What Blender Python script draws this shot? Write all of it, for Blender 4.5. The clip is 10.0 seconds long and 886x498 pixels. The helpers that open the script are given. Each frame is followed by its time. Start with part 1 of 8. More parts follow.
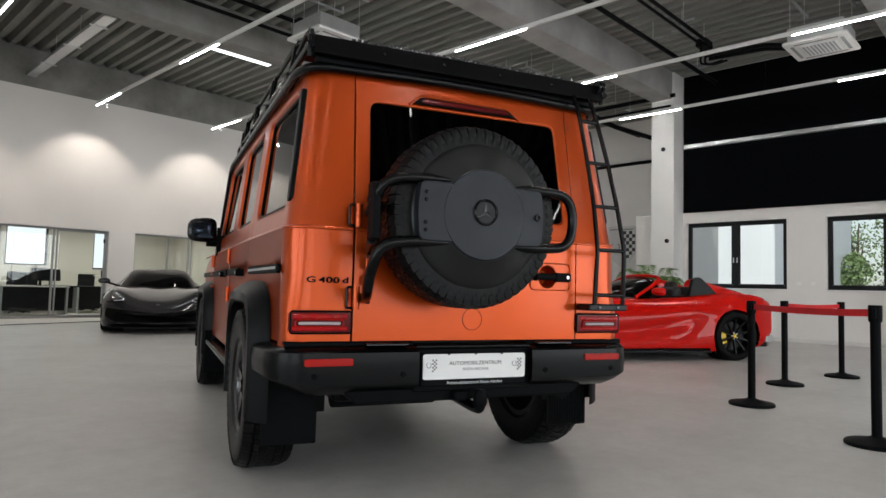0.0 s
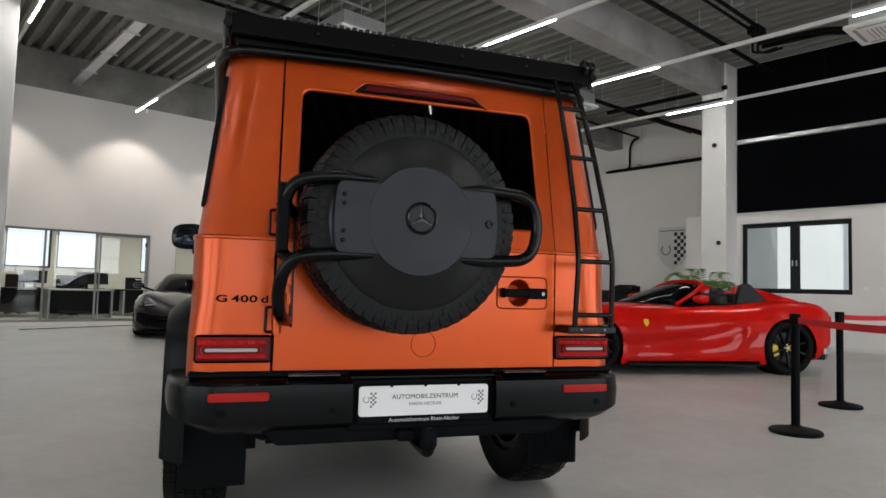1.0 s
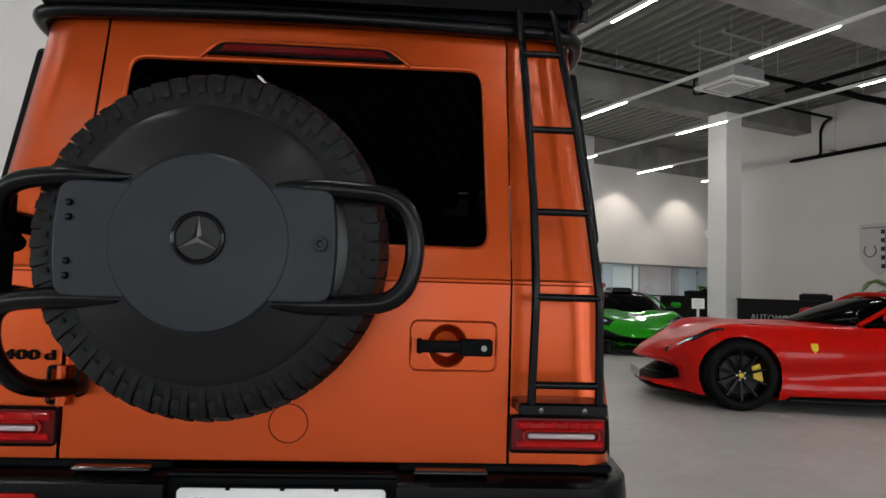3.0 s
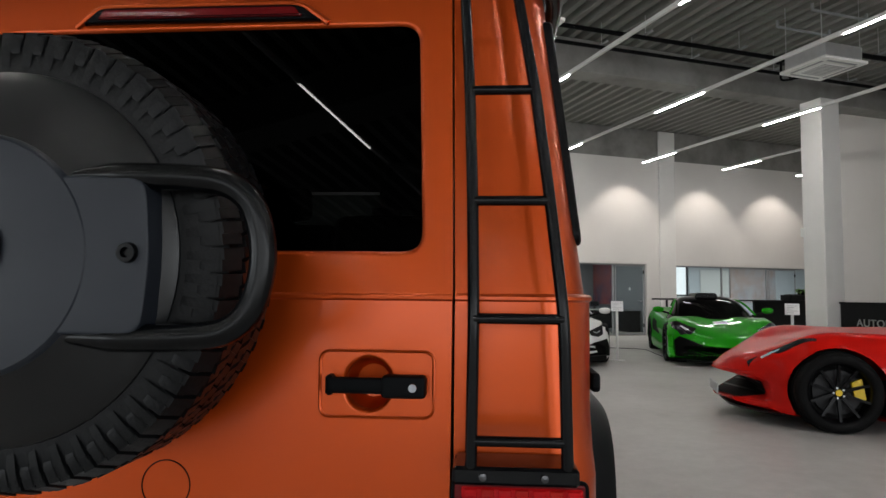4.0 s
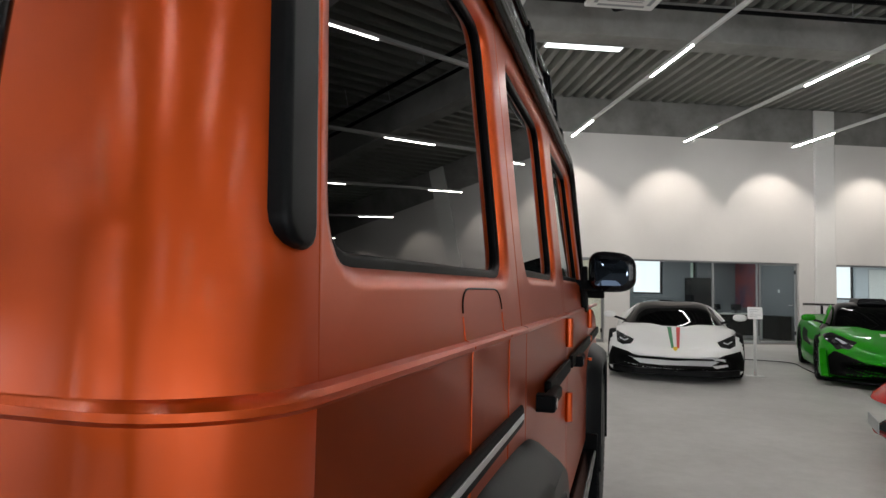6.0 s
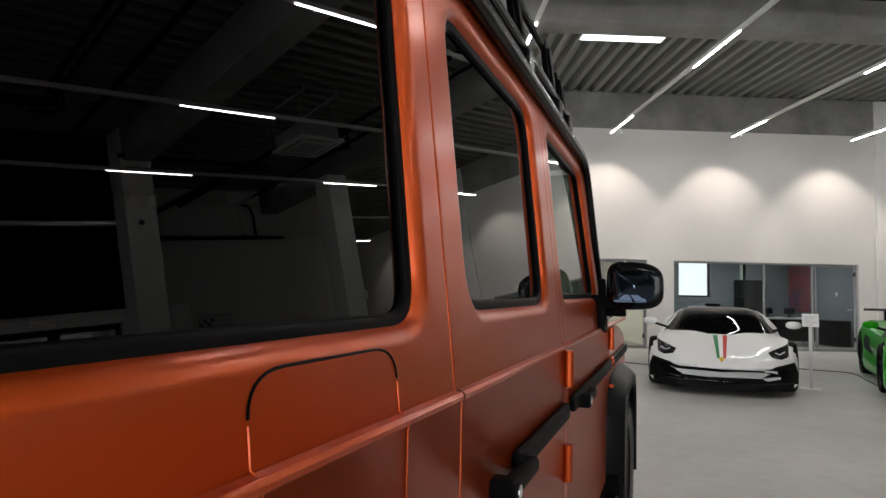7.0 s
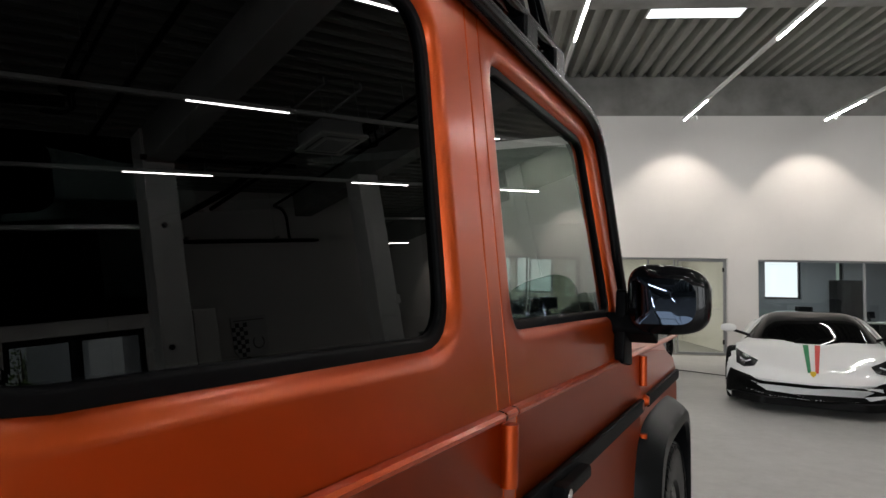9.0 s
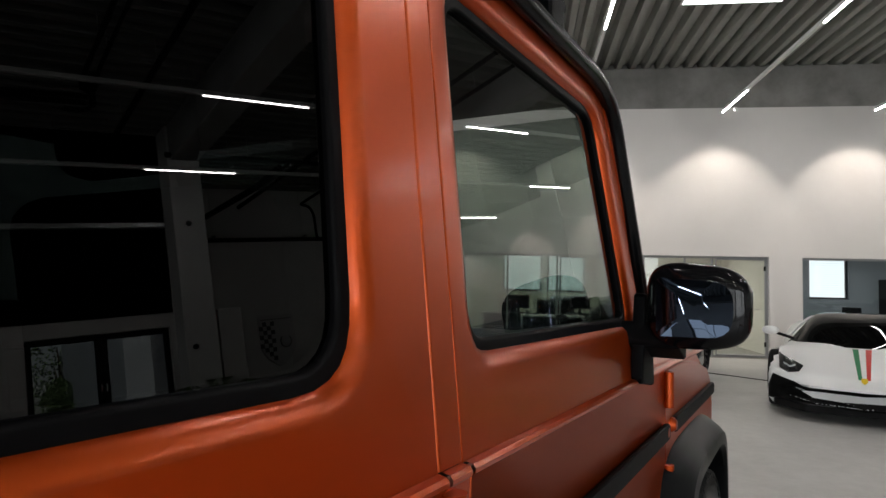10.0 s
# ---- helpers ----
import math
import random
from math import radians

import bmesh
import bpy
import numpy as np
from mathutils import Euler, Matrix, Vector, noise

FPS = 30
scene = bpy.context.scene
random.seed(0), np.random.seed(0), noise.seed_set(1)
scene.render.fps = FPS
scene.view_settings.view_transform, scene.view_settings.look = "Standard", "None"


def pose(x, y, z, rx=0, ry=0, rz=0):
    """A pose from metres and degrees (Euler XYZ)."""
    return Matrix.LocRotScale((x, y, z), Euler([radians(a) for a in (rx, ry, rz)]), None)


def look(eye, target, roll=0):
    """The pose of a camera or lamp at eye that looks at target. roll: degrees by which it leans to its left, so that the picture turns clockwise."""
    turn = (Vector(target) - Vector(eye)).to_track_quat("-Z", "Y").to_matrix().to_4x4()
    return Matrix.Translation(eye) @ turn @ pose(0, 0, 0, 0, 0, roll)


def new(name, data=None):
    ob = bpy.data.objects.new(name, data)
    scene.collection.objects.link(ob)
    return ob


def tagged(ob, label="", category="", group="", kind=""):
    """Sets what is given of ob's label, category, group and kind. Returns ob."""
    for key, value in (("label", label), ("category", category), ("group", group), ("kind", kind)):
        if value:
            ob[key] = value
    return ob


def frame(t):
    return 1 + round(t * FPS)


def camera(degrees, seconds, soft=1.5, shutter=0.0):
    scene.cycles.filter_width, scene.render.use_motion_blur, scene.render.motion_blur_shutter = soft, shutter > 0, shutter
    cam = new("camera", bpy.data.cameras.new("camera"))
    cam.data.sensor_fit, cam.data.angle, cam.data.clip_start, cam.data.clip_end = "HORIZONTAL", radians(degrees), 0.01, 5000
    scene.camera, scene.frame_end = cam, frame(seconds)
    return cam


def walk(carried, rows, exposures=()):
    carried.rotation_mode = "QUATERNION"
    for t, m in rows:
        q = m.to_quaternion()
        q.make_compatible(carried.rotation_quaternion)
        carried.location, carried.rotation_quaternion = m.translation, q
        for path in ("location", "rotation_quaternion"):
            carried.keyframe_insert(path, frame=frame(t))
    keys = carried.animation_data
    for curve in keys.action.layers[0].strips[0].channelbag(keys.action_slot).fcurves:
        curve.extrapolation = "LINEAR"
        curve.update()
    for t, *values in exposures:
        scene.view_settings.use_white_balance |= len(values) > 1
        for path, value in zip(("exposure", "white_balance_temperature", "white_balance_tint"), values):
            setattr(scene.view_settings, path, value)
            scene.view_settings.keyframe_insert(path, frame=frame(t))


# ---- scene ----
cam = camera(68.9, 10.0)
PATH = [
    (0, (0.418, -0.42, 0.933), (1.858, 0.962, 1.056), 1.5),
    (0.5, (0.74, -0.416, 0.966), (2.128, 1.019, 1.093), 1.5),
    (1, (1.058, -0.403, 1.014), (2.374, 1.098, 1.137), 1.6),
    (1.5, (1.395, -0.371, 1.053), (2.61, 1.212, 1.174), 1.7),
    (2, (1.723, -0.328, 1.09), (2.822, 1.338, 1.21), 1.7),
    (2.5, (2.028, -0.25, 1.126), (3.008, 1.489, 1.245), 1.7),
    (2.7, (2.143, -0.212, 1.142), (3.075, 1.552, 1.259), 1.7),
    (3.8, (2.714, 0.074, 1.186), (3.387, 1.953, 1.319), 0.9),
    (4, (2.806, 0.124, 1.187), (3.429, 2.019, 1.325), 0.6),
    (4.5, (3.04, 0.302, 1.199), (3.55, 2.231, 1.329), 1.3),
    (5, (3.236, 0.477, 1.22), (3.641, 2.432, 1.346), 1.3),
    (5.5, (3.414, 0.645, 1.244), (3.719, 2.618, 1.371), 1.1),
    (5.7, (3.482, 0.718, 1.251), (3.749, 2.697, 1.375), 1.2),
    (7, (3.844, 1.267, 1.337), (3.927, 3.26, 1.46), 1.2),
    (7.5, (3.947, 1.433, 1.364), (3.971, 3.429, 1.48), 1.4),
    (8, (4.06, 1.621, 1.373), (4.025, 3.618, 1.491), 1.3),
    (8.5, (4.162, 1.819, 1.379), (4.069, 3.812, 1.499), 1.2),
    (9, (4.246, 2.017, 1.389), (4.097, 4.007, 1.508), 1.1),
    (9.5, (4.308, 2.193, 1.406), (4.106, 4.179, 1.521), 1.2),
    (10, (4.355, 2.351, 1.402), (4.102, 4.332, 1.515), 1.2),
]
walk(cam, [(t, look(eye, target, roll)) for t, eye, target, roll in PATH], exposures=((0.0, 0.0), (2.0, -0.16), (4.5, -0.12), (5.5, 0.02), (10.0, 0.0)))
SKY, STRIP, WASH, SHOPW, OFFICE = 0.15, 150.0, 108.0, 140.0, 120.0
# ---- world, sun and large lights ----
world = bpy.data.worlds.new("sky")
world.use_nodes = True
scene.world = world
wn = world.node_tree.nodes
sky = wn.new("ShaderNodeTexSky")
sky.sky_type = "NISHITA"
sky.sun_disc = False
sky.sun_elevation, sky.sun_rotation = radians(58), radians(260)
wn["Background"].inputs["Strength"].default_value = SKY
hs = wn.new("ShaderNodeHueSaturation")
hs.inputs["Saturation"].default_value = 0.4
world.node_tree.links.new(sky.outputs[0], hs.inputs["Color"])
world.node_tree.links.new(hs.outputs[0], wn["Background"].inputs["Color"])
sun = new("sun", bpy.data.lights.new("sun", "SUN"))
sun.data.energy, sun.data.angle, sun.data.color = 5.0, radians(2), (1.0, 0.97, 0.93)
sun.rotation_euler = (0, radians(-32), radians(12))


def area(name, m, sx, sy, watts, color=(1, 1, 1)):
    """An area lamp that shines along its own -z."""
    ld = bpy.data.lights.new(name, "AREA")
    ld.shape, ld.size, ld.size_y, ld.energy, ld.color = "RECTANGLE", sx, sy, watts, color
    ob = new(name, ld)
    ob.matrix_world = m
    return ob


# ---- materials ----
def mat(name, color, rough=0.5, metal=0.0, spec=0.5, coat=0.0, coat_rough=0.05, vary=0.0, vscale=4.0, bump=0.0, bscale=60.0, rvary=0.0,
        color2=None, detail=6.0, emit=None, strength=0.0, alpha=1.0, trans=0.0, ior=1.45, sheen=0.0, bdist=0.004):
    """A principled material with a coarse tone variation, a fine relief and uneven gloss."""
    m = bpy.data.materials.new(name)
    m.use_nodes = True
    nt = m.node_tree
    b = nt.nodes["Principled BSDF"]
    b.inputs["Base Color"].default_value = (*color, 1)
    b.inputs["Roughness"].default_value = rough
    b.inputs["Metallic"].default_value = metal
    b.inputs["Specular IOR Level"].default_value = spec
    b.inputs["Coat Weight"].default_value = coat
    b.inputs["Coat Roughness"].default_value = coat_rough
    b.inputs["Transmission Weight"].default_value = trans
    b.inputs["IOR"].default_value = ior
    if emit:
        b.inputs["Emission Color"].default_value = (*emit, 1)
        b.inputs["Emission Strength"].default_value = strength
    tc = nt.nodes.new("ShaderNodeTexCoord")
    if vary or color2:
        n = nt.nodes.new("ShaderNodeTexNoise")
        n.inputs["Scale"].default_value, n.inputs["Detail"].default_value, n.inputs["Roughness"].default_value = vscale, detail, 0.62
        nt.links.new(tc.outputs["Object"], n.inputs["Vector"])
        r = nt.nodes.new("ShaderNodeValToRGB")
        c2 = color2 or tuple(min(1, c * (1 + vary)) for c in color)
        c1 = color if color2 else tuple(c * (1 - vary) for c in color)
        r.color_ramp.elements[0].position, r.color_ramp.elements[1].position = 0.3, 0.72
        r.color_ramp.elements[0].color, r.color_ramp.elements[1].color = (*c1, 1), (*c2, 1)
        nt.links.new(n.outputs["Fac"], r.inputs["Fac"])
        nt.links.new(r.outputs["Color"], b.inputs["Base Color"])
    if rvary:
        n2 = nt.nodes.new("ShaderNodeTexNoise")
        n2.inputs["Scale"].default_value, n2.inputs["Detail"].default_value = vscale * 2.3, 5
        nt.links.new(tc.outputs["Object"], n2.inputs["Vector"])
        mr = nt.nodes.new("ShaderNodeMapRange")
        mr.inputs["From Min"].default_value, mr.inputs["From Max"].default_value = 0.3, 0.7
        mr.inputs["To Min"].default_value, mr.inputs["To Max"].default_value = max(0.02, rough - rvary), min(1, rough + rvary)
        nt.links.new(n2.outputs["Fac"], mr.inputs["Value"])
        nt.links.new(mr.outputs["Result"], b.inputs["Roughness"])
    if bump:
        n3 = nt.nodes.new("ShaderNodeTexNoise")
        n3.inputs["Scale"].default_value, n3.inputs["Detail"].default_value = bscale, 4
        nt.links.new(tc.outputs["Object"], n3.inputs["Vector"])
        bp = nt.nodes.new("ShaderNodeBump")
        bp.inputs["Strength"].default_value, bp.inputs["Distance"].default_value = bump, bdist
        nt.links.new(n3.outputs["Fac"], bp.inputs["Height"])
        nt.links.new(bp.outputs["Normal"], b.inputs["Normal"])
    return m


def glow(name, color, strength):
    m = bpy.data.materials.new(name)
    m.use_nodes = True
    nt = m.node_tree
    nt.nodes.remove(nt.nodes["Principled BSDF"])
    e = nt.nodes.new("ShaderNodeEmission")
    e.inputs["Color"].default_value, e.inputs["Strength"].default_value = (*color, 1), strength
    nt.links.new(e.outputs[0], nt.nodes["Material Output"].inputs["Surface"])
    return m


def pane_mat(name, tint, rough=0.0, mix=0.5, gloss=0.08, ior=1.5):
    """A thin pane: part clear, part tinted, with a mirror-like surface that grows towards grazing angles."""
    m = bpy.data.materials.new(name)
    m.use_nodes = True
    nt = m.node_tree
    nt.nodes.remove(nt.nodes["Principled BSDF"])
    tr = nt.nodes.new("ShaderNodeBsdfTransparent")
    tr.inputs["Color"].default_value = (*tint, 1)
    gl = nt.nodes.new("ShaderNodeBsdfGlossy")
    gl.inputs["Roughness"].default_value = rough
    lw = nt.nodes.new("ShaderNodeLayerWeight")
    lw.inputs["Blend"].default_value = 0.5
    pw = nt.nodes.new("ShaderNodeMath")
    pw.operation = "POWER"
    pw.inputs[1].default_value = 5.0
    nt.links.new(lw.outputs["Facing"], pw.inputs[0])
    f0 = ((ior - 1) / (ior + 1)) ** 2
    ma = nt.nodes.new("ShaderNodeMath")
    ma.operation = "MULTIPLY_ADD"
    ma.inputs[1].default_value, ma.inputs[2].default_value = 1 - f0, f0
    nt.links.new(pw.outputs[0], ma.inputs[0])
    mx = nt.nodes.new("ShaderNodeMixShader")
    nt.links.new(ma.outputs[0], mx.inputs[0])
    nt.links.new(tr.outputs[0], mx.inputs[1])
    nt.links.new(gl.outputs[0], mx.inputs[2])
    nt.links.new(mx.outputs[0], nt.nodes["Material Output"].inputs["Surface"])
    return m


M_WALL = mat("wall_paint", (0.74, 0.722, 0.705), 0.85, vary=0.03, vscale=0.7, bump=0.25, bscale=220, bdist=0.001)
M_COLUMN = mat("column_paint", (0.76, 0.755, 0.74), 0.8, vary=0.04, vscale=1.1, bump=0.3, bscale=120, bdist=0.0015)
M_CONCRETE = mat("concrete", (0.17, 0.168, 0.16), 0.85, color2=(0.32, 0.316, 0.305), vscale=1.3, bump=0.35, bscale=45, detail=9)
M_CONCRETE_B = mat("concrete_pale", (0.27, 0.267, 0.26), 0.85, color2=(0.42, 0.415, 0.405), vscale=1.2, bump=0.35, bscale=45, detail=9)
M_DECK = mat("steel_deck_paint", (0.222, 0.224, 0.207), 0.5, vary=0.08, vscale=0.8, rvary=0.1)
M_BLACKSTEEL = mat("black_pipe_paint", (0.004, 0.004, 0.0045), 0.5, spec=0.08, vary=0.2, vscale=5)
M_WHITEMETAL = mat("white_sheet_metal", (0.78, 0.78, 0.77), 0.4, vary=0.03, vscale=3)
M_PLASTICW = mat("white_plastic", (0.8, 0.8, 0.78), 0.45, vary=0.03, vscale=6)
M_TRIMGREY = mat("grey_door_frame", (0.30, 0.31, 0.32), 0.5, vary=0.05, vscale=4)
M_FRAMEBLK = mat("anthracite_frame", (0.011, 0.012, 0.014), 0.45, spec=0.2, vary=0.15, vscale=6, rvary=0.1)
M_BLIND = mat("black_blackout_fabric", (0.002, 0.0023, 0.003), 0.9, spec=0.03, vary=0.25, vscale=0.6, bump=0.3, bscale=300, bdist=0.001)
M_ALU = mat("brushed_aluminium", (0.55, 0.56, 0.57), 0.4, 0.8, vary=0.06, vscale=8)
M_STRIP = glow("strip_light_diffuser", (1.0, 0.972, 0.935), STRIP)
M_PANEL = glow("ceiling_panel_diffuser", (0.93, 0.97, 1.0), 3.2)
M_SKIRT = mat("skirting_paint", (0.66, 0.65, 0.63), 0.55, vary=0.04, vscale=3)
M_GLASSW = pane_mat("window_pane_glass", (0.93, 0.96, 0.95))
M_GLASSO = pane_mat("office_pane_glass", (0.86, 0.90, 0.90))


def floor_mat():
    """Poured grey floor: cloudy tone, faint streaks, soft sheen with wear."""
    m = mat("poured_floor", (0.44, 0.43, 0.413), 0.38, vscale=0.5, color2=(0.58, 0.567, 0.548), rvary=0.05, detail=10, bump=0.08, bscale=18, spec=0.45)
    nt = m.node_tree
    b = nt.nodes["Principled BSDF"]
    link = b.inputs["Base Color"].links[0]
    src = link.from_socket
    tc = nt.nodes.new("ShaderNodeTexCoord")
    n = nt.nodes.new("ShaderNodeTexNoise")
    n.inputs["Scale"].default_value, n.inputs["Detail"].default_value, n.inputs["Roughness"].default_value = 7.0, 12, 0.75
    nt.links.new(tc.outputs["Object"], n.inputs["Vector"])
    mr = nt.nodes.new("ShaderNodeMapRange")
    mr.inputs["From Min"].default_value, mr.inputs["From Max"].default_value = 0.35, 0.7
    mr.inputs["To Min"].default_value, mr.inputs["To Max"].default_value = 0.90, 1.07
    nt.links.new(n.outputs["Fac"], mr.inputs["Value"])
    mul = nt.nodes.new("ShaderNodeVectorMath")
    mul.operation = "SCALE"
    nt.links.new(src, mul.inputs[0])
    nt.links.new(mr.outputs["Result"], mul.inputs["Scale"])
    nt.links.new(mul.outputs[0], b.inputs["Base Color"])
    return m


M_FLOOR = floor_mat()


# ---- building helpers ----
def part(name, bm, material, parent=None, label="", smooth=False, kind=""):
    """Links a bmesh as one mesh object, under a thing or a part where one is given."""
    me = bpy.data.meshes.new(name)
    bm.to_mesh(me)
    bm.free()
    if material:
        me.materials.append(material)
    if smooth:
        me.shade_smooth()
        me.set_sharp_from_angle(angle=radians(38))
    ob = new(name, me)
    if smooth:
        wn_ = ob.modifiers.new("weighted", "WEIGHTED_NORMAL")
        wn_.keep_sharp, wn_.weight = True, 80
    if parent:
        ob.parent = parent
    return tagged(ob, label, kind=kind)


def thing(name, label, category, group="", m=None, kind=""):
    ob = new(name)
    ob.empty_display_size = 0.2
    if m is not None:
        ob.matrix_world = m
    return tagged(ob, label, category, group, kind)


def add_box(bm, x0, x1, y0, y1, z0, z1, bevel=0.0, seg=1):
    r = bmesh.ops.create_cube(bm, size=1, matrix=Matrix.Translation(((x0 + x1) / 2, (y0 + y1) / 2, (z0 + z1) / 2)) @ Matrix.Diagonal((x1 - x0, y1 - y0, z1 - z0, 1)))
    if bevel:
        vs = r["verts"]
        es = list({e for v in vs for e in v.link_edges})
        bmesh.ops.bevel(bm, geom=es, offset=bevel, segments=seg, affect="EDGES", profile=0.5)
    return bm


def box(x0, x1, y0, y1, z0, z1, bevel=0.0, seg=1):
    return add_box(bmesh.new(), x0, x1, y0, y1, z0, z1, bevel, seg)


def add_tube(bm, pts, radius, sides=10, closed=False, caps=True):
    """A round bar along pts; radius may be a number or a list."""
    pts = [Vector(p) for p in pts]
    n = len(pts)
    rings = []
    up = None
    for i, p in enumerate(pts):
        a = pts[(i - 1) % n] if (closed or i > 0) else p
        b = pts[(i + 1) % n] if (closed or i < n - 1) else p
        d = (b - a).normalized()
        if up is None:
            up = Vector((0, 0, 1)) if abs(d.z) < 0.9 else Vector((1, 0, 0))
        s = d.cross(up).normalized()
        u = s.cross(d).normalized()
        up = u
        rr = radius[min(i, len(radius) - 1)] if isinstance(radius, (list, tuple)) else radius
        rings.append([bm.verts.new(p + rr * (math.cos(2 * math.pi * k / sides) * s + math.sin(2 * math.pi * k / sides) * u)) for k in range(sides)])
    for i in range(n if closed else n - 1):
        a, b = rings[i], rings[(i + 1) % n]
        for k in range(sides):
            bm.faces.new((a[k], a[(k + 1) % sides], b[(k + 1) % sides], b[k]))
    if caps and not closed:
        bm.faces.new(list(reversed(rings[0])))
        bm.faces.new(rings[-1])
    return bm


def tube(pts, radius, sides=10, closed=False):
    return add_tube(bmesh.new(), pts, radius, sides, closed)


def rounded(pts, r=0.05, seg=5):
    """A polyline with its inner corners rounded."""
    pts = [Vector(p) for p in pts]
    out = [pts[0]]
    for i in range(1, len(pts) - 1):
        p, a, b = pts[i], pts[i - 1], pts[i + 1]
        ra = min(r, (a - p).length * 0.49)
        rb = min(r, (b - p).length * 0.49)
        s, e = p + (a - p).normalized() * ra, p + (b - p).normalized() * rb
        for k in range(seg + 1):
            t = k / seg
            out.append((1 - t) ** 2 * s + 2 * t * (1 - t) * p + t * t * e)
    return out + [pts[-1]]


def add_lathe(bm, profile, axis="Z", seg=32, origin=(0, 0, 0), closed=False, caps=True):
    """Turns (radius, along) pairs round an axis."""
    o = Vector(origin)
    rings = []
    for r, h in profile:
        ring = []
        for k in range(seg):
            c, s = r * math.cos(2 * math.pi * k / seg), r * math.sin(2 * math.pi * k / seg)
            v = {"Z": (c, s, h), "Y": (c, h, -s), "X": (h, c, s)}[axis]
            ring.append(bm.verts.new(o + Vector(v)))
        rings.append(ring)
    m = len(rings)
    for i in range(m if closed else m - 1):
        a, b = rings[i], rings[(i + 1) % m]
        for k in range(seg):
            bm.faces.new((a[k], a[(k + 1) % seg], b[(k + 1) % seg], b[k]))
    if not closed and caps:
        if profile[0][0] > 1e-4:
            bm.faces.new(list(reversed(rings[0])))
        if profile[-1][0] > 1e-4:
            bm.faces.new(rings[-1])
    bmesh.ops.remove_doubles(bm, verts=bm.verts, dist=1e-5)
    return bm


def lathe(profile, axis="Z", seg=32, origin=(0, 0, 0), closed=False, caps=True):
    bm = add_lathe(bmesh.new(), profile, axis, seg, origin, closed, caps)
    bmesh.ops.recalc_face_normals(bm, faces=bm.faces)
    return bm


def prism(poly, d0, d1, plane="XZ", bevel=0.0, seg=2):
    """A flat outline pushed through a depth: XZ along y, YZ along x, XY along z."""
    bm = bmesh.new()
    put = {"XZ": lambda a, b, d: (a, d, b), "YZ": lambda a, b, d: (d, a, b), "XY": lambda a, b, d: (a, b, d)}[plane]
    v0 = [bm.verts.new(put(a, b, d0)) for a, b in poly]
    v1 = [bm.verts.new(put(a, b, d1)) for a, b in poly]
    n = len(poly)
    bm.faces.new(v0)
    bm.faces.new(list(reversed(v1)))
    for i in range(n):
        bm.faces.new((v0[i], v1[i], v1[(i + 1) % n], v0[(i + 1) % n]))
    bmesh.ops.recalc_face_normals(bm, faces=bm.faces)
    if bevel:
        es = [e for e in bm.edges if e.is_manifold and e.calc_face_angle() > 0.5]
        bmesh.ops.bevel(bm, geom=es, offset=bevel, segments=seg, affect="EDGES", profile=0.5)
    return bm


def round_rect(x0, x1, z0, z1, r, seg=5):
    """A rectangle's outline with rounded corners."""
    out = []
    for cx, cz, a0 in ((x1 - r, z1 - r, 0), (x0 + r, z1 - r, 90), (x0 + r, z0 + r, 180), (x1 - r, z0 + r, 270)):
        for k in range(seg + 1):
            a = radians(a0 + 90 * k / seg)
            out.append((cx + r * math.cos(a), cz + r * math.sin(a)))
    return out


def round_poly(pts, r, seg=4):
    """An outline with all its corners rounded; r may be one number or one per corner."""
    out = []
    n = len(pts)
    for i in range(n):
        p, a, b = Vector(pts[i]), Vector(pts[i - 1]), Vector(pts[(i + 1) % n])
        rr = r[i] if isinstance(r, (list, tuple)) else r
        ra, rb = min(rr, (a - p).length * 0.49), min(rr, (b - p).length * 0.49)
        s, e = p + (a - p).normalized() * ra, p + (b - p).normalized() * rb
        for k in range(seg + 1):
            t = k / seg
            out.append(tuple((1 - t) ** 2 * s + 2 * t * (1 - t) * p + t * t * e))
    return out


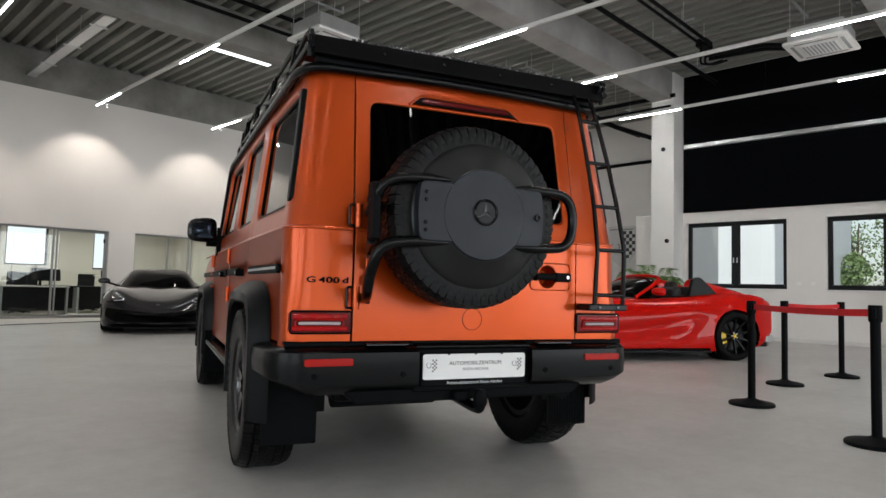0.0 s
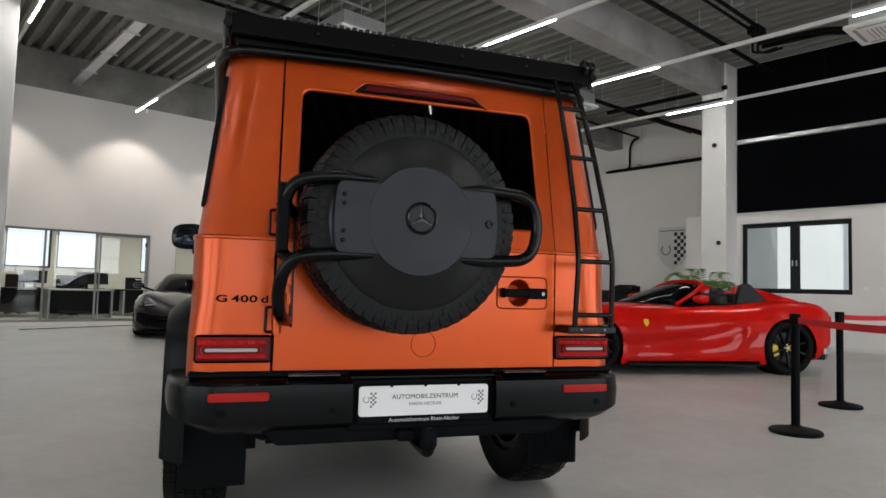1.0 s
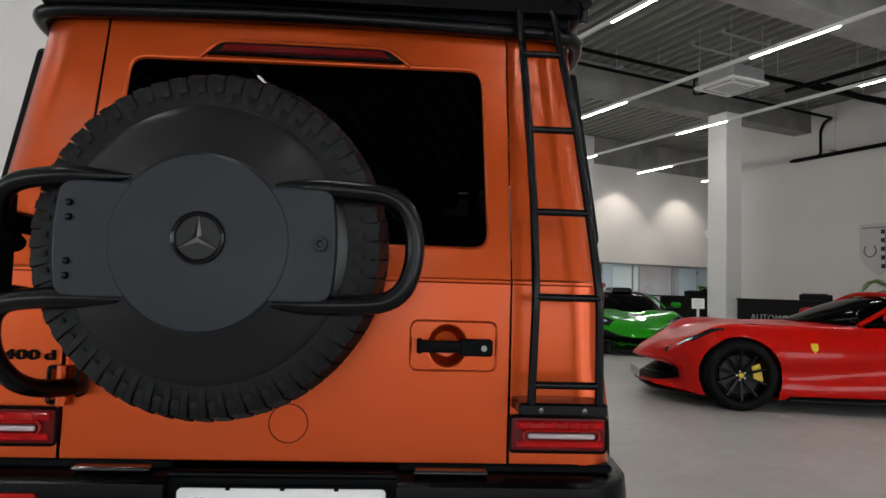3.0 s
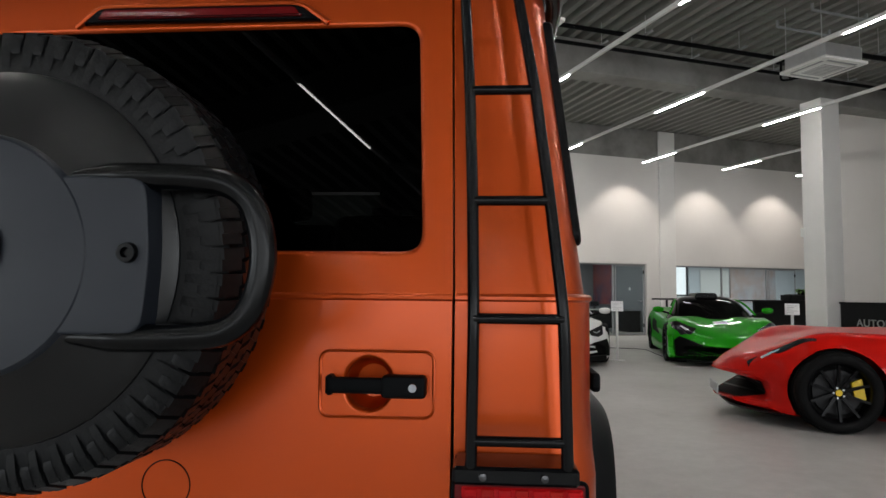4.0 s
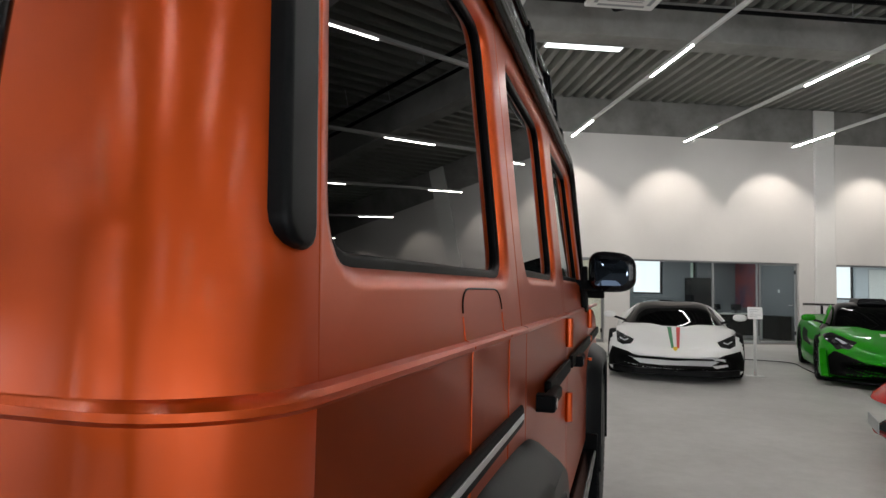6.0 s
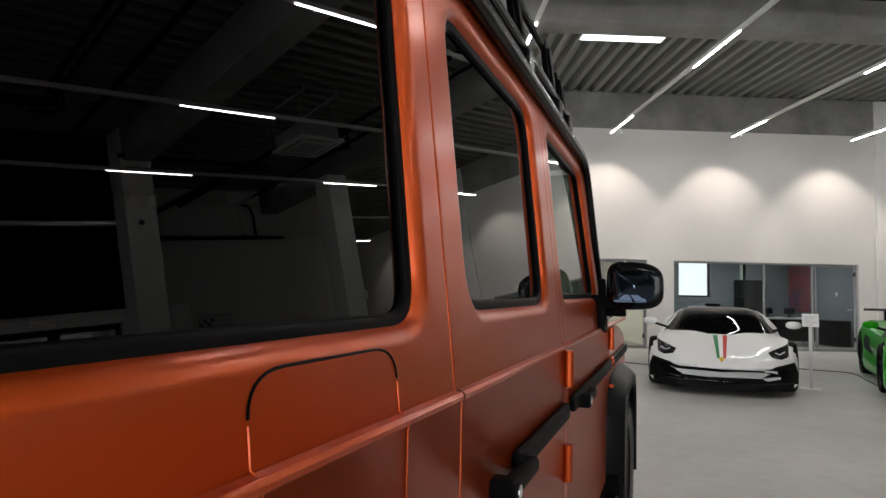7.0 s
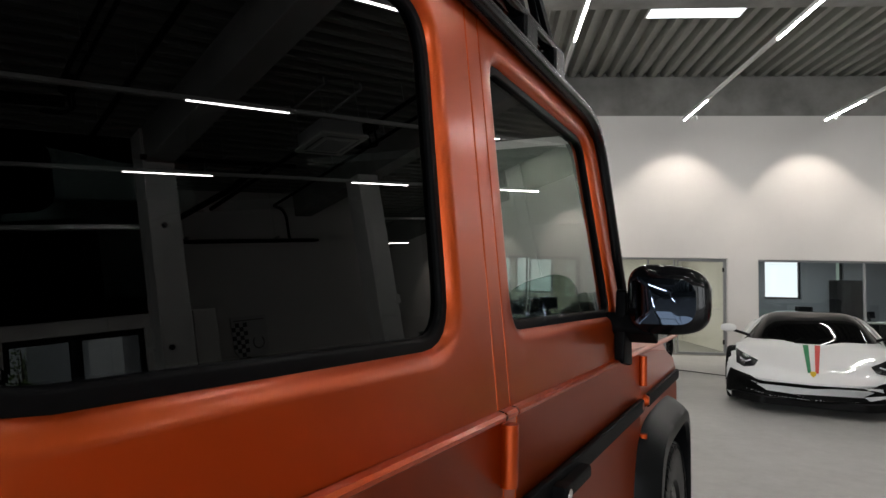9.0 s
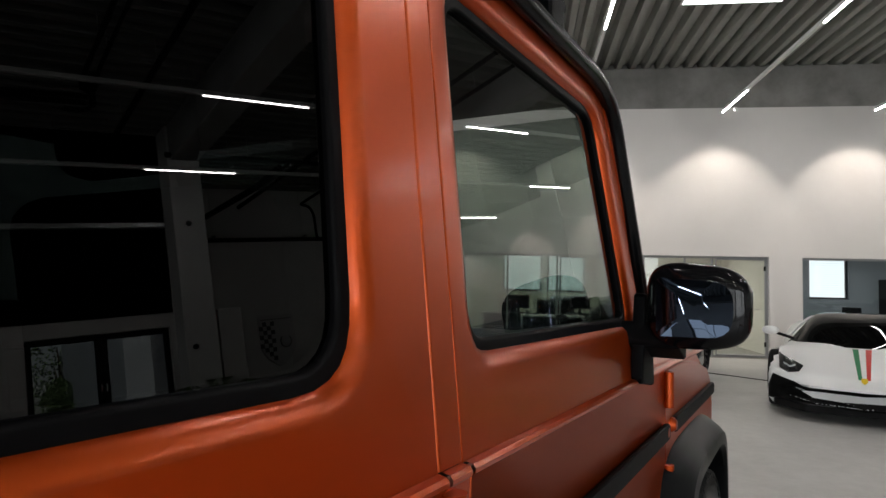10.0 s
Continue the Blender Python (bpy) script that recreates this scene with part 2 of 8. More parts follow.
def wall_with_holes(name, axis, at, thick, a0, a1, z0, z1, holes, material, label):
    """A wall in the plane axis = at, its front face there and its body behind it, with openings (a0, a1, z0, z1) cut right through."""
    cuts_a = sorted({a0, a1, *[h[0] for h in holes], *[h[1] for h in holes]})
    cuts_z = sorted({z0, z1, *[h[2] for h in holes], *[h[3] for h in holes]})
    bm = bmesh.new()
    full = lambda i, j: 0 <= i < len(cuts_a) - 1 and 0 <= j < len(cuts_z) - 1 and not any(
        h[0] <= (cuts_a[i] + cuts_a[i + 1]) / 2 <= h[1] and h[2] <= (cuts_z[j] + cuts_z[j + 1]) / 2 <= h[3] for h in holes)
    P = (lambda a, d, z: (a, at + d, z)) if axis == "y" else (lambda a, d, z: (at + d, a, z))
    q = lambda *vs: bm.faces.new([bm.verts.new(v) for v in vs])
    for i in range(len(cuts_a) - 1):
        for j in range(len(cuts_z) - 1):
            if not full(i, j):
                continue
            l, r, b, t = cuts_a[i], cuts_a[i + 1], cuts_z[j], cuts_z[j + 1]
            q(P(l, 0, b), P(r, 0, b), P(r, 0, t), P(l, 0, t))
            q(P(l, thick, b), P(l, thick, t), P(r, thick, t), P(r, thick, b))
            if not full(i - 1, j):
                q(P(l, 0, b), P(l, 0, t), P(l, thick, t), P(l, thick, b))
            if not full(i + 1, j):
                q(P(r, 0, b), P(r, thick, b), P(r, thick, t), P(r, 0, t))
            if not full(i, j - 1):
                q(P(l, 0, b), P(l, thick, b), P(r, thick, b), P(r, 0, b))
            if not full(i, j + 1):
                q(P(l, 0, t), P(r, 0, t), P(r, thick, t), P(l, thick, t))
    bmesh.ops.remove_doubles(bm, verts=bm.verts, dist=1e-5)
    bmesh.ops.recalc_face_normals(bm, faces=bm.faces)
    return tagged(part(name, bm, material), label, "wall", kind="structure")


# ---- the hall ----
NORTH, EAST, SOUTH, WEST, TOP = 16.75, 15.6, -9.0, -9.0, 6.25
INNER, STEP = 18.68, 13.5

tagged(part("floor", box(WEST - 0.3, 24.0, SOUTH - 0.3, 24.0, -0.3, 0.0), M_FLOOR), "matt grey poured floor with faint clouds and scuffs", "floor", kind="structure")

OPEN_N = [(3.0, 6.25, 0.0, 2.15), (6.88, 9.47, 0.0, 2.15), (10.13, 14.76, 0.0, 2.14), (15.83, 21.2, 0.0, 2.13)]
wall_with_holes("wall_north", "y", NORTH, 0.2, WEST, 24.0, 0, 5.36, OPEN_N, M_WALL, "white painted wall over glazed office openings")
OPEN_E = [(3.86, 6.06, 1.12, 2.65), (0.95, 3.1, 1.12, 2.65), (-2.0, 0.2, 1.12, 2.65), (-5.0, -2.8, 1.12, 2.65)]
wall_with_holes("wall_east", "x", EAST, 0.3, SOUTH, 6.75, 0, TOP, OPEN_E, M_WALL, "white painted outer wall with dark-framed windows")
wall_with_holes("wall_inner", "x", INNER, 0.2, 6.75, STEP, 0, TOP, [], M_WALL, "white painted wall behind the reception desk")
wall_with_holes("wall_return", "y", STEP, -0.2, INNER + 0.2, 24.0, 0, TOP, [], M_WALL, "white painted return wall beside the reception")
wall_with_holes("wall_niche", "y", 6.75, -0.2, EAST + 0.3, INNER + 0.2, 0, TOP, [], M_WALL, "white painted wall closing the reception niche")
wall_with_holes("wall_far_east", "x", 23.8, 0.2, STEP, NORTH, 0, TOP, [], M_WALL, "white painted end wall")
OPEN_W = [(-6.5, -1.0, 0.3, 3.0), (0.0, 5.5, 0.3, 3.0)]
wall_with_holes("wall_west", "x", WEST, -0.2, SOUTH, NORTH, 0, TOP, OPEN_W, M_WALL, "white painted side wall with large shop windows")
OPEN_S = [(-8.0 + 4.2 * i, -4.4 + 4.2 * i, 0.25, 3.6) for i in range(5)]
wall_with_holes("wall_south", "y", SOUTH, -0.25, WEST, EAST, 0, TOP, OPEN_S, M_WALL, "white painted front wall with large shop windows")
wall_with_holes("wall_partition", "y", 8.5, 0.2, -6.0, 1.95, 0, 5.6, [(-0.4, 1.5, 0.0, 2.25)], M_WALL, "white partition wall with an open doorway")

# corrugated deck: trapezoidal ribs that run along y, over the beams
bm = bmesh.new()
x, rib, prof = WEST, 0.30, []
while x < 24.0:
    prof += [(x, TOP + 0.02), (x + 0.11, TOP + 0.02), (x + 0.16, TOP + 0.17), (x + 0.25, TOP + 0.17)]
    x += rib
va = [bm.verts.new((px, SOUTH if px < EAST + 0.35 else 6.60, pz)) for px, pz in prof]
vb = [bm.verts.new((px, NORTH + 0.2, pz)) for px, pz in prof]
for i in range(len(prof) - 1):
    bm.faces.new((va[i], vb[i], vb[i + 1], va[i + 1]))
deck = tagged(part("ceiling", bm, M_DECK), "grey-white corrugated steel roof deck", "ceiling", kind="structure")
tagged(part("ceiling_slab", box(WEST - 0.3, EAST + 0.4, SOUTH - 0.3, NORTH + 0.3, TOP + 0.25, TOP + 0.4), M_CONCRETE), "plain roof over the steel deck", "ceiling", kind="structure")
tagged(part("ceiling_slab_east", box(EAST + 0.4, 24.2, 6.5, NORTH + 0.3, TOP + 0.25, TOP + 0.4), M_CONCRETE), "plain roof over the reception", "ceiling", kind="structure")

beam_ys = (-8.65, -3.7, 1.25, 6.2, 11.15)
for i, y in enumerate(beam_ys):
    e = EAST if y < 6 else INNER
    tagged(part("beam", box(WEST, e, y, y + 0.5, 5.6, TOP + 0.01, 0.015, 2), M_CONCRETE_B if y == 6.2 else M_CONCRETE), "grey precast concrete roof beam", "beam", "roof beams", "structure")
tagged(part("beam", box(WEST, 23.8, NORTH, NORTH + 0.2, 5.36, TOP + 0.01), M_CONCRETE), "grey precast concrete edge beam over the office wall", "beam", "roof beams", "structure")
# unseen strip, added so no sky shines through the open rib ends
tagged(part("trim", box(WEST, 23.8, NORTH + 0.203, NORTH + 0.24, 5.36, TOP + 0.24), M_CONCRETE), "added grey strip blocking sky light behind the roof deck", "trim", kind="structure")


def column(x0, x1, y0, y1, z1=5.6, label="white painted square column"):
    ob = thing("column", label, "column", "hall columns", kind="structure")
    part("shaft", box(x0, x1, y0, y1, 0, z1, 0.02, 2), M_COLUMN, ob)
    part("skirting", box(x0 - 0.012, x1 + 0.012, y0 - 0.012, y1 + 0.012, 0, 0.09, 0.004), M_SKIRT, ob)
    return ob


column(15.08, 15.62, 6.15, 6.72, TOP)
column(15.05, 15.58, 10.81, 11.37)
column(15.21, 15.79, NORTH - 0.06, NORTH + 0.1, TOP, "white painted pilaster on the office wall")
column(1.85, 2.44, 10.85, 11.45)
column(-6.6, -6.0, 6.15, 6.75)
for y in (1.2, -3.75):
    column(EAST - 0.35, EAST, y, y + 0.55, TOP)
tagged(part("wall_stub", box(15.66, 16.2, 6.95, 7.4, 0, 2.9, 0.01), M_WALL), "low white wall end beside the column", "wall", kind="structure")

# skirting boards
for nm, b in (("baseboard_north", (WEST, 3.0, NORTH - 0.015, NORTH, 0, 0.08)), ("baseboard_mid", (6.25, 6.88, NORTH - 0.015, NORTH, 0, 0.08)),
              ("baseboard_pier", (9.47, 10.13, NORTH - 0.015, NORTH, 0, 0.08)), ("baseboard_pier_east", (14.76, 15.2, NORTH - 0.015, NORTH, 0, 0.08)),
              ("baseboard_east", (EAST - 0.015, EAST, SOUTH, 6.13, 0, 0.08)), ("baseboard_inner", (INNER - 0.015, INNER, 6.75, STEP, 0, 0.08)),
              ("baseboard_partition", (-6.0, -0.4, 8.485, 8.5, 0, 0.08)), ("baseboard_partition_end", (1.5, 1.95, 8.485, 8.5, 0, 0.08))):
    tagged(part(nm, box(*b, 0.003), M_SKIRT), "painted skirting board", "baseboard", kind="structure")


# ---- strip lights: aluminium rails with lit lengths ----
# the three rails west of x = 2 are unseen, added to brighten the partition side
STRIPS = [2.6 + 2.785 * i for i in range(-3, 7)]
LIT = (14.03, 9.68, 5.4, 1.02, -3.33, -7.68)


def strip_light(x):
    ob = thing("strip_light", "long slim aluminium light rail with lit lengths, hung from the roof", "ceiling light", "light rails", pose(x, 0, 4.92))
    y0 = SOUTH + 0.6 if x < EAST else STEP
    if 15.0 < x < 18.0:
        y0 = 11.9
    y1 = 15.47 if x > 2 else 8.2
    part("rail", box(-0.026, 0.026, y0, y1, 0.002, 0.06, 0.004), M_WHITEMETAL, ob)
    for y in LIT:
        if y > y0 and y + 1.4 < y1:
            part("diffuser", box(-0.011, 0.011, y, y + 1.43, -0.011, -0.001, 0.003), M_STRIP, ob, "lit white diffuser")
    y = y0 + 0.5
    while y < y1 - 1.6:
        part("hanger", tube([(0, y, 0.06), (0, y, TOP + 0.03 - 4.92)], 0.0003, 6), M_TRIMGREY, ob)
        y += 2.9
    return ob


for x in STRIPS:
    strip_light(x)

# wall washers at the rails' ends give the scallops on the office wall
for x in STRIPS[2:]:
    ob = thing("wall_washer", "small white spotlight head aimed at the office wall", "spotlight", "wall washers", pose(x + 0.25, 15.52, 4.98))
    part("body", tube([(0, 0, 0.05), (0, 0, -0.04)], 0.03, 14), M_WHITEMETAL, ob)
    part("bracket", tube([(-0.25, -0.055, -0.03), (-0.10, 0, 0.02), (0, 0, 0.02)] if x > 2 else [(0, 0, 0.04), (0, 0, TOP + 0.172 - 4.98)], 0.008, 6), M_WHITEMETAL, ob)
    ld = bpy.data.lights.new("washer_lamp", "SPOT")
    ld.energy, ld.spot_size, ld.spot_blend, ld.shadow_soft_size, ld.color = WASH, radians(89), 0.5, 0.05, (1.0, 0.89, 0.78)
    lamp = new("washer_lamp", ld)
    lamp.matrix_world = look((x + 0.25, 15.52, 4.92), (x + 0.25, 16.675, 2.92))

# light panel between the ribs
ob = thing("panel_light", "flat white rectangular ceiling light panel", "ceiling light", m=pose(7.72, 13.24, TOP - 0.02))
part("frame", box(-0.82, 0.82, -0.22, 0.22, 0.0, 0.05, 0.006), M_WHITEMETAL, ob)
part("diffuser", box(-0.79, 0.79, -0.19, 0.19, -0.006, -0.001), M_PANEL, ob, "lit white diffuser")
# ---- the orange off-roader ----
def paint_orange():
    m = mat("satin_copper_orange", (0.47, 0.059, 0.003), 0.345, 0.74, vary=0.03, vscale=1.3, spec=0.3, rvary=0.0, coat=0.42, coat_rough=0.18)
    return m


M_ORANGE = paint_orange()
M_TRIM = mat("satin_black_trim", (0.0012, 0.0015, 0.002), 0.24, spec=0.24, vary=0.15, vscale=6, bump=0.08, bscale=500, bdist=0.0004)
M_BUMPER = mat("satin_black_bumper", (0.0012, 0.0015, 0.002), 0.26, spec=0.17, vary=0.12, vscale=6, bump=0.06, bscale=500, bdist=0.0004)
M_RING = mat("satin_black_cover_ring", (0.003, 0.0034, 0.004), 0.34, spec=0.42, vary=0.1, vscale=5)
M_FLARE = mat("satin_black_flare", (0.003, 0.0034, 0.004), 0.36, spec=0.11, vary=0.15, vscale=6)
M_MOULD = mat("grained_black_plastic", (0.003, 0.0034, 0.004), 0.5, spec=0.06, vary=0.15, vscale=7, bump=0.35, bscale=700, bdist=0.0006)
M_GREYBLK = mat("satin_night_grey_cover", (0.013, 0.016, 0.022), 0.38, 0.0, spec=0.30, vary=0.1, vscale=4, rvary=0.05)
M_RUBBER = mat("tyre_rubber", (0.0022, 0.0025, 0.003), 0.42, spec=0.22, vary=0.3, vscale=14, bump=0.4, bscale=160, bdist=0.0012)
M_SEAL = mat("rubber_seal", (0.003, 0.003, 0.0034), 0.4, spec=0.05, vary=0.2, vscale=9)
M_GLOSSBLK = mat("gloss_black", (0.004, 0.004, 0.005), 0.08, spec=0.3)
M_REDLENS = mat("red_lamp_lens", (0.40, 0.006, 0.008), 0.12, spec=0.15, coat=0.08, vary=0.3, vscale=18)
M_DARKLENS = mat("dark_red_lens", (0.10, 0.002, 0.003), 0.10, spec=0.25, coat=0.05)
M_REFLECT = mat("red_reflector", (0.36, 0.008, 0.005), 0.2, spec=0.2, coat=0.1, bump=0.5, bscale=260, bdist=0.001)
M_CLEARLENS = mat("pale_lamp_bar", (0.50, 0.40, 0.42), 0.15, coat=0.5)
M_EMBLEM = mat("emblem_chrome", (0.32, 0.33, 0.35), 0.12, 1.0)
M_CHROME = mat("chrome", (0.75, 0.75, 0.76), 0.12, 1.0)
M_DARKCHROME = mat("dark_chrome", (0.09, 0.09, 0.095), 0.22, 0.9)
M_PLATE = mat("white_plate", (0.82, 0.82, 0.82), 0.35, vary=0.02, vscale=8)
M_INK = mat("black_ink", (0.02, 0.02, 0.022), 0.5)
M_GREYINK = mat("grey_ink", (0.20, 0.20, 0.21), 0.5)
M_CABIN = mat("dark_cabin_leather", (0.012, 0.012, 0.013), 0.6, vary=0.2, vscale=8)
M_PRIVACY = pane_mat("privacy_glass", (0.008, 0.010, 0.010), ior=1.43)
M_REARGLASS = pane_mat("dark_tailgate_glass", (0.010, 0.011, 0.012), ior=1.15)
M_SIDEGLASS = pane_mat("front_door_glass", (0.58, 0.63, 0.60), ior=1.85)

suv = thing("off_road_car", "satin orange boxy off-road car with black rack, ladder and spare wheel", "car", m=pose(2.6965, 1.5687, 0, 0, 0, -22.2))
BELT, GUT = 1.178, 1.90
TUMBLE = 0.11


def rear_v(z):
    """How far the rear leans forward at a height."""
    return 0.0 if z < BELT - 0.02 else 0.16 * (z - BELT + 0.02)



def side_u(z, v):
    """Half width of the body at a height."""
    w = 0.862 + 0.022 * min(1, max(0, v / 1.2))
    return w if z <= BELT else w - 0.010 - TUMBLE * (z - BELT)


def inset(poly, d):
    """A convex outline moved inward by d (outward if negative)."""
    n = len(poly)
    area2 = sum(poly[i][0] * poly[(i + 1) % n][1] - poly[(i + 1) % n][0] * poly[i][1] for i in range(n))
    sg = 1 if area2 > 0 else -1
    lines = []
    for i in range(n):
        a, b = Vector(poly[i]), Vector(poly[(i + 1) % n])
        t = (b - a).normalized()
        nrm = Vector((-t.y, t.x)) * sg
        lines.append((a + nrm * d, t))
    out = []
    for i in range(n):
        p, t = lines[i - 1]
        q, s = lines[i]
        den = t.x * s.y - t.y * s.x
        k = ((q.x - p.x) * s.y - (q.y - p.y) * s.x) / den
        out.append(tuple(p + t * k))
    return out


def add_plate(bm, outline, holes, f, rim=0.0, rim_outer=0.0):
    """A sheet filled between an outline and its holes, laid into space by f(a, b, depth), with rounded rims of that depth."""
    def loop(pts, d):
        vs = [bm.verts.new(f(a, b, d)) for a, b in pts]
        return vs, [bm.edges.new((vs[i], vs[(i + 1) % len(vs)])) for i in range(len(vs))]

    flat = bmesh.new()
    fe, vm = [], {}
    loops = []
    for pts in [outline] + holes:
        vs = [flat.verts.new((a, b, 0)) for a, b in pts]
        fe += [flat.edges.new((vs[i], vs[(i + 1) % len(vs)])) for i in range(len(vs))]
        loops.append(vs)
    bmesh.ops.triangle_fill(flat, use_beauty=True, use_dissolve=False, edges=fe)
    for v in flat.verts:
        vm[v] = bm.verts.new(f(v.co.x, v.co.y, 0))
    for fc in flat.faces:
        try:
            bm.faces.new([vm[v] for v in fc.verts])
        except ValueError:
            pass
    for li, vs in enumerate(loops):
        r = rim_outer if li == 0 else rim
        if not r:
            continue
        pts = [(v.co.x, v.co.y) for v in vs]
        prev = [vm[v] for v in vs]
        sgn = 1 if li else -1
        n = len(pts)
        c = Vector((sum(p[0] for p in pts) / n, sum(p[1] for p in pts) / n))
        for a in (30, 60, 90):
            # the rim rolls over by a quarter turn
            du, dd = r * math.sin(radians(a)) * (1 if li else -1), r * (1 - math.cos(radians(a)))
            cur = []
            for i in range(n):
                p, q, o = Vector(pts[i - 1]), Vector(pts[(i + 1) % n]), Vector(pts[i])
                t = (q - p).normalized()
                nr = Vector((-t.y, t.x))
                if nr.dot(c - o) < 0:
                    nr = -nr
                w = o + nr * (abs(du) if li else -abs(du))
                cur.append(bm.verts.new(f(w.x, w.y, dd)))
            for i in range(n):
                bm.faces.new((prev[i], prev[(i + 1) % n], cur[(i + 1) % n], cur[i]))
            prev = cur
        cur = [bm.verts.new(v.co) for v in prev]
        deep = []
        for i in range(n):
            p, q, o = Vector(pts[i - 1]), Vector(pts[(i + 1) % n]), Vector(pts[i])
            t = (q - p).normalized()
            nr = Vector((-t.y, t.x))
            if nr.dot(c - o) < 0:
                nr = -nr
            w = o + nr * (r if li else -r)
            deep.append(bm.verts.new(f(w.x, w.y, r + 0.02)))
        for i in range(n):
            bm.faces.new((prev[i], prev[(i + 1) % n], deep[(i + 1) % n], deep[i]))
    flat.free()
    return bm


def finish(bm):
    bmesh.ops.remove_doubles(bm, verts=bm.verts, dist=2e-5)
    bmesh.ops.recalc_face_normals(bm, faces=bm.faces)
    return bm


# windows of the side, as (v, z) corners and corner radii
W_QUARTER = ([(0.172, 1.275), (0.985, 1.28), (0.992, 1.835), (0.262, 1.835)], 0.08)
W_REAR = ([(1.172, 1.291), (1.886, 1.291), (1.890, 1.84), (1.172, 1.84)], 0.10)
W_FRONT = ([(2.112, 1.302), (3.015, 1.302), (2.872, 1.84), (2.112, 1.84)], 0.075)


def rounded_window(spec, d):
    poly, r = spec
    return round_poly(inset(poly, d), max(0.02, r - d), 6)


def side_f(sx):
    def f(v, z, d):
        return (sx * (side_u(max(z, BELT + 1e-6), v) - d), v, z)
    return f


def low_f(sx):
    def f(v, z, d):
        return (sx * (side_u(BELT - 0.1, v) - d), v, z)
    return f


def arch(v0, r, z0, z1n, a0, a1, n=14):
    return [(v0 + r * math.cos(radians(a0 + (a1 - a0) * k / n)), z0 + r * math.sin(radians(a0 + (a1 - a0) * k / n))) for k in range(n + 1)]


SILL = 0.50
RW, FW, TYRE = 0.80, 3.69, 0.405


def window_set(sx, spec, glass, parent, name="window"):
    """Black rubber seal and the pane of one side window."""
    f = side_f(sx)
    bm = bmesh.new()
    wide = 0.010 if spec is W_QUARTER else 0.014
    add_plate(bm, rounded_window(spec, 0.008), [rounded_window(spec, 0.008 + wide)], lambda v, z, d: f(v, z, d + 0.016), rim=0.006)
    pane = part(name, finish(bm), M_SEAL, parent, "black rubber window seal", smooth=True)
    bm = bmesh.new()
    add_plate(bm, rounded_window(spec, 0.002 + wide), [], lambda v, z, d: f(v, z, d + 0.026))
    part("pane", finish(bm), glass, pane, "dark tinted pane")
    return pane


def side_panel(name, sx, up, low, holes, rim=0.014, label=""):
    """A flat sheet over the belt line, one under it, and the ledge between."""
    bm = bmesh.new()
    if up:
        add_plate(bm, up, holes, side_f(sx), rim=rim, rim_outer=0.004)
    if low:
        add_plate(bm, low, [], low_f(sx), rim_outer=0.004)
    a, b = (up or low)[0][0], None
    vs = [p[0] for p in (low or up)]
    v0, v1 = min(vs), max(vs)
    prev = None
    steps = 10
    for k in range(steps + 1):
        v = v0 + (v1 - v0) * k / steps
        wl, wu = side_u(BELT - 0.1, v), side_u(BELT + 1e-6, v)
        ring = [bm.verts.new((sx * u, v, z)) for u, z in ((wl, BELT - 0.006), (wl + 0.0045, BELT - 0.002), (wl + 0.005, BELT + 0.004), (wl + 0.001, BELT + 0.009), (wu, BELT + 0.011))]
        if prev:
            for i in range(4):
                bm.faces.new((prev[i], ring[i], ring[i + 1], prev[i + 1]))
        prev = ring
    return part(name, finish(bm), M_ORANGE, suv, label, smooth=True)


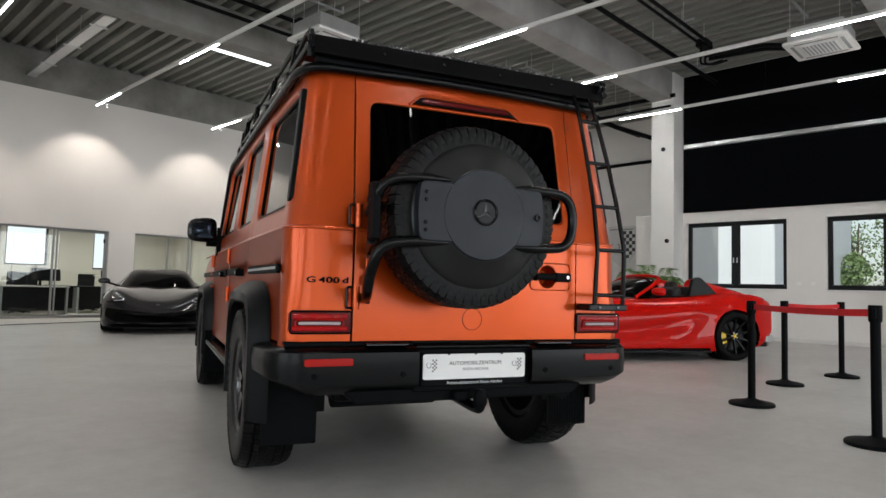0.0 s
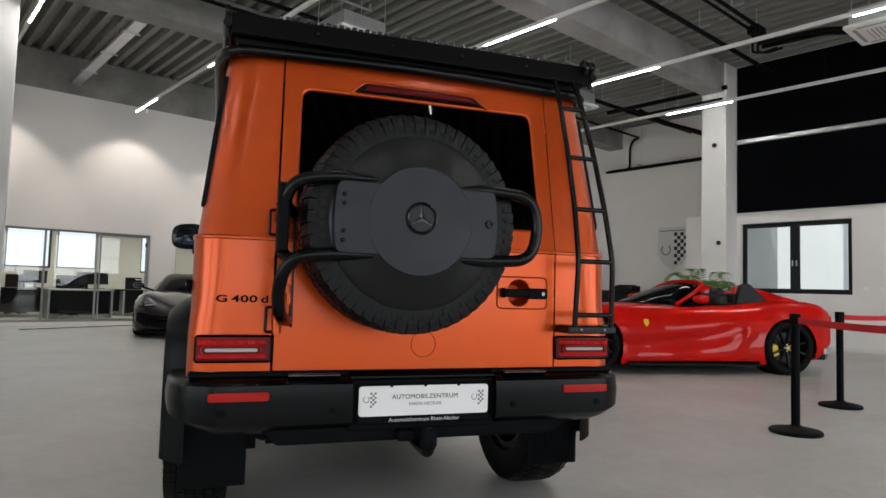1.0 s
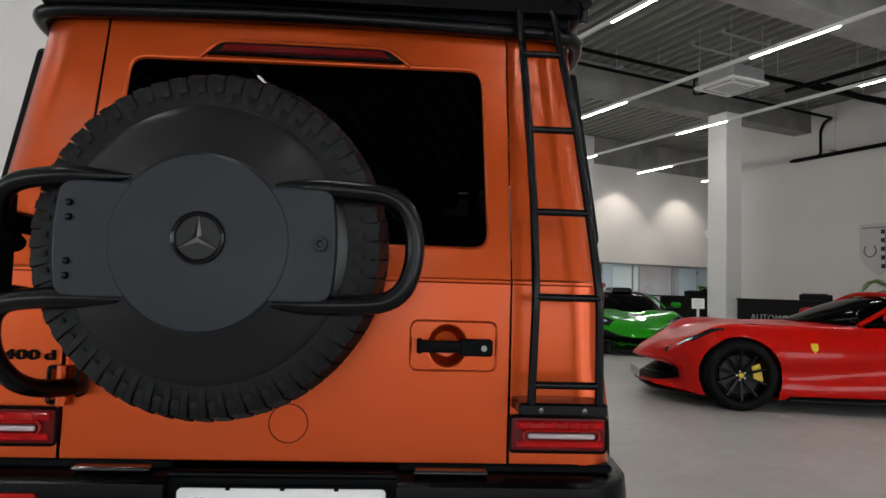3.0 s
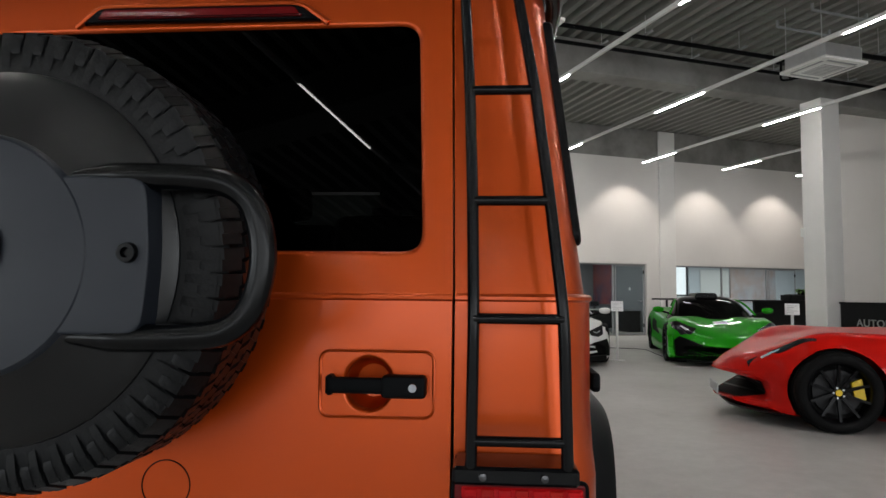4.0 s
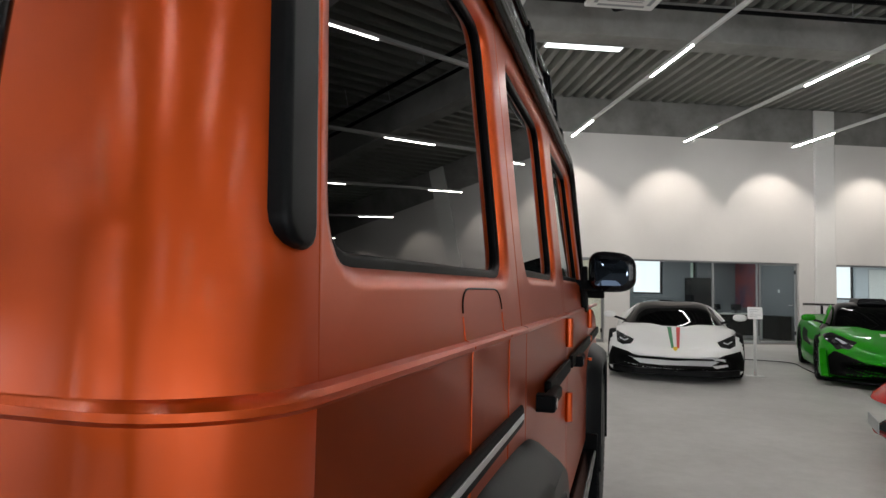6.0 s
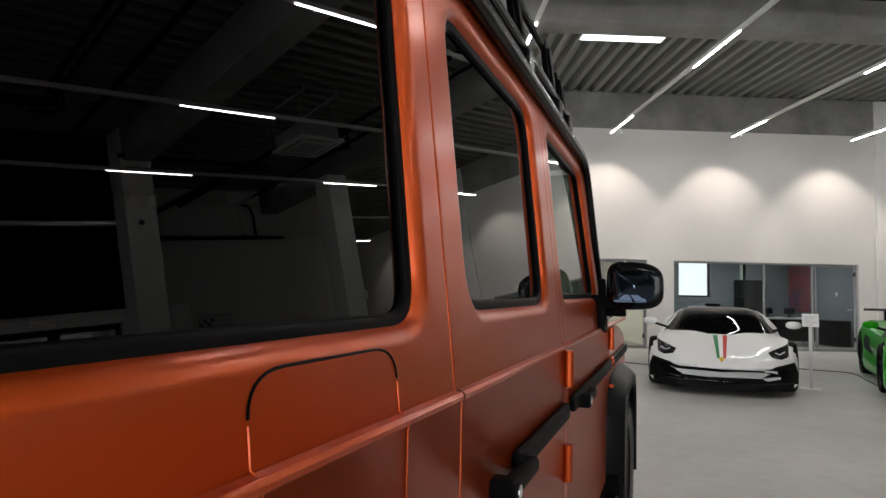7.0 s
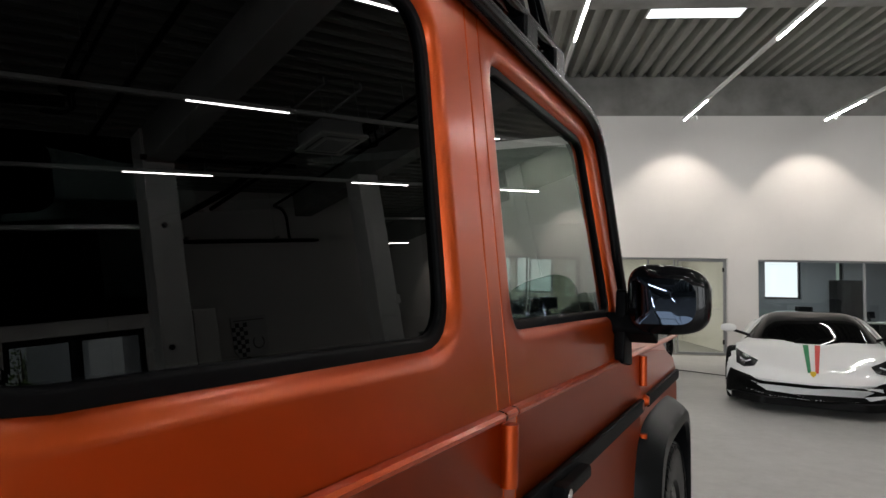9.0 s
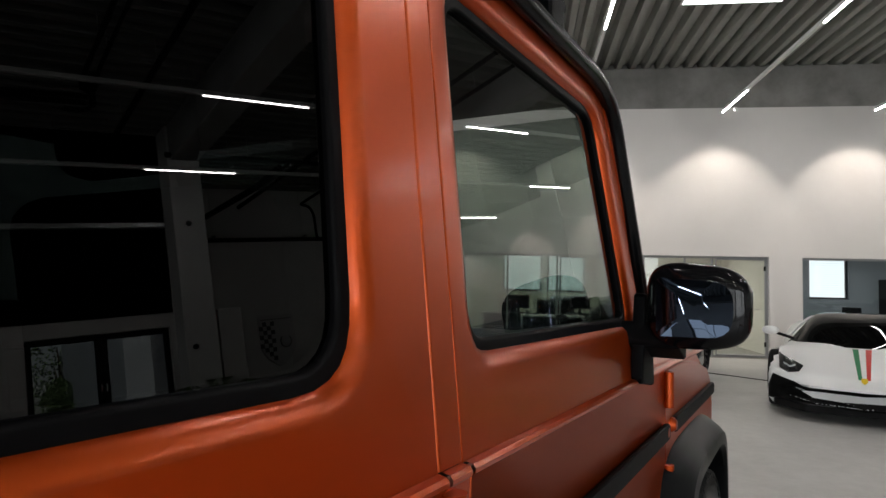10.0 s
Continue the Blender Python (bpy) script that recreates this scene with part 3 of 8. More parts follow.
CR = 0.115          # rear corner radius
for sx in (-1, 1):
    # quarter panel with the wheel arch
    up = [(CR + 0.02 + rear_v(BELT), BELT + 0.011), (1.064, BELT + 0.011), (1.064, GUT), (CR + 0.02 + rear_v(GUT), GUT)]
    low = [(CR, 0.69), (RW - 0.53, 0.69)] + arch(RW, 0.50, 0.42, 0, 148, 60, 12) + [(1.064, 0.80), (1.064, BELT - 0.006), (CR, BELT - 0.006)]
    q = side_panel("quarter_panel", sx, up, low, [rounded_window(W_QUARTER, -0.014)], rim=0.026)
    window_set(sx, W_QUARTER, M_PRIVACY, suv, "quarter_window")
    # slim black air outlet on the rear pillar
    f = side_f(sx)
    part("air_outlet", finish(add_plate(bmesh.new(), round_poly([(0.098, 1.305), (0.134, 1.298), (0.214, 1.80), (0.178, 1.82)], 0.018, 4), [], lambda v, z, d: f(v, z, d - 0.007), rim_outer=0.007)), M_FLARE, suv, "slim black air outlet", smooth=True)
    # doors
    for name, v0, v1, spec, glass in (("rear_door", 1.073, 1.999, W_REAR, M_PRIVACY), ("front_door", 2.064, 3.283, W_FRONT, M_SIDEGLASS)):
        if name == "front_door":
            up = [(v0, BELT + 0.011), (3.13, BELT + 0.011), (2.925, GUT - 0.005), (v0, GUT)]
        else:
            up = [(v0, BELT + 0.011), (v1, BELT + 0.011), (v1, GUT), (v0, GUT)]
        low = [(v0, SILL + (0.22 if name == "rear_door" else 0)), (v0 + (0.25 if name == "rear_door" else 0.0), SILL), (v1, SILL), (v1, BELT - 0.006), (v0, BELT - 0.006)]
        door = side_panel(name, sx, up, low, [rounded_window(spec, -0.014)], rim=0.026)
        window_set(sx, spec, glass, door, "window")
        # rub strip with an orange edge
        bm = prism(round_poly([(v0 + 0.02 if name == "front_door" else v0 + 0.30, 0.985), (v1 - 0.012, 0.985), (v1 - 0.012, 1.03), (v0 + 0.02 if name == "front_door" else v0 + 0.30, 1.03)], 0.012, 3), 0, 0.018, "YZ", 0.006)
        rs = part("rub_strip", bm, M_MOULD, door, "black rub strip", smooth=True)
        rs.location = (sx * 0.884 - (0.018 if sx < 0 else 0), 0, 0)
        # handle: a black grip bar on a round recess
        h0 = v0 + 0.15
        gb = bmesh.new()
        add_box(gb, 0.893, 0.925, h0 + 0.02, h0 + 0.22, 0.982, 1.012, 0.008, 2)
        add_box(gb, 0.87, 0.93, h0, h0 + 0.05, 0.976, 1.018, 0.008, 2)
        if sx < 0:
            bmesh.ops.scale(gb, vec=(-1, 1, 1), verts=gb.verts)
            bmesh.ops.reverse_faces(gb, faces=gb.faces)
        hd = part("handle", gb, M_MOULD, door, "black push-button door handle", smooth=True)
        part("lock_button", lathe([(0.0, 0.931), (0.013, 0.931), (0.014, 0.925)], "X", 14, (0, h0 + 0.025, 0.997)) if sx > 0 else lathe([(0.0, -0.931), (0.013, -0.931), (0.014, -0.925)], "X", 14, (0, h0 + 0.025, 0.997)), M_CHROME, hd)
        # outside hinges, two to a door
        for hz in (1.12, 0.86):
            hb = tube([(0, v1 + 0.004, hz - 0.05), (0, v1 + 0.004, hz + 0.05)], 0.016, 12)
            hg = part("hinge", hb, M_ORANGE, door, smooth=True)
            hg.location = (sx * 0.892, 0, 0)
    # slim pillar cover between the doors, with a joint on either side
    side_panel("door_pillar", sx, [(2.007, BELT + 0.011), (2.056, BELT + 0.011), (2.056, GUT), (2.007, GUT)], [(2.007, SILL), (2.056, SILL), (2.056, BELT - 0.006), (2.007, BELT - 0.006)], [], rim=0.006)
    # rub strip of the quarter panel
    rs = part("rub_strip", prism(round_poly([(0.10, 0.982), (1.02, 0.985), (1.02, 1.03), (0.10, 1.022)], 0.012, 3), 0, 0.018, "YZ", 0.006), M_MOULD, suv, "black rub strip with a pale insert", smooth=True)
    rs.location = (sx * 0.868 - (0.018 if sx < 0 else 0), 0, 0)
    part("insert", box(-0.002 if sx < 0 else 0.017, 0.001 if sx < 0 else 0.020, 0.13, 1.01, 1.000, 1.012, 0.001), M_ALU, rs, "pale metal insert")
    if sx > 0:
        # fuel flap: dark top joint, orange lips running down over the belt line
        top = round_poly([(0.590, BELT + 0.013), (0.592, 1.267), (0.870, 1.267), (0.872, BELT + 0.013)], [0.001, 0.055, 0.055, 0.001], 7)
        part("fuel_flap_joint", tube([(side_u(z, v) + 0.0005, v, z) for v, z in top if z > 1.222], 0.0017, 5), M_SEAL, suv, "dark joint over the fuel flap")
        for v in (0.591, 0.871):
            w = side_u(BELT - 0.1, v)
            part("fuel_flap_lip", tube([(side_u(1.225, v) + 0.0004, v, 1.225), (side_u(BELT + 0.013, v) + 0.0006, v, BELT + 0.013), (w + 0.0055, v, BELT + 0.003), (w + 0.0006, v, BELT - 0.007), (w + 0.0004, v, 0.90)], 0.0013, 5), M_ORANGE, suv, "orange lip beside the fuel flap", smooth=True)
    # front wing under the belt and bonnet side
    low = [(3.291, SILL + 0.08)] + [(FW - 0.36, SILL + 0.08)] + arch(FW, 0.50, 0.42, 0, 150, 25, 12) + [(4.28, 0.66), (4.30, 0.93), (4.27, 1.02), (4.17, 1.085), (3.9, 1.14), (3.6, 1.165), (3.291, BELT - 0.006)]
    wing = side_panel("front_wing", sx, None, low, [])
    ws = part("rub_strip", prism(round_poly([(3.37, 0.985), (4.24, 0.985), (4.24, 1.03), (3.37, 1.03)], 0.012, 3), 0, 0.018, "YZ", 0.006), M_MOULD, wing, "black rub strip", smooth=True)
    ws.location = (sx * 0.884 - (0.018 if sx < 0 else 0), 0, 0)
    for a, b in ((3.335, 3.365), (3.215, 3.245)):
        part("strip_end", lathe([(0.0, 0.020), (0.014, 0.018), (0.022, 0.006), (0.023, 0.0)], "X", 16, (0.884, b, 1.008)) if sx > 0 else lathe([(0.0, -0.020), (0.014, -0.018), (0.022, -0.006), (0.023, 0.0)], "X", 16, (-0.884, b, 1.008)), M_ORANGE, wing, "orange rounded strip end", smooth=True)

# rear corners, from the bumper to the roof
for sx in (-1, 1):
    bm = bmesh.new()
    zs = [0.665, 0.70, 0.735, 0.738, 0.822, 0.825, 0.95, 1.08, BELT - 0.006, BELT - 0.002, BELT + 0.004, BELT + 0.009, BELT + 0.011, 1.3, 1.45, 1.6, 1.75, GUT]
    prev = None
    for z in zs:
        off = {BELT - 0.002: 0.0045, BELT + 0.004: 0.005, BELT + 0.009: 0.001}.get(z, 0)
        w = (side_u(BELT - 0.1, CR) if z < BELT + 0.01 else side_u(z, CR)) + off
        lean = rear_v(z)
        r = CR + (0.03 * max(0, z - BELT))
        xin = 0.582 if z < BELT else 0.582 - 0.02 * (z - BELT)
        ring = [bm.verts.new((sx * w, lean + CR + 0.02, z))]
        for k in range(9):
            a = radians(90 * k / 8)
            fl = 0.020 * min(1, max(0, (0.905 - z) / 0.07)) * math.sin(2 * a)
            ring.append(bm.verts.new((sx * (w - r + (r + fl) * math.cos(a)), lean - off + CR - (CR + fl) * math.sin(a), z)))
        ring.append(bm.verts.new((sx * xin, lean - off, z)))
        if prev:
            for i in range(len(ring) - 1):
                bm.faces.new((prev[i], ring[i], ring[i + 1], prev[i + 1]))
        prev = ring
    part("rear_corner", finish(bm), M_ORANGE, suv, smooth=True)

# roof with rounded edges, and the body behind the panels
bm = bmesh.new()
prev = None
for v in (0.115, 0.145, 0.21, 0.5, 1.0, 1.5, 2.0, 2.5, 2.78, 2.93):
    w = side_u(GUT, v) - 0.005 - (0.07 if v < 0.12 else 0.02 if v < 0.15 else 0)
    drop = 0.02 if v < 0.12 else 0.006 if v < 0.15 else 0.03 if v > 2.85 else 0
    ring = []
    for x, z in ((-1, 0), (-0.985, 0.03), (-0.95, 0.052), (-0.8, 0.066), (-0.4, 0.078), (0, 0.082), (0.4, 0.078), (0.8, 0.066), (0.95, 0.052), (0.985, 0.03), (1, 0)):
        ring.append(bm.verts.new((x * w, v, GUT + (z - drop if z else 0))))
    if prev:
        for i in range(10):
            bm.faces.new((prev[i], ring[i], ring[i + 1], prev[i + 1]))
    else:
        bm.faces.new(ring)
    prev = ring
part("roof", finish(bm), M_ORANGE, suv, smooth=True)

# bonnet, grille, windscreen pillars
bm = bmesh.new()
prev = None
for v, z, w in ((3.14, 1.205, 0.80), (3.3, 1.20, 0.80), (3.8, 1.185, 0.79), (4.2, 1.16, 0.78), (4.32, 1.13, 0.77), (4.345, 1.05, 0.76), (4.345, 0.60, 0.76)):
    ring = [bm.verts.new((x * w / 0.80, v, z + dz)) for x, dz in ((-0.875, -0.05), (-0.855, -0.012), (-0.82, -0.0), (-0.6, 0.012), (-0.55, 0.03), (0, 0.036), (0.55, 0.03), (0.6, 0.012), (0.82, -0.0), (0.855, -0.012), (0.875, -0.05))]
    if prev:
        for i in range(10):
            bm.faces.new((prev[i], ring[i], ring[i + 1], prev[i + 1]))
    prev = ring
part("bonnet", finish(bm), M_ORANGE, suv, smooth=True)
for sx in (-1, 1):
    part("windscreen_pillar", tube([(sx * 0.815, 3.19, 1.20), (sx * 0.792, 3.03, 1.62), (sx * 0.765, 2.91, 1.91)], 0.035, 10), M_ORANGE, suv, smooth=True)
    part("drip_rail", tube(rounded([(sx * 0.86, 3.185, 1.235), (sx * 0.81, 2.965, 1.86), (sx * 0.81, 2.83, 1.90), (sx * 0.81, 0.24, 1.905), (sx * 0.76, 0.10, 1.905), (sx * 0.25, 0.095, 1.917), (0, 0.095, 1.919)], 0.09, 6), 0.021, 10), M_TRIM, suv, "black roof drip rail", smooth=True)
part("windscreen", prism([(-0.79, 0), (0.79, 0), (0.74, 0.69), (-0.74, 0.69)], 0, 0.006, "XZ"), M_SIDEGLASS, suv, "clear windscreen").matrix_basis = pose(0, 3.17, 1.19, 20, 0, 0)
part("indicator", box(-0.83, -0.70, 3.86, 4.08, 1.17, 1.225, 0.02, 2), M_DARKCHROME, suv, smooth=True)
part("indicator", box(0.70, 0.83, 3.86, 4.08, 1.17, 1.225, 0.02, 2), M_CLEARLENS, suv, smooth=True)

# ---- tailgate ----
TG = [(-0.572, 0.70), (0.574, 0.70), (0.576, BELT), (0.562, GUT), (-0.560, GUT), (-0.570, BELT)]
GLASS = [(-0.516, 1.262), (0.524, 1.262), (0.503, 1.796), (-0.504, 1.790)]


def tail_f(x, z, d):
    return (x, rear_v(z) + d - 0.002, z)


bm = bmesh.new()
add_plate(bm, [TG[5], TG[2], TG[3], TG[4]], [round_poly(GLASS, 0.055, 6)], tail_f, rim=0.012, rim_outer=0.004)
REC = round_rect(0.355, 0.465, 0.945, 1.065, 0.0549, 6)
add_plate(bm, [TG[0], TG[1], (TG[2][0], BELT - 0.006), (TG[5][0], BELT - 0.006)], [REC], tail_f, rim=0.008, rim_outer=0.004)
prev = None
for x in (-0.556, -0.2, 0.2, 0.576):
    ring = [bm.verts.new((x, y - 0.002, z)) for y, z in ((0, BELT - 0.006), (-0.0045, BELT - 0.002), (-0.005, BELT + 0.004), (-0.001, BELT + 0.009), (0.0, BELT + 0.0))]
    if prev:
        for i in range(4):
            bm.faces.new((prev[i], ring[i], ring[i + 1], prev[i + 1]))
    prev = ring
tailgate = part("tailgate", finish(bm), M_ORANGE, suv, smooth=True)
part("handle_recess", lathe([(0.0, 0.062), (0.034, 0.059), (0.050, 0.040), (0.056, 0.0)], "Y", 24, (0.41, 0.004, 1.005), caps=False), M_ORANGE, tailgate, smooth=True)
part("rear_glass", finish(add_plate(bmesh.new(), round_poly(inset(GLASS, 0.008), 0.05, 6), [], lambda x, z, d: tail_f(x, z, 0.008))), M_REARGLASS, tailgate, "very dark tinted rear pane")
bm = bmesh.new()
add_tube(bm, [tail_f(a, b, -0.001) for a, b in round_rect(0.312, 0.541, 0.940, 1.071, 0.02, 4)], 0.0035, 6, closed=True)
part("handle_bead", bm, M_ORANGE, tailgate, smooth=True)
grip = part("tailgate_handle", add_box(add_box(bmesh.new(), 0.330, 0.45, -0.034, -0.014, 0.989, 1.021, 0.009, 2), 0.44, 0.528, -0.038, 0.0, 0.982, 1.026, 0.008, 2), M_MOULD, tailgate, "black pull handle", smooth=True)
part("grip_end", box(0.328, 0.344, -0.03, 0.002, 0.985, 1.025, 0.005), M_MOULD, grip)
part("lock", lathe([(0.0, -0.044), (0.008, -0.044), (0.0105, -0.040), (0.0105, -0.036)], "Y", 18, (0.503, 0, 1.004)), M_EMBLEM, grip, "chrome key lock", smooth=True)
part("round_cap", tube([(0.05 * math.cos(a), -0.0025, 0.795 + 0.05 * math.sin(a)) for a in [2 * math.pi * k / 40 for k in range(40)]], 0.0014, 5, closed=True), M_SEAL, tailgate, "round cover outline")
# third brake lamp under a raised lip
lip = part("brake_lamp_housing", prism(round_poly([(-0.285, 1.798), (0.268, 1.798), (0.222, 1.834), (-0.250, 1.834)], [0.004, 0.004, 0.016, 0.016], 4), 0.090, 0.13, "XZ", 0.004), M_SEAL, tailgate, "black lamp housing over the pane", smooth=True)
part("brake_lamp", prism(round_poly([(-0.250, 1.806), (0.228, 1.806), (0.21, 1.828), (-0.235, 1.828)], 0.006, 3), 0.084, 0.11, "XZ", 0.004), M_DARKLENS, lip, "dark red third brake lamp", smooth=True)
part("lamp_brow", tube(rounded([(-0.305, 0.096, 1.792), (-0.25, 0.100, 1.842), (0.22, 0.100, 1.842), (0.287, 0.096, 1.792)], 0.03, 4), 0.007, 8), M_ORANGE, lip, "orange lip round the lamp", smooth=True)


def lettering(text, size, m, material, parent, name, extrude=0.001, space=1.0, align="CENTER", label="", word=1.0, bold=0.0):
    cu = bpy.data.curves.new(name, "FONT")
    cu.body, cu.size, cu.extrude, cu.align_x, cu.align_y, cu.space_character = text, size, extrude, align, "CENTER", space
    cu.space_word, cu.offset = word, bold
    tmp = new(name + "_text", cu)
    bpy.context.view_layer.update()
    me = bpy.data.meshes.new_from_object(tmp.evaluated_get(bpy.context.evaluated_depsgraph_get()))
    bpy.data.objects.remove(tmp)
    me.materials.clear()
    me.materials.append(material)
    ob = new(name, me)
    ob.parent = parent
    ob.matrix_basis = m
    return tagged(ob, label)


lettering("G 400 d", 0.040, pose(-0.688, -0.004, 0.957, 90, 0, 0) @ Matrix.Diagonal((1.42, 0.88, 1, 1)), M_SEAL, suv, "model_lettering", 0.003, 1.08, label="gloss black model lettering", word=0.45, bold=0.0009)

# ---- rear lamps ----
for sx in (-1, 1):
    x0, x1 = (0.583, 0.834)
    base = part("rear_lamp", prism([(sx * x, z) for x, z in round_poly([(x0, 0.737), (x1 + 0.01, 0.737), (x1 + 0.01, 0.822), (x0, 0.822)], 0.012, 3)], -0.012, 0.062, "XZ", 0.004), M_DARKLENS, suv, "red rear lamp with a pale light bar", smooth=True)
    part("lamp_bezel", tube([(sx * a, -0.010, b) for a, b in round_rect(x0 - 0.002, x1 + 0.006, 0.733, 0.826, 0.010, 3)], 0.0042, 6, closed=True), M_SEAL, base, "black lamp surround", smooth=True)
    for z0, z1, xa, xb in ((0.792, 0.814, 0.598, 0.832), (0.745, 0.762, 0.598, 0.832)):
        part("lens_band", box(min(sx * xa, sx * xb), max(sx * xa, sx * xb), -0.016, -0.01, z0, z1, 0.003), M_REDLENS, base)
    for k in range(7):
        xa = 0.603 + 0.033 * k
        part("lens_cell", box(min(sx * xa, sx * (xa + 0.026)), max(sx * xa, sx * (xa + 0.026)), -0.0185, -0.014, 0.795, 0.811, 0.002), M_REFLECT if k % 2 else M_REDLENS, base)
    part("light_bar", box(min(sx * 0.628, sx * 0.808), max(sx * 0.628, sx * 0.808), -0.021, -0.012, 0.769, 0.782, 0.006, 2), M_CLEARLENS, base, "pale grey light bar", smooth=True)
    part("bar_rim", tube([(sx * a, -0.0165, b) for a, b in round_rect(0.616, 0.820, 0.760, 0.791, 0.014, 4)], 0.0035, 6, closed=True), M_REFLECT, base, smooth=True)

# ---- rear bumper ----
prof = [(0.050, 0.683), (0.0, 0.680), (-0.052, 0.672), (-0.070, 0.655), (-0.076, 0.60), (-0.072, 0.520), (-0.045, 0.497), (0.02, 0.470), (0.06, 0.468)]


def bumper_path():
    """Outer line of the bumper seen from above: along the rear, round the corners and forward."""
    pts = []
    for x in (0.287, 0.40, 0.55, 0.70, 0.74):
        pts.append((x, 0.0, 0.0, 1.0))
    for k in range(1, 9):
        a = radians(86 * k / 8)
        pts.append((0.74 + 0.115 * math.sin(a), 0.115 - 0.115 * math.cos(a), math.sin(a), math.cos(a)))
    pts.append((0.870, 0.24, 1.0, 0.05))
    pts.append((0.876, 0.36, 1.0, 0.05))
    return pts


for sx in (-1, 1):
    bm = bmesh.new()
    prev = None
    for i, (x, y, nx, ny) in enumerate(bumper_path()):
        low = 0.0 if i < 6 else 0.015 * (i - 5) * 0.5
        ring = []
        for d, z in prof:
            zz = z if z > 0.6 else z + low * (0.6 - z) / 0.13
            ring.append(bm.verts.new((sx * (x - nx * d), y + ny * d, zz)))
        if prev:
            for k in range(len(ring) - 1):
                bm.faces.new((prev[k], ring[k], ring[k + 1], prev[k + 1]))
        else:
            bm.faces.new(ring)
        prev = ring
    shell = part("bumper_half", finish(bm), M_BUMPER, suv, "satin black rear bumper", smooth=True)
    part("reflector", prism([(sx * a, b) for a, b in round_rect(0.585, 0.79, 0.603, 0.634, 0.008, 3)], -0.081, -0.070, "XZ", 0.003), M_REFLECT, shell, "red reflector strip", smooth=True)
    for px in (0.36, 0.745):
        part("parking_sensor", lathe([(0.0, -0.081), (0.011, -0.081), (0.013, -0.078), (0.014, -0.07)], "Y", 16, (sx * px, 0.002 if px < 0.7 else 0.001, 0.562)), M_MOULD, shell, smooth=True)
    part("step_pad", box(min(sx * 0.33, sx * 0.52), max(sx * 0.33, sx * 0.52), -0.055, 0.02, 0.681, 0.692, 0.004), M_DARKCHROME, shell, "dark step pad")
    part("top_ledge", box(min(sx * 0.29, sx * 0.86), max(sx * 0.29, sx * 0.86), -0.01, 0.06, 0.676, 0.699, 0.006), M_MOULD, shell)
mid = part("bumper_centre", prism(round_poly([(-0.30, 0.665), (0.30, 0.665), (0.30, 0.475), (-0.30, 0.475)], 0.02, 3), -0.035, 0.06, "XZ", 0.008), M_MOULD, suv, "black number-plate recess", smooth=True)
part("recess_lip", box(-0.29, 0.29, -0.05, 0.05, 0.668, 0.684, 0.005), M_TRIM, mid)
part("valance", prism([(-0.62, 0.50), (0.62, 0.50), (0.55, 0.43), (-0.55, 0.43)], -0.02, 0.25, "XZ", 0.012), M_MOULD, mid, smooth=True)
holder = part("plate_holder", box(-0.268, 0.268, -0.045, -0.034, 0.498, 0.648, 0.006, 2), M_MOULD, suv, "black plate holder")
plate = part("show_plate", prism(round_rect(-0.26, 0.26, 0.53, 0.642, 0.012, 3), -0.0505, -0.045, "XZ"), M_PLATE, holder, "white show plate with dark lettering")
lettering("AUTOMOBILZENTRUM", 0.0243, pose(0, -0.0515, 0.600, 90, 0, 0), M_INK, plate, "plate_lettering", 0.0004, 1.08)
lettering("RHEIN-NECKAR", 0.0178, pose(0, -0.0515, 0.573, 90, 0, 0), M_GREYINK, plate, "plate_lettering", 0.0004, 1.05)
lettering("Automobilzentrum Rhein-Neckar", 0.0205, pose(0, -0.0465, 0.513, 90, 0, 0), M_ALU, holder, "holder_lettering", 0.0004, 1.02)
for sx in (-1, 1):
    bm = bmesh.new()
    for i in range(3):
        for j in range(8):
            if (i + j) % 2 == 0 and j < 8 - i * 1.4:
                add_box(bm, sx * 0.217 + 0.008 * i, sx * 0.217 + 0.008 * (i + 1), -0.0515, -0.0505, 0.611 - 0.008 * j, 0.619 - 0.008 * j)
    part("crest", bm, M_GREYINK, plate)
    part("wreath", tube([(sx * 0.217 - 0.015 + 0.011 * math.cos(a), -0.051, 0.594 + 0.012 * math.sin(a)) for a in [radians(120 + 300 * k / 12) for k in range(13)]], 0.0015, 4), M_GREYINK, plate)
for px in (-0.135, 0.0, 0.135):
    part("plate_clip", box(px - 0.006, px + 0.006, -0.053, -0.045, 0.637, 0.648, 0.002), M_MOULD, holder)
# underside, tow ball
part("underbody", box(-0.62, 0.62, 0.10, 4.1, 0.42, 0.66, 0.03, 2), M_SEAL, suv, "black chassis underside")
for px, py, pz, ln in ((-0.30, 0.36, 0.43, 0.26), (0.30, 0.40, 0.43, 0.26)):
    part("silencer", tube([(px - ln, py, pz), (px + ln, py, pz)], 0.075, 14), M_MOULD, suv, "dark exhaust silencer", smooth=True)
part("rear_axle", tube([(-0.62, RW, 0.40), (0.62, RW, 0.40)], 0.055, 12), M_MOULD, suv, smooth=True)
part("axle_housing", lathe([(0.0, -0.13), (0.09, -0.11), (0.13, 0.0), (0.09, 0.11), (0.0, 0.13)], "Y", 18, (0.12, RW, 0.40)), M_MOULD, suv, smooth=True)
part("front_axle", tube([(-0.62, FW, 0.40), (0.62, FW, 0.40)], 0.055, 12), M_MOULD, suv, smooth=True)
hitch = part("tow_hitch", tube(rounded([(0, 0.25, 0.42), (0, -0.02, 0.40), (0, -0.10, 0.40), (0, -0.10, 0.43)], 0.03), 0.024, 12), M_TRIM, suv, smooth=True)
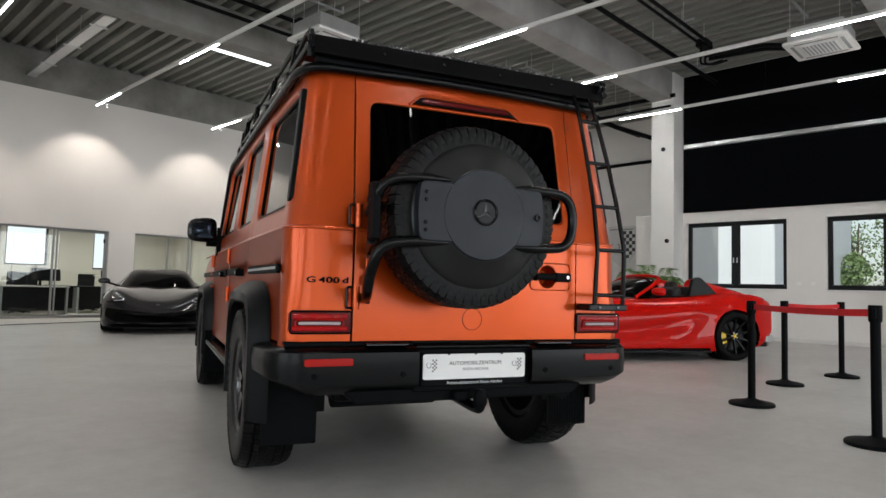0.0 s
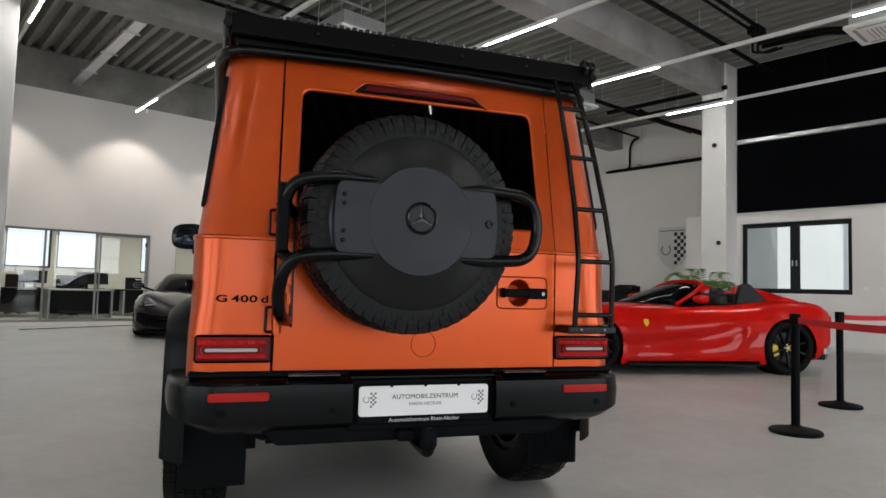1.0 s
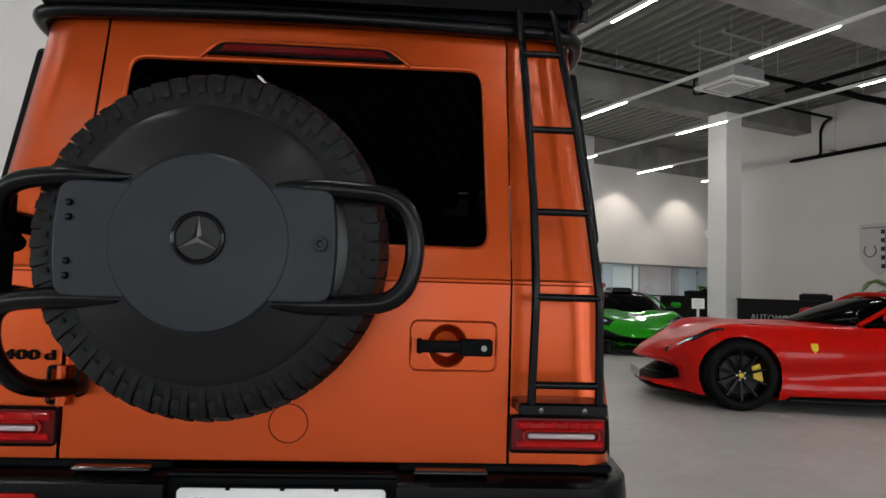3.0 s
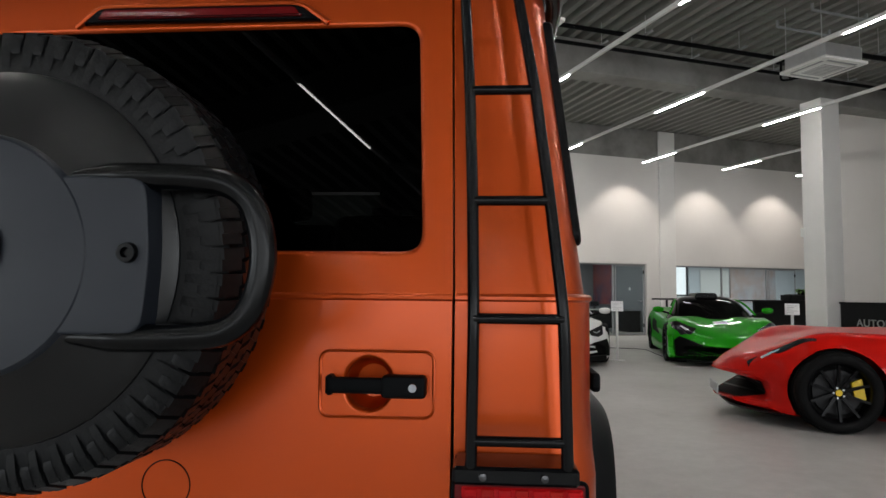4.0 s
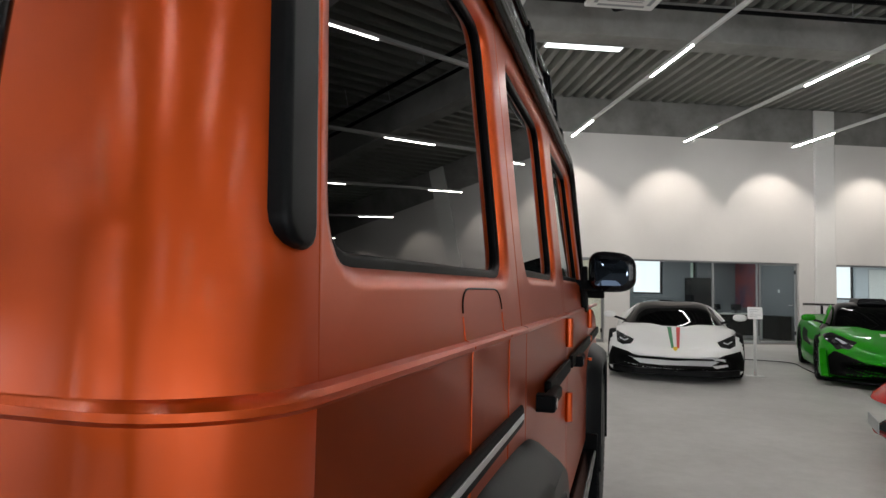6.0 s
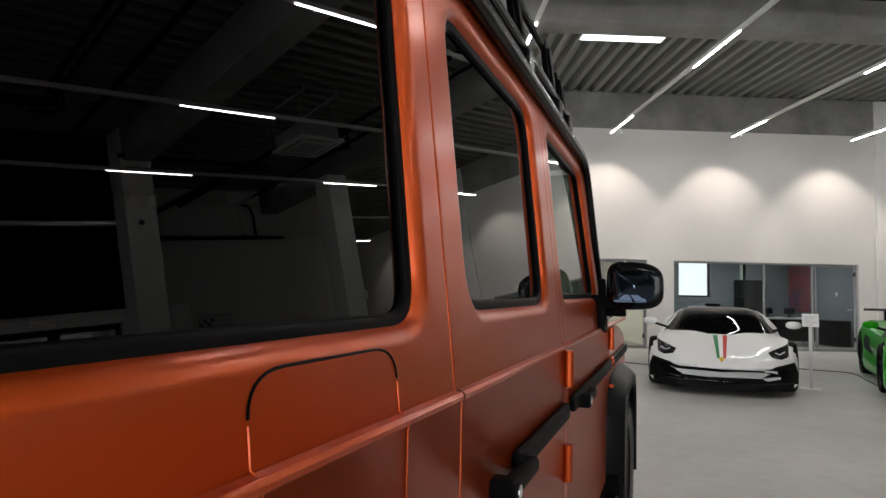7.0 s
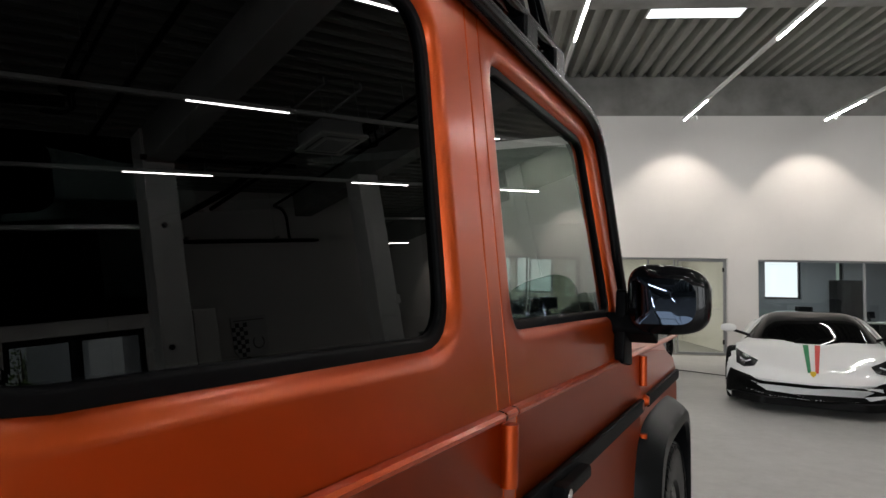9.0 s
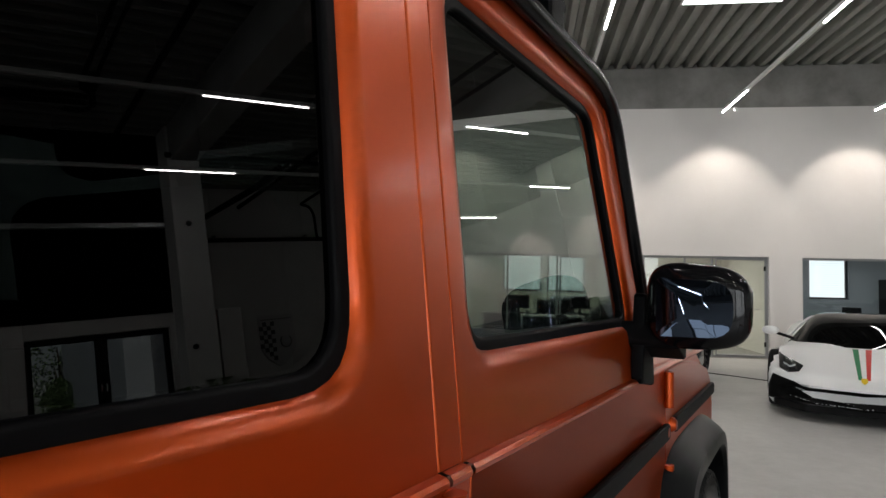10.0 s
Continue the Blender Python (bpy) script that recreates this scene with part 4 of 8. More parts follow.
part("ball_cap", lathe([(0.0, 0.492), (0.02, 0.489), (0.031, 0.47), (0.033, 0.43), (0.027, 0.415), (0.02, 0.41)], "Z", 18, (0, -0.10, 0)), M_MOULD, hitch, "black tow-ball cap", smooth=True)
part("socket", box(-0.11, -0.04, -0.07, 0.02, 0.435, 0.475, 0.01, 2), M_MOULD, hitch, "trailer socket")
for sx in (-1, 1):
    flap = part("mud_flap", box(min(sx * 0.635, sx * 0.89), max(sx * 0.635, sx * 0.89), 0.325, 0.34, 0.20, 0.53, 0.005), M_MOULD, suv, "ribbed black rubber mud flap")
    if sx > 0:
        for k in range(14):
            part("rib", box(0.65 + 0.0165 * k, 0.659 + 0.0165 * k, 0.318, 0.326, 0.21, 0.40 - 0.06 * max(0, 1 - abs(k - 5) / 6), 0.003), M_MOULD, flap)
    ff = part("mud_flap", box(min(sx * 0.66, sx * 0.945), max(sx * 0.66, sx * 0.945), 3.16, 3.175, 0.17, 0.53, 0.005), M_MOULD, suv, "black rubber mud flap")
    part("side_step", prism(round_poly([(0.80 * sx, 0.46), (0.94 * sx, 0.46), (0.94 * sx, 0.42), (0.80 * sx, 0.40)], 0.015, 3), 1.3, 3.12, "XZ"), M_TRIM, suv, "black side step", smooth=True)


def flare(sx, v0, z0=0.41, a0=-12, a1=190, n=54):
    """A square-cut black wheel-arch flare."""
    bm = bmesh.new()
    prev = None
    for k in range(n + 1):
        a = a0 + (a1 - a0) * k / n
        c, s = math.cos(radians(a)), math.sin(radians(a))
        sq = 0.97 / max(abs(c) ** 5 + abs(s) ** 5, 1e-6) ** 0.2
        ro, ri = 0.505 * sq * 0.97, 0.47 * sq * 0.97
        ro2 = 0.515 * sq
        pts = [(0.872, ro2 + 0.045), (0.90, ro2 + 0.035), (0.945, ro2), (0.962, ro2 - 0.02), (0.964, ri), (0.95, ri - 0.012), (0.86, ri - 0.012)]
        ring = [bm.verts.new((sx * u, v0 + r * c * 0.98, z0 + r * s)) for u, r in pts]
        if prev:
            for i in range(len(ring) - 1):
                bm.faces.new((prev[i], ring[i], ring[i + 1], prev[i + 1]))
        prev = ring
    part("wheel_arch_flare", finish(bm), M_FLARE, suv, "satin black wheel-arch flare", smooth=True)
    bm = bmesh.new()
    prev = None
    for k in range(21):
        a = radians(-8 + 196 * k / 20)
        ring = [bm.verts.new((sx * u, v0 + 0.475 * math.cos(a), z0 + 0.475 * math.sin(a))) for u in (0.60, 0.87)]
        if prev:
            bm.faces.new((prev[0], ring[0], ring[1], prev[1]))
        prev = ring
    part("arch_liner", finish(bm), M_SEAL, suv, "black wheel-arch liner")


for sx in (-1, 1):
    for v0 in (RW, FW):
        flare(sx, v0)


def tyre_mesh(r, w, rim, blocks=92):
    """An all-terrain tyre on the x axis: rounded carcass and six rows of tread blocks."""
    h = w / 2
    bm = lathe([(rim, -h * 0.80), (rim + 0.015, -h * 0.92), (rim + (r - rim) * 0.45, -h), (r - 0.035, -h * 0.95), (r - 0.014, -h * 0.80), (r - 0.010, 0),
                (r - 0.014, h * 0.80), (r - 0.035, h * 0.95), (rim + (r - rim) * 0.45, h), (rim + 0.015, h * 0.92), (rim, h * 0.80)], "X", 72, closed=True)
    carcass, bm = bm, bmesh.new()
    for row, (x0, x1, st) in enumerate(((-h * 0.98, -h * 0.64, 0), (-h * 0.59, -h * 0.33, 0.5), (-h * 0.29, -h * 0.02, 0.1), (h * 0.02, h * 0.29, 0.6), (h * 0.33, h * 0.59, 0.2), (h * 0.64, h * 0.98, 0.5))):
        outer = row in (0, 5)
        for k in range(blocks):
            a = 2 * math.pi * (k + st * 0.8 + 0.15 * (k % 2)) / blocks
            m = Matrix.Rotation(a, 4, "X") @ Matrix.Rotation(radians(5 if row in (0, 5) else 18 if row in (1, 3) else -18), 4, "Z")
            vs = []
            lw = 2 * math.pi * r / blocks * (0.478 if k % 3 else 0.465)
            top = r + (0.001 if k % 2 else -0.0015)
            lo = r - 0.016
            for x in (x0, x1):
                for y in (-lw, lw):
                    e = (-0.016 if outer and abs(x) > h * 0.9 else 0)
                    vs.append(m @ Vector((x, y, lo + e - 0.006)))
                    vs.append(m @ Vector((x * 0.985, y * 0.92, top + e)))
            b = [bm.verts.new(v) for v in vs]
            for f in ((1, 3, 7, 5), (0, 1, 5, 4), (2, 6, 7, 3), (0, 2, 3, 1), (4, 5, 7, 6)):
                bm.faces.new([b[i] for i in f])
            if outer:
                sx = -1 if row == 0 else 1
                c = [bm.verts.new(m @ Vector(p)) for p in ((sx * h * 0.985, -lw * 0.8, r - 0.022), (sx * h * 0.985, lw * 0.8, r - 0.022), (sx * h * 1.015, lw * 0.8, r - 0.045), (sx * h * 1.015, -lw * 0.8, r - 0.045),
                                                           (sx * h * 1.0, lw * 0.6, r - (0.074 if k % 2 else 0.052)), (sx * h * 1.0, -lw * 0.6, r - (0.074 if k % 2 else 0.052)))]
                bm.faces.new((c[0], c[1], c[2], c[3]) if sx > 0 else (c[3], c[2], c[1], c[0]))
                bm.faces.new((c[3], c[2], c[4], c[5]) if sx > 0 else (c[5], c[4], c[2], c[3]))
    out = []
    for nm, b in (("tyre", carcass), ("tread", bm)):
        me = bpy.data.meshes.new(nm)
        b.to_mesh(me)
        b.free()
        me.materials.append(M_RUBBER)
        me.shade_smooth()
        me.set_sharp_from_angle(angle=radians(32))
        out.append(me)
    return out


TYRE_MESH = tyre_mesh(TYRE, 0.255, 0.235)
SPARE_MESH = tyre_mesh(0.386, 0.24, 0.22, 112)


def part_mesh(name, me, parent, label="", m=None, kind=""):
    ob = new(name, me)
    ob.parent = parent
    if m is not None:
        ob.matrix_basis = m
    return tagged(ob, label, kind=kind)


def spoke_bm(r0, r1, n, w0, w1, x0, x1):
    """Straight wheel spokes on the x axis."""
    bm = bmesh.new()
    for k in range(n):
        rot = Matrix.Rotation(2 * math.pi * k / n, 4, "X")
        vs = [bm.verts.new(rot @ Vector(p)) for p in ((x0, -w0, r0), (x0, w0, r0), (x1, w1, r1), (x1, -w1, r1), (x0 - 0.035, -w0, r0), (x0 - 0.035, w0, r0), (x1 - 0.03, w1, r1), (x1 - 0.03, -w1, r1))]
        for f in ((0, 1, 2, 3), (4, 7, 6, 5), (0, 4, 5, 1), (1, 5, 6, 2), (2, 6, 7, 3), (3, 7, 4, 0)):
            bm.faces.new([vs[i] for i in f])
    return finish(bm)


for sx in (-1, 1):
    for v0 in (RW, FW):
        wheel = part("wheel", lathe([(0.05, 0.06), (0.20, 0.05), (0.215, 0.095), (0.238, 0.105), (0.238, -0.10), (0.205, -0.10), (0.205, 0.02), (0.05, 0.03)], "X", 40), M_DARKCHROME, suv, "dark alloy wheel", smooth=True)
        wheel.matrix_basis = pose(sx * 0.825, v0, TYRE + 0.001, 0, 0, 0 if sx > 0 else 180)
        part_mesh("tyre", TYRE_MESH[0], wheel, "black all-terrain tyre")
        part_mesh("tread", TYRE_MESH[1], wheel, "black rubber tread blocks", kind="stuff")
        part("spokes", spoke_bm(0.05, 0.215, 5, 0.03, 0.026, 0.09, 0.095), M_DARKCHROME, wheel)
        part("hub_cap", lathe([(0.0, 0.105), (0.03, 0.103), (0.034, 0.08)], "X", 16), M_GLOSSBLK, wheel)

# ---- spare wheel ----
SX, SZ = -0.137, 1.238
spare = part("spare_wheel", lathe([(0.0, -0.02), (0.24, -0.02), (0.25, -0.20), (0.0, -0.20)], "Y", 40, (SX, 0, SZ)), M_TRIM, suv, "spare wheel with a dark grey cover")
part_mesh("spare_tyre", SPARE_MESH[0], spare, "black all-terrain tyre", pose(SX, -0.195, SZ, 0, 0, 90))
part_mesh("tread", SPARE_MESH[1], spare, "black rubber tread blocks", pose(SX, -0.195, SZ, 0, 0, 90), "stuff")
cover = part("cover_ring", lathe([(0.308, -0.295), (0.302, -0.318), (0.285, -0.330), (0.24, -0.342), (0.193, -0.362), (0.187, -0.366)], "Y", 64, (SX, 0, SZ)), M_RING, spare, "black cover ring", smooth=True)
disc = part("cover_disc", lathe([(0.192, -0.355), (0.188, -0.369), (0.182, -0.374), (0.0, -0.376)], "Y", 64, (SX, 0, SZ)), M_GREYBLK, spare, "dark grey cover disc", smooth=True)
for sg, xo in ((-1, 0.285), (1, 0.272)):
    pts = [(SX + sg * 0.10, SZ - 0.118), (SX + sg * xo, SZ - 0.118), (SX + sg * (xo + 0.012), SZ), (SX + sg * xo, SZ + 0.122), (SX + sg * 0.10, SZ + 0.122)]
    wing = part("cover_wing", prism(round_poly(pts, [0.01, 0.03, 0.1, 0.03, 0.01], 4), -0.372, -0.318, "XZ", 0.006), M_GREYBLK, spare, "dark grey cover wing", smooth=True)
    if sg < 0:
        for bz in (-0.075, -0.045, 0.045, 0.075):
            part("bolt", lathe([(0.0, -0.382), (0.006, -0.381), (0.008, -0.372)], "Y", 10, (SX - 0.262, 0, SZ + bz)), M_TRIM, wing)
    else:
        part("lock", lathe([(0.006, -0.374), (0.008, -0.381), (0.014, -0.381), (0.016, -0.372)], "Y", 18, (SX + 0.25, 0, SZ + 0.005)), M_TRIM, wing, smooth=True)
# round emblem: a ring with three spokes
ring = part("emblem_ring", tube([(SX + 0.050 * math.cos(2 * math.pi * k / 40), -0.379, SZ + 0.010 + 0.050 * math.sin(2 * math.pi * k / 40)) for k in range(40)], 0.0055, 8, closed=True), M_GLOSSBLK, disc, "black round emblem", smooth=True)
part("emblem_plate", lathe([(0.0, -0.378), (0.05, -0.378), (0.05, -0.374)], "Y", 32, (SX, 0, SZ + 0.010)), M_TRIM, ring)
for k in range(3):
    a = radians(90 + 120 * k)
    c, s = math.cos(a), math.sin(a)
    bm = bmesh.new()
    o = Vector((SX, -0.379, SZ + 0.010))
    tip, l, r2, peak = o + Vector((0.048 * c, 0, 0.048 * s)), o + Vector((-0.009 * s, 0, 0.009 * c)), o + Vector((0.009 * s, 0, -0.009 * c)), o + Vector((0, -0.007, 0))
    vs = [bm.verts.new(p) for p in (tip, l, r2, peak)]
    bm.faces.new((vs[0], vs[1], vs[3]))
    bm.faces.new((vs[0], vs[3], vs[2]))
    part("emblem_spoke", finish(bm), M_EMBLEM, ring)
# guard tubes
part("guard_tube", tube(rounded([(SX - 0.14, -0.352, 1.372), (SX - 0.32, -0.350, 1.372), (-0.560, -0.33, 1.350), (-0.585, -0.30, 1.27), (-0.585, -0.22, 1.23)], 0.075, 6), [0.006] + [0.021] * 20, 12), M_TRIM, spare, "black guard tube", smooth=True)
part("guard_tube", tube(rounded([(SX - 0.14, -0.352, 1.118), (SX - 0.32, -0.350, 1.118), (-0.565, -0.33, 1.10), (-0.592, -0.29, 1.00), (-0.575, -0.20, 0.905), (-0.535, -0.06, 0.885), (-0.53, -0.02, 0.885)], 0.075, 6), [0.006] + [0.022] * 32, 12), M_TRIM, spare, "black guard tube", smooth=True)
bm = tube(rounded([(SX + 0.13, -0.352, 1.362), (0.16, -0.352, 1.362), (0.285, -0.350, 1.350), (0.318, -0.345, 1.24), (0.285, -0.350, 1.125), (0.16, -0.352, 1.115), (SX + 0.13, -0.352, 1.115)], 0.085, 7), [0.006] + [0.021] * 40 + [0.006], 12)
part("guard_loop", bm, M_TRIM, spare, "black tubular guard loop", smooth=True)
bracket = part("guard_bracket", box(-0.602, -0.566, -0.325, -0.255, 1.12, 1.345, 0.006), M_MOULD, spare, "black upright bracket")
part("carrier_arm", tube([(-0.58, -0.26, 1.28), (-0.520, -0.03, 1.26)], 0.025, 10), M_TRIM, spare)
part("carrier_arm", tube([(-0.58, -0.26, 1.12), (-0.520, -0.03, 1.09)], 0.022, 10), M_TRIM, spare)
car_plate = part("carrier_plate", box(-0.520, -0.515, -0.05, -0.004, 0.86, 1.30, 0.006), M_TRIM, suv, "black slotted carrier plate")
for z in (0.94, 1.01, 1.08):
    part("slot", box(-0.538, -0.522, -0.053, -0.049, z, z + 0.045, 0.003), M_ORANGE, car_plate)
for z in (0.885, 1.24):
    hg = part("tailgate_hinge", tube([(-0.566, -0.018, z - 0.05), (-0.566, -0.018, z + 0.05)], 0.016, 12), M_ORANGE, suv, smooth=True)
    part("hinge_leaf", tube([(a, -0.012, b) for a, b in round_rect(-0.605, -0.572, z - 0.045, z + 0.045, 0.008, 3)], 0.006, 6, closed=True), M_TRIM, hg)

# ---- ladder ----
LR = [(0.618, -0.102, 0.865), (0.622, -0.120, 1.143), (0.618, -0.090, 1.362), (0.610, -0.044, 1.588), (0.597, 0.005, 1.811), (0.592, 0.05, 1.95), (0.588, 0.13, 2.02), (0.588, 0.22, 2.02)]
RR = [(0.792, -0.102, 0.865), (0.784, -0.120, 1.143), (0.762, -0.090, 1.362), (0.738, -0.044, 1.588), (0.704, 0.005, 1.811), (0.688, 0.05, 1.95), (0.682, 0.13, 2.02), (0.682, 0.22, 2.02)]
lad = part("ladder_rail", tube(rounded(LR, 0.05, 4), 0.0112, 12), M_TRIM, suv, "black tubular ladder rail", smooth=True)
part("ladder_rail", tube(rounded(RR, 0.05, 4), 0.0112, 12), M_TRIM, suv, "black tubular ladder rail", smooth=True)
for k in range(1, 5):
    a, b = LR[k], RR[k]
    part("rung", tube([a, b], 0.0098, 12), M_TRIM, suv, smooth=True)
part("rung", tube([(0.619, -0.106, 0.922), (0.791, -0.106, 0.922)], 0.0098, 12), M_TRIM, suv, smooth=True)
foot = part("ladder_foot", box(0.585, 0.812, -0.115, -0.002, 0.845, 0.878, 0.006), M_TRIM, suv, "black ladder mounting foot")
for px in (0.64, 0.75):
    part("screw", lathe([(0.0, -0.121), (0.007, -0.120), (0.008, -0.114)], "Y", 10, (px, 0, 0.861)), M_DARKCHROME, foot)

# ---- roof rack ----
front_v, rear_vv, hw = 2.70, 0.055, 0.772
bm = bmesh.new()
add_box(bm, -hw, hw, rear_vv, rear_vv + 0.045, 1.950, 2.033, 0.008, 2)
# black filler added so the gap between rack and roof stays dark
part("rack_gap_filler", box(-0.75, 0.75, 0.10, 0.125, 1.925, 1.955, 0.004), M_FLARE, suv, "black strip added to darken the gap under the rack rail")
tray = part("rack_rear_rail", bm, M_SEAL, suv, "black roof-rack rear rail", smooth=True)
for px in (-0.45, -0.15, 0.15, 0.45):
    part("bolt", lathe([(0.0, rear_vv - 0.006), (0.007, rear_vv - 0.005), (0.009, rear_vv)], "Y", 10, (px, 0, 1.995)), M_TRIM, tray)
bm = bmesh.new()
prev = None
k = 0
while k < 46:
    xx = -0.60 + 0.026 * k
    add_box(bm, xx, xx + 0.016, rear_vv + 0.002, rear_vv + 0.03, 2.031, 2.040 + 0.004 * (k % 2))
    k += 1
part("tread_edge", bm, M_DARKCHROME, tray, "knurled tread edge")
for sx in (-1, 1):
    part("rack_side_rail", tube([(sx * 0.768, rear_vv + 0.05, 2.040), (sx * 0.765, 0.5, 2.125), (sx * 0.765, 2.24, 2.140)], 0.014, 10), M_TRIM, suv, "black roof-rack side tube", smooth=True)
    part("rack_base_rail", tube([(sx * 0.785, 0.05, 1.985), (sx * 0.785, 2.62, 2.000)], 0.017, 10), M_TRIM, suv, "black roof-rack base tube", smooth=True)
    end = part("rack_end_loop", tube(rounded([(sx * 0.785, 0.085, 1.94), (sx * 0.785, 0.055, 2.03), (sx * 0.785, 0.13, 2.06), (sx * 0.785, 0.34, 2.03)], 0.035, 4), 0.011, 10), M_TRIM, suv, "curved black rack end tube", smooth=True)
    part("end_boss", lathe([(0.0, 0.012), (0.022, 0.011), (0.026, 0.006), (0.026, -0.008), (0.0, -0.010)], "X", 20, (sx * 0.785, 0.075, 2.035)), M_TRIM, end, smooth=True)
    for v, hi in ((0.40, 2.115), (1.05, 2.13), (1.72, 2.145), (2.20, 2.15), (2.42, 2.115)):
        leg = part("rack_bracket", prism(round_poly([(v + 0.10, 1.985), (v + 0.19, 1.985), (v + 0.05, hi), (v - 0.02, hi)], 0.012, 3), sx * 0.762, sx * 0.782, "YZ", 0.004), M_TRIM, suv, "black roof-rack bracket", smooth=True)
        part("bracket_web", prism(round_poly([(v + 0.125, 2.005), (v + 0.165, 2.005), (v + 0.045, hi - 0.02), (v + 0.005, hi - 0.02)], 0.008, 3), sx * 0.782, sx * 0.790, "YZ"), M_MOULD, leg)
        part("bracket_foot", box(min(sx * 0.75, sx * 0.81), max(sx * 0.75, sx * 0.81), v + 0.10, v + 0.18, 1.91, 1.99, 0.006), M_TRIM, leg)
        part("bracket_arm", tube([(sx * 0.77, v + 0.09, 2.020), (sx * 0.70, v + 0.09, 2.020)], 0.012, 8), M_TRIM, leg)
part("rack_front_rail", tube([(-hw, front_v, 2.030), (hw, front_v, 2.030)], 0.017, 10), M_TRIM, suv, smooth=True)
for i in range(14):
    v = 0.10 + 0.185 * i
    part("rack_slat", box(-hw, hw, v, v + 0.085, 2.010, 2.027, 0.004), M_TRIM, suv)
lampb = part("work_lamp", lathe([(0.0, 0.012), (0.030, 0.011), (0.036, 0.006), (0.036, -0.008), (0.0, -0.010)], "X", 24, (0.735, 0.05, 2.020)), M_GLOSSBLK, suv, "small round black work lamp", smooth=True)

# ---- mirrors ----
M_MIRROR = mat("mirror_silver", (0.032, 0.042, 0.06), 0.02, 1.0)
for sx in (-1, 1):
    bm = bmesh.new()
    bmesh.ops.create_uvsphere(bm, u_segments=24, v_segments=16, radius=1)
    for v in bm.verts:
        c = v.co
        p = lambda t: math.copysign(abs(t) ** 0.55, t)
        x = p(c.x)
        out = 0.5 + 0.5 * x * sx
        v.co = Vector((sx * 1.018 + 0.115 * x, 2.96 + 0.08 * p(c.y) * (1 if c.y > 0 else 0.55), 1.370 + 0.102 * p(c.z) * (1 - 0.16 * out ** 3) - 0.008 * out))
    mirror = part("door_mirror", bm, M_GLOSSBLK, suv, "gloss black door mirror", smooth=True)
    # slightly domed glass
    bm = bmesh.new()
    edge = round_poly([(sx * -0.082, -0.066), (sx * 0.078, -0.066), (sx * 0.082, 0.058), (sx * -0.082, 0.070)], [0.012, 0.05, 0.05, 0.012], 5)
    prev = None
    for f in (1.0, 0.8, 0.6, 0.4, 0.2, 0.05):
        ring = [bm.verts.new((f * x, f * f * (x * x + z * z) / 1.5, f * z)) for x, z in edge]
        if prev:
            for i in range(len(ring)):
                j = (i + 1) % len(ring)
                bm.faces.new((prev[i], prev[j], ring[j], ring[i]))
        prev = ring
    bm.faces.new(prev)
    glass = part("mirror_glass", finish(bm), M_MIRROR, mirror, "mirror glass", smooth=True)
    glass.matrix_basis = pose(sx * 1.018, 2.894, 1.364, -9, 0, sx * 7)
    part("mirror_arm", prism(round_poly([(2.93, 1.27), (3.03, 1.23), (3.04, 1.30), (2.95, 1.33)], 0.015, 3), min(sx * 0.84, sx * 0.98), max(sx * 0.84, sx * 0.98), "YZ", 0.006), M_MOULD, mirror, smooth=True)
    part("mirror_foot", prism(round_poly([(2.92, 1.18), (3.06, 1.16), (3.03, 1.33), (2.96, 1.40)], 0.015, 3), min(sx * 0.868, sx * 0.90), max(sx * 0.868, sx * 0.90), "YZ", 0.008), M_MOULD, mirror, smooth=True)
    part("repeater", box(min(sx * 1.113, sx * 1.131), max(sx * 1.113, sx * 1.131), 2.95, 3.0, 1.34, 1.41, 0.006), M_CLEARLENS, mirror)

# ---- cabin ----
part("cabin_floor", box(-0.80, 0.80, 0.10, 3.2, 0.68, 0.74), M_CABIN, suv, "dark cabin floor")
part("headliner", box(-0.74, 0.74, 0.25, 2.85, 1.845, 1.86), mat("grey_headliner", (0.05, 0.05, 0.052), 0.9, vary=0.1, vscale=20), suv, "dark headliner")


def cabin_seat(x, v, wide, high=0.62):
    s = part("seat", box(x - wide / 2, x + wide / 2, v - 0.05, v + 0.45, 0.74, 0.98, 0.05, 3), M_CABIN, suv, "dark leather seat", smooth=True)
    b = part("backrest", box(x - wide / 2, x + wide / 2, -0.06, 0.06, 0.0, high, 0.05, 3), M_CABIN, s, smooth=True)
    b.matrix_basis = pose(0, v, 0.92, 10, 0, 0)
    h = part("headrest", box(x - 0.13, x + 0.13, -0.045, 0.045, high + 0.02, high + 0.19, 0.04, 3), M_CABIN, s, smooth=True)
    h.matrix_basis = pose(0, v, 0.92, 10, 0, 0)


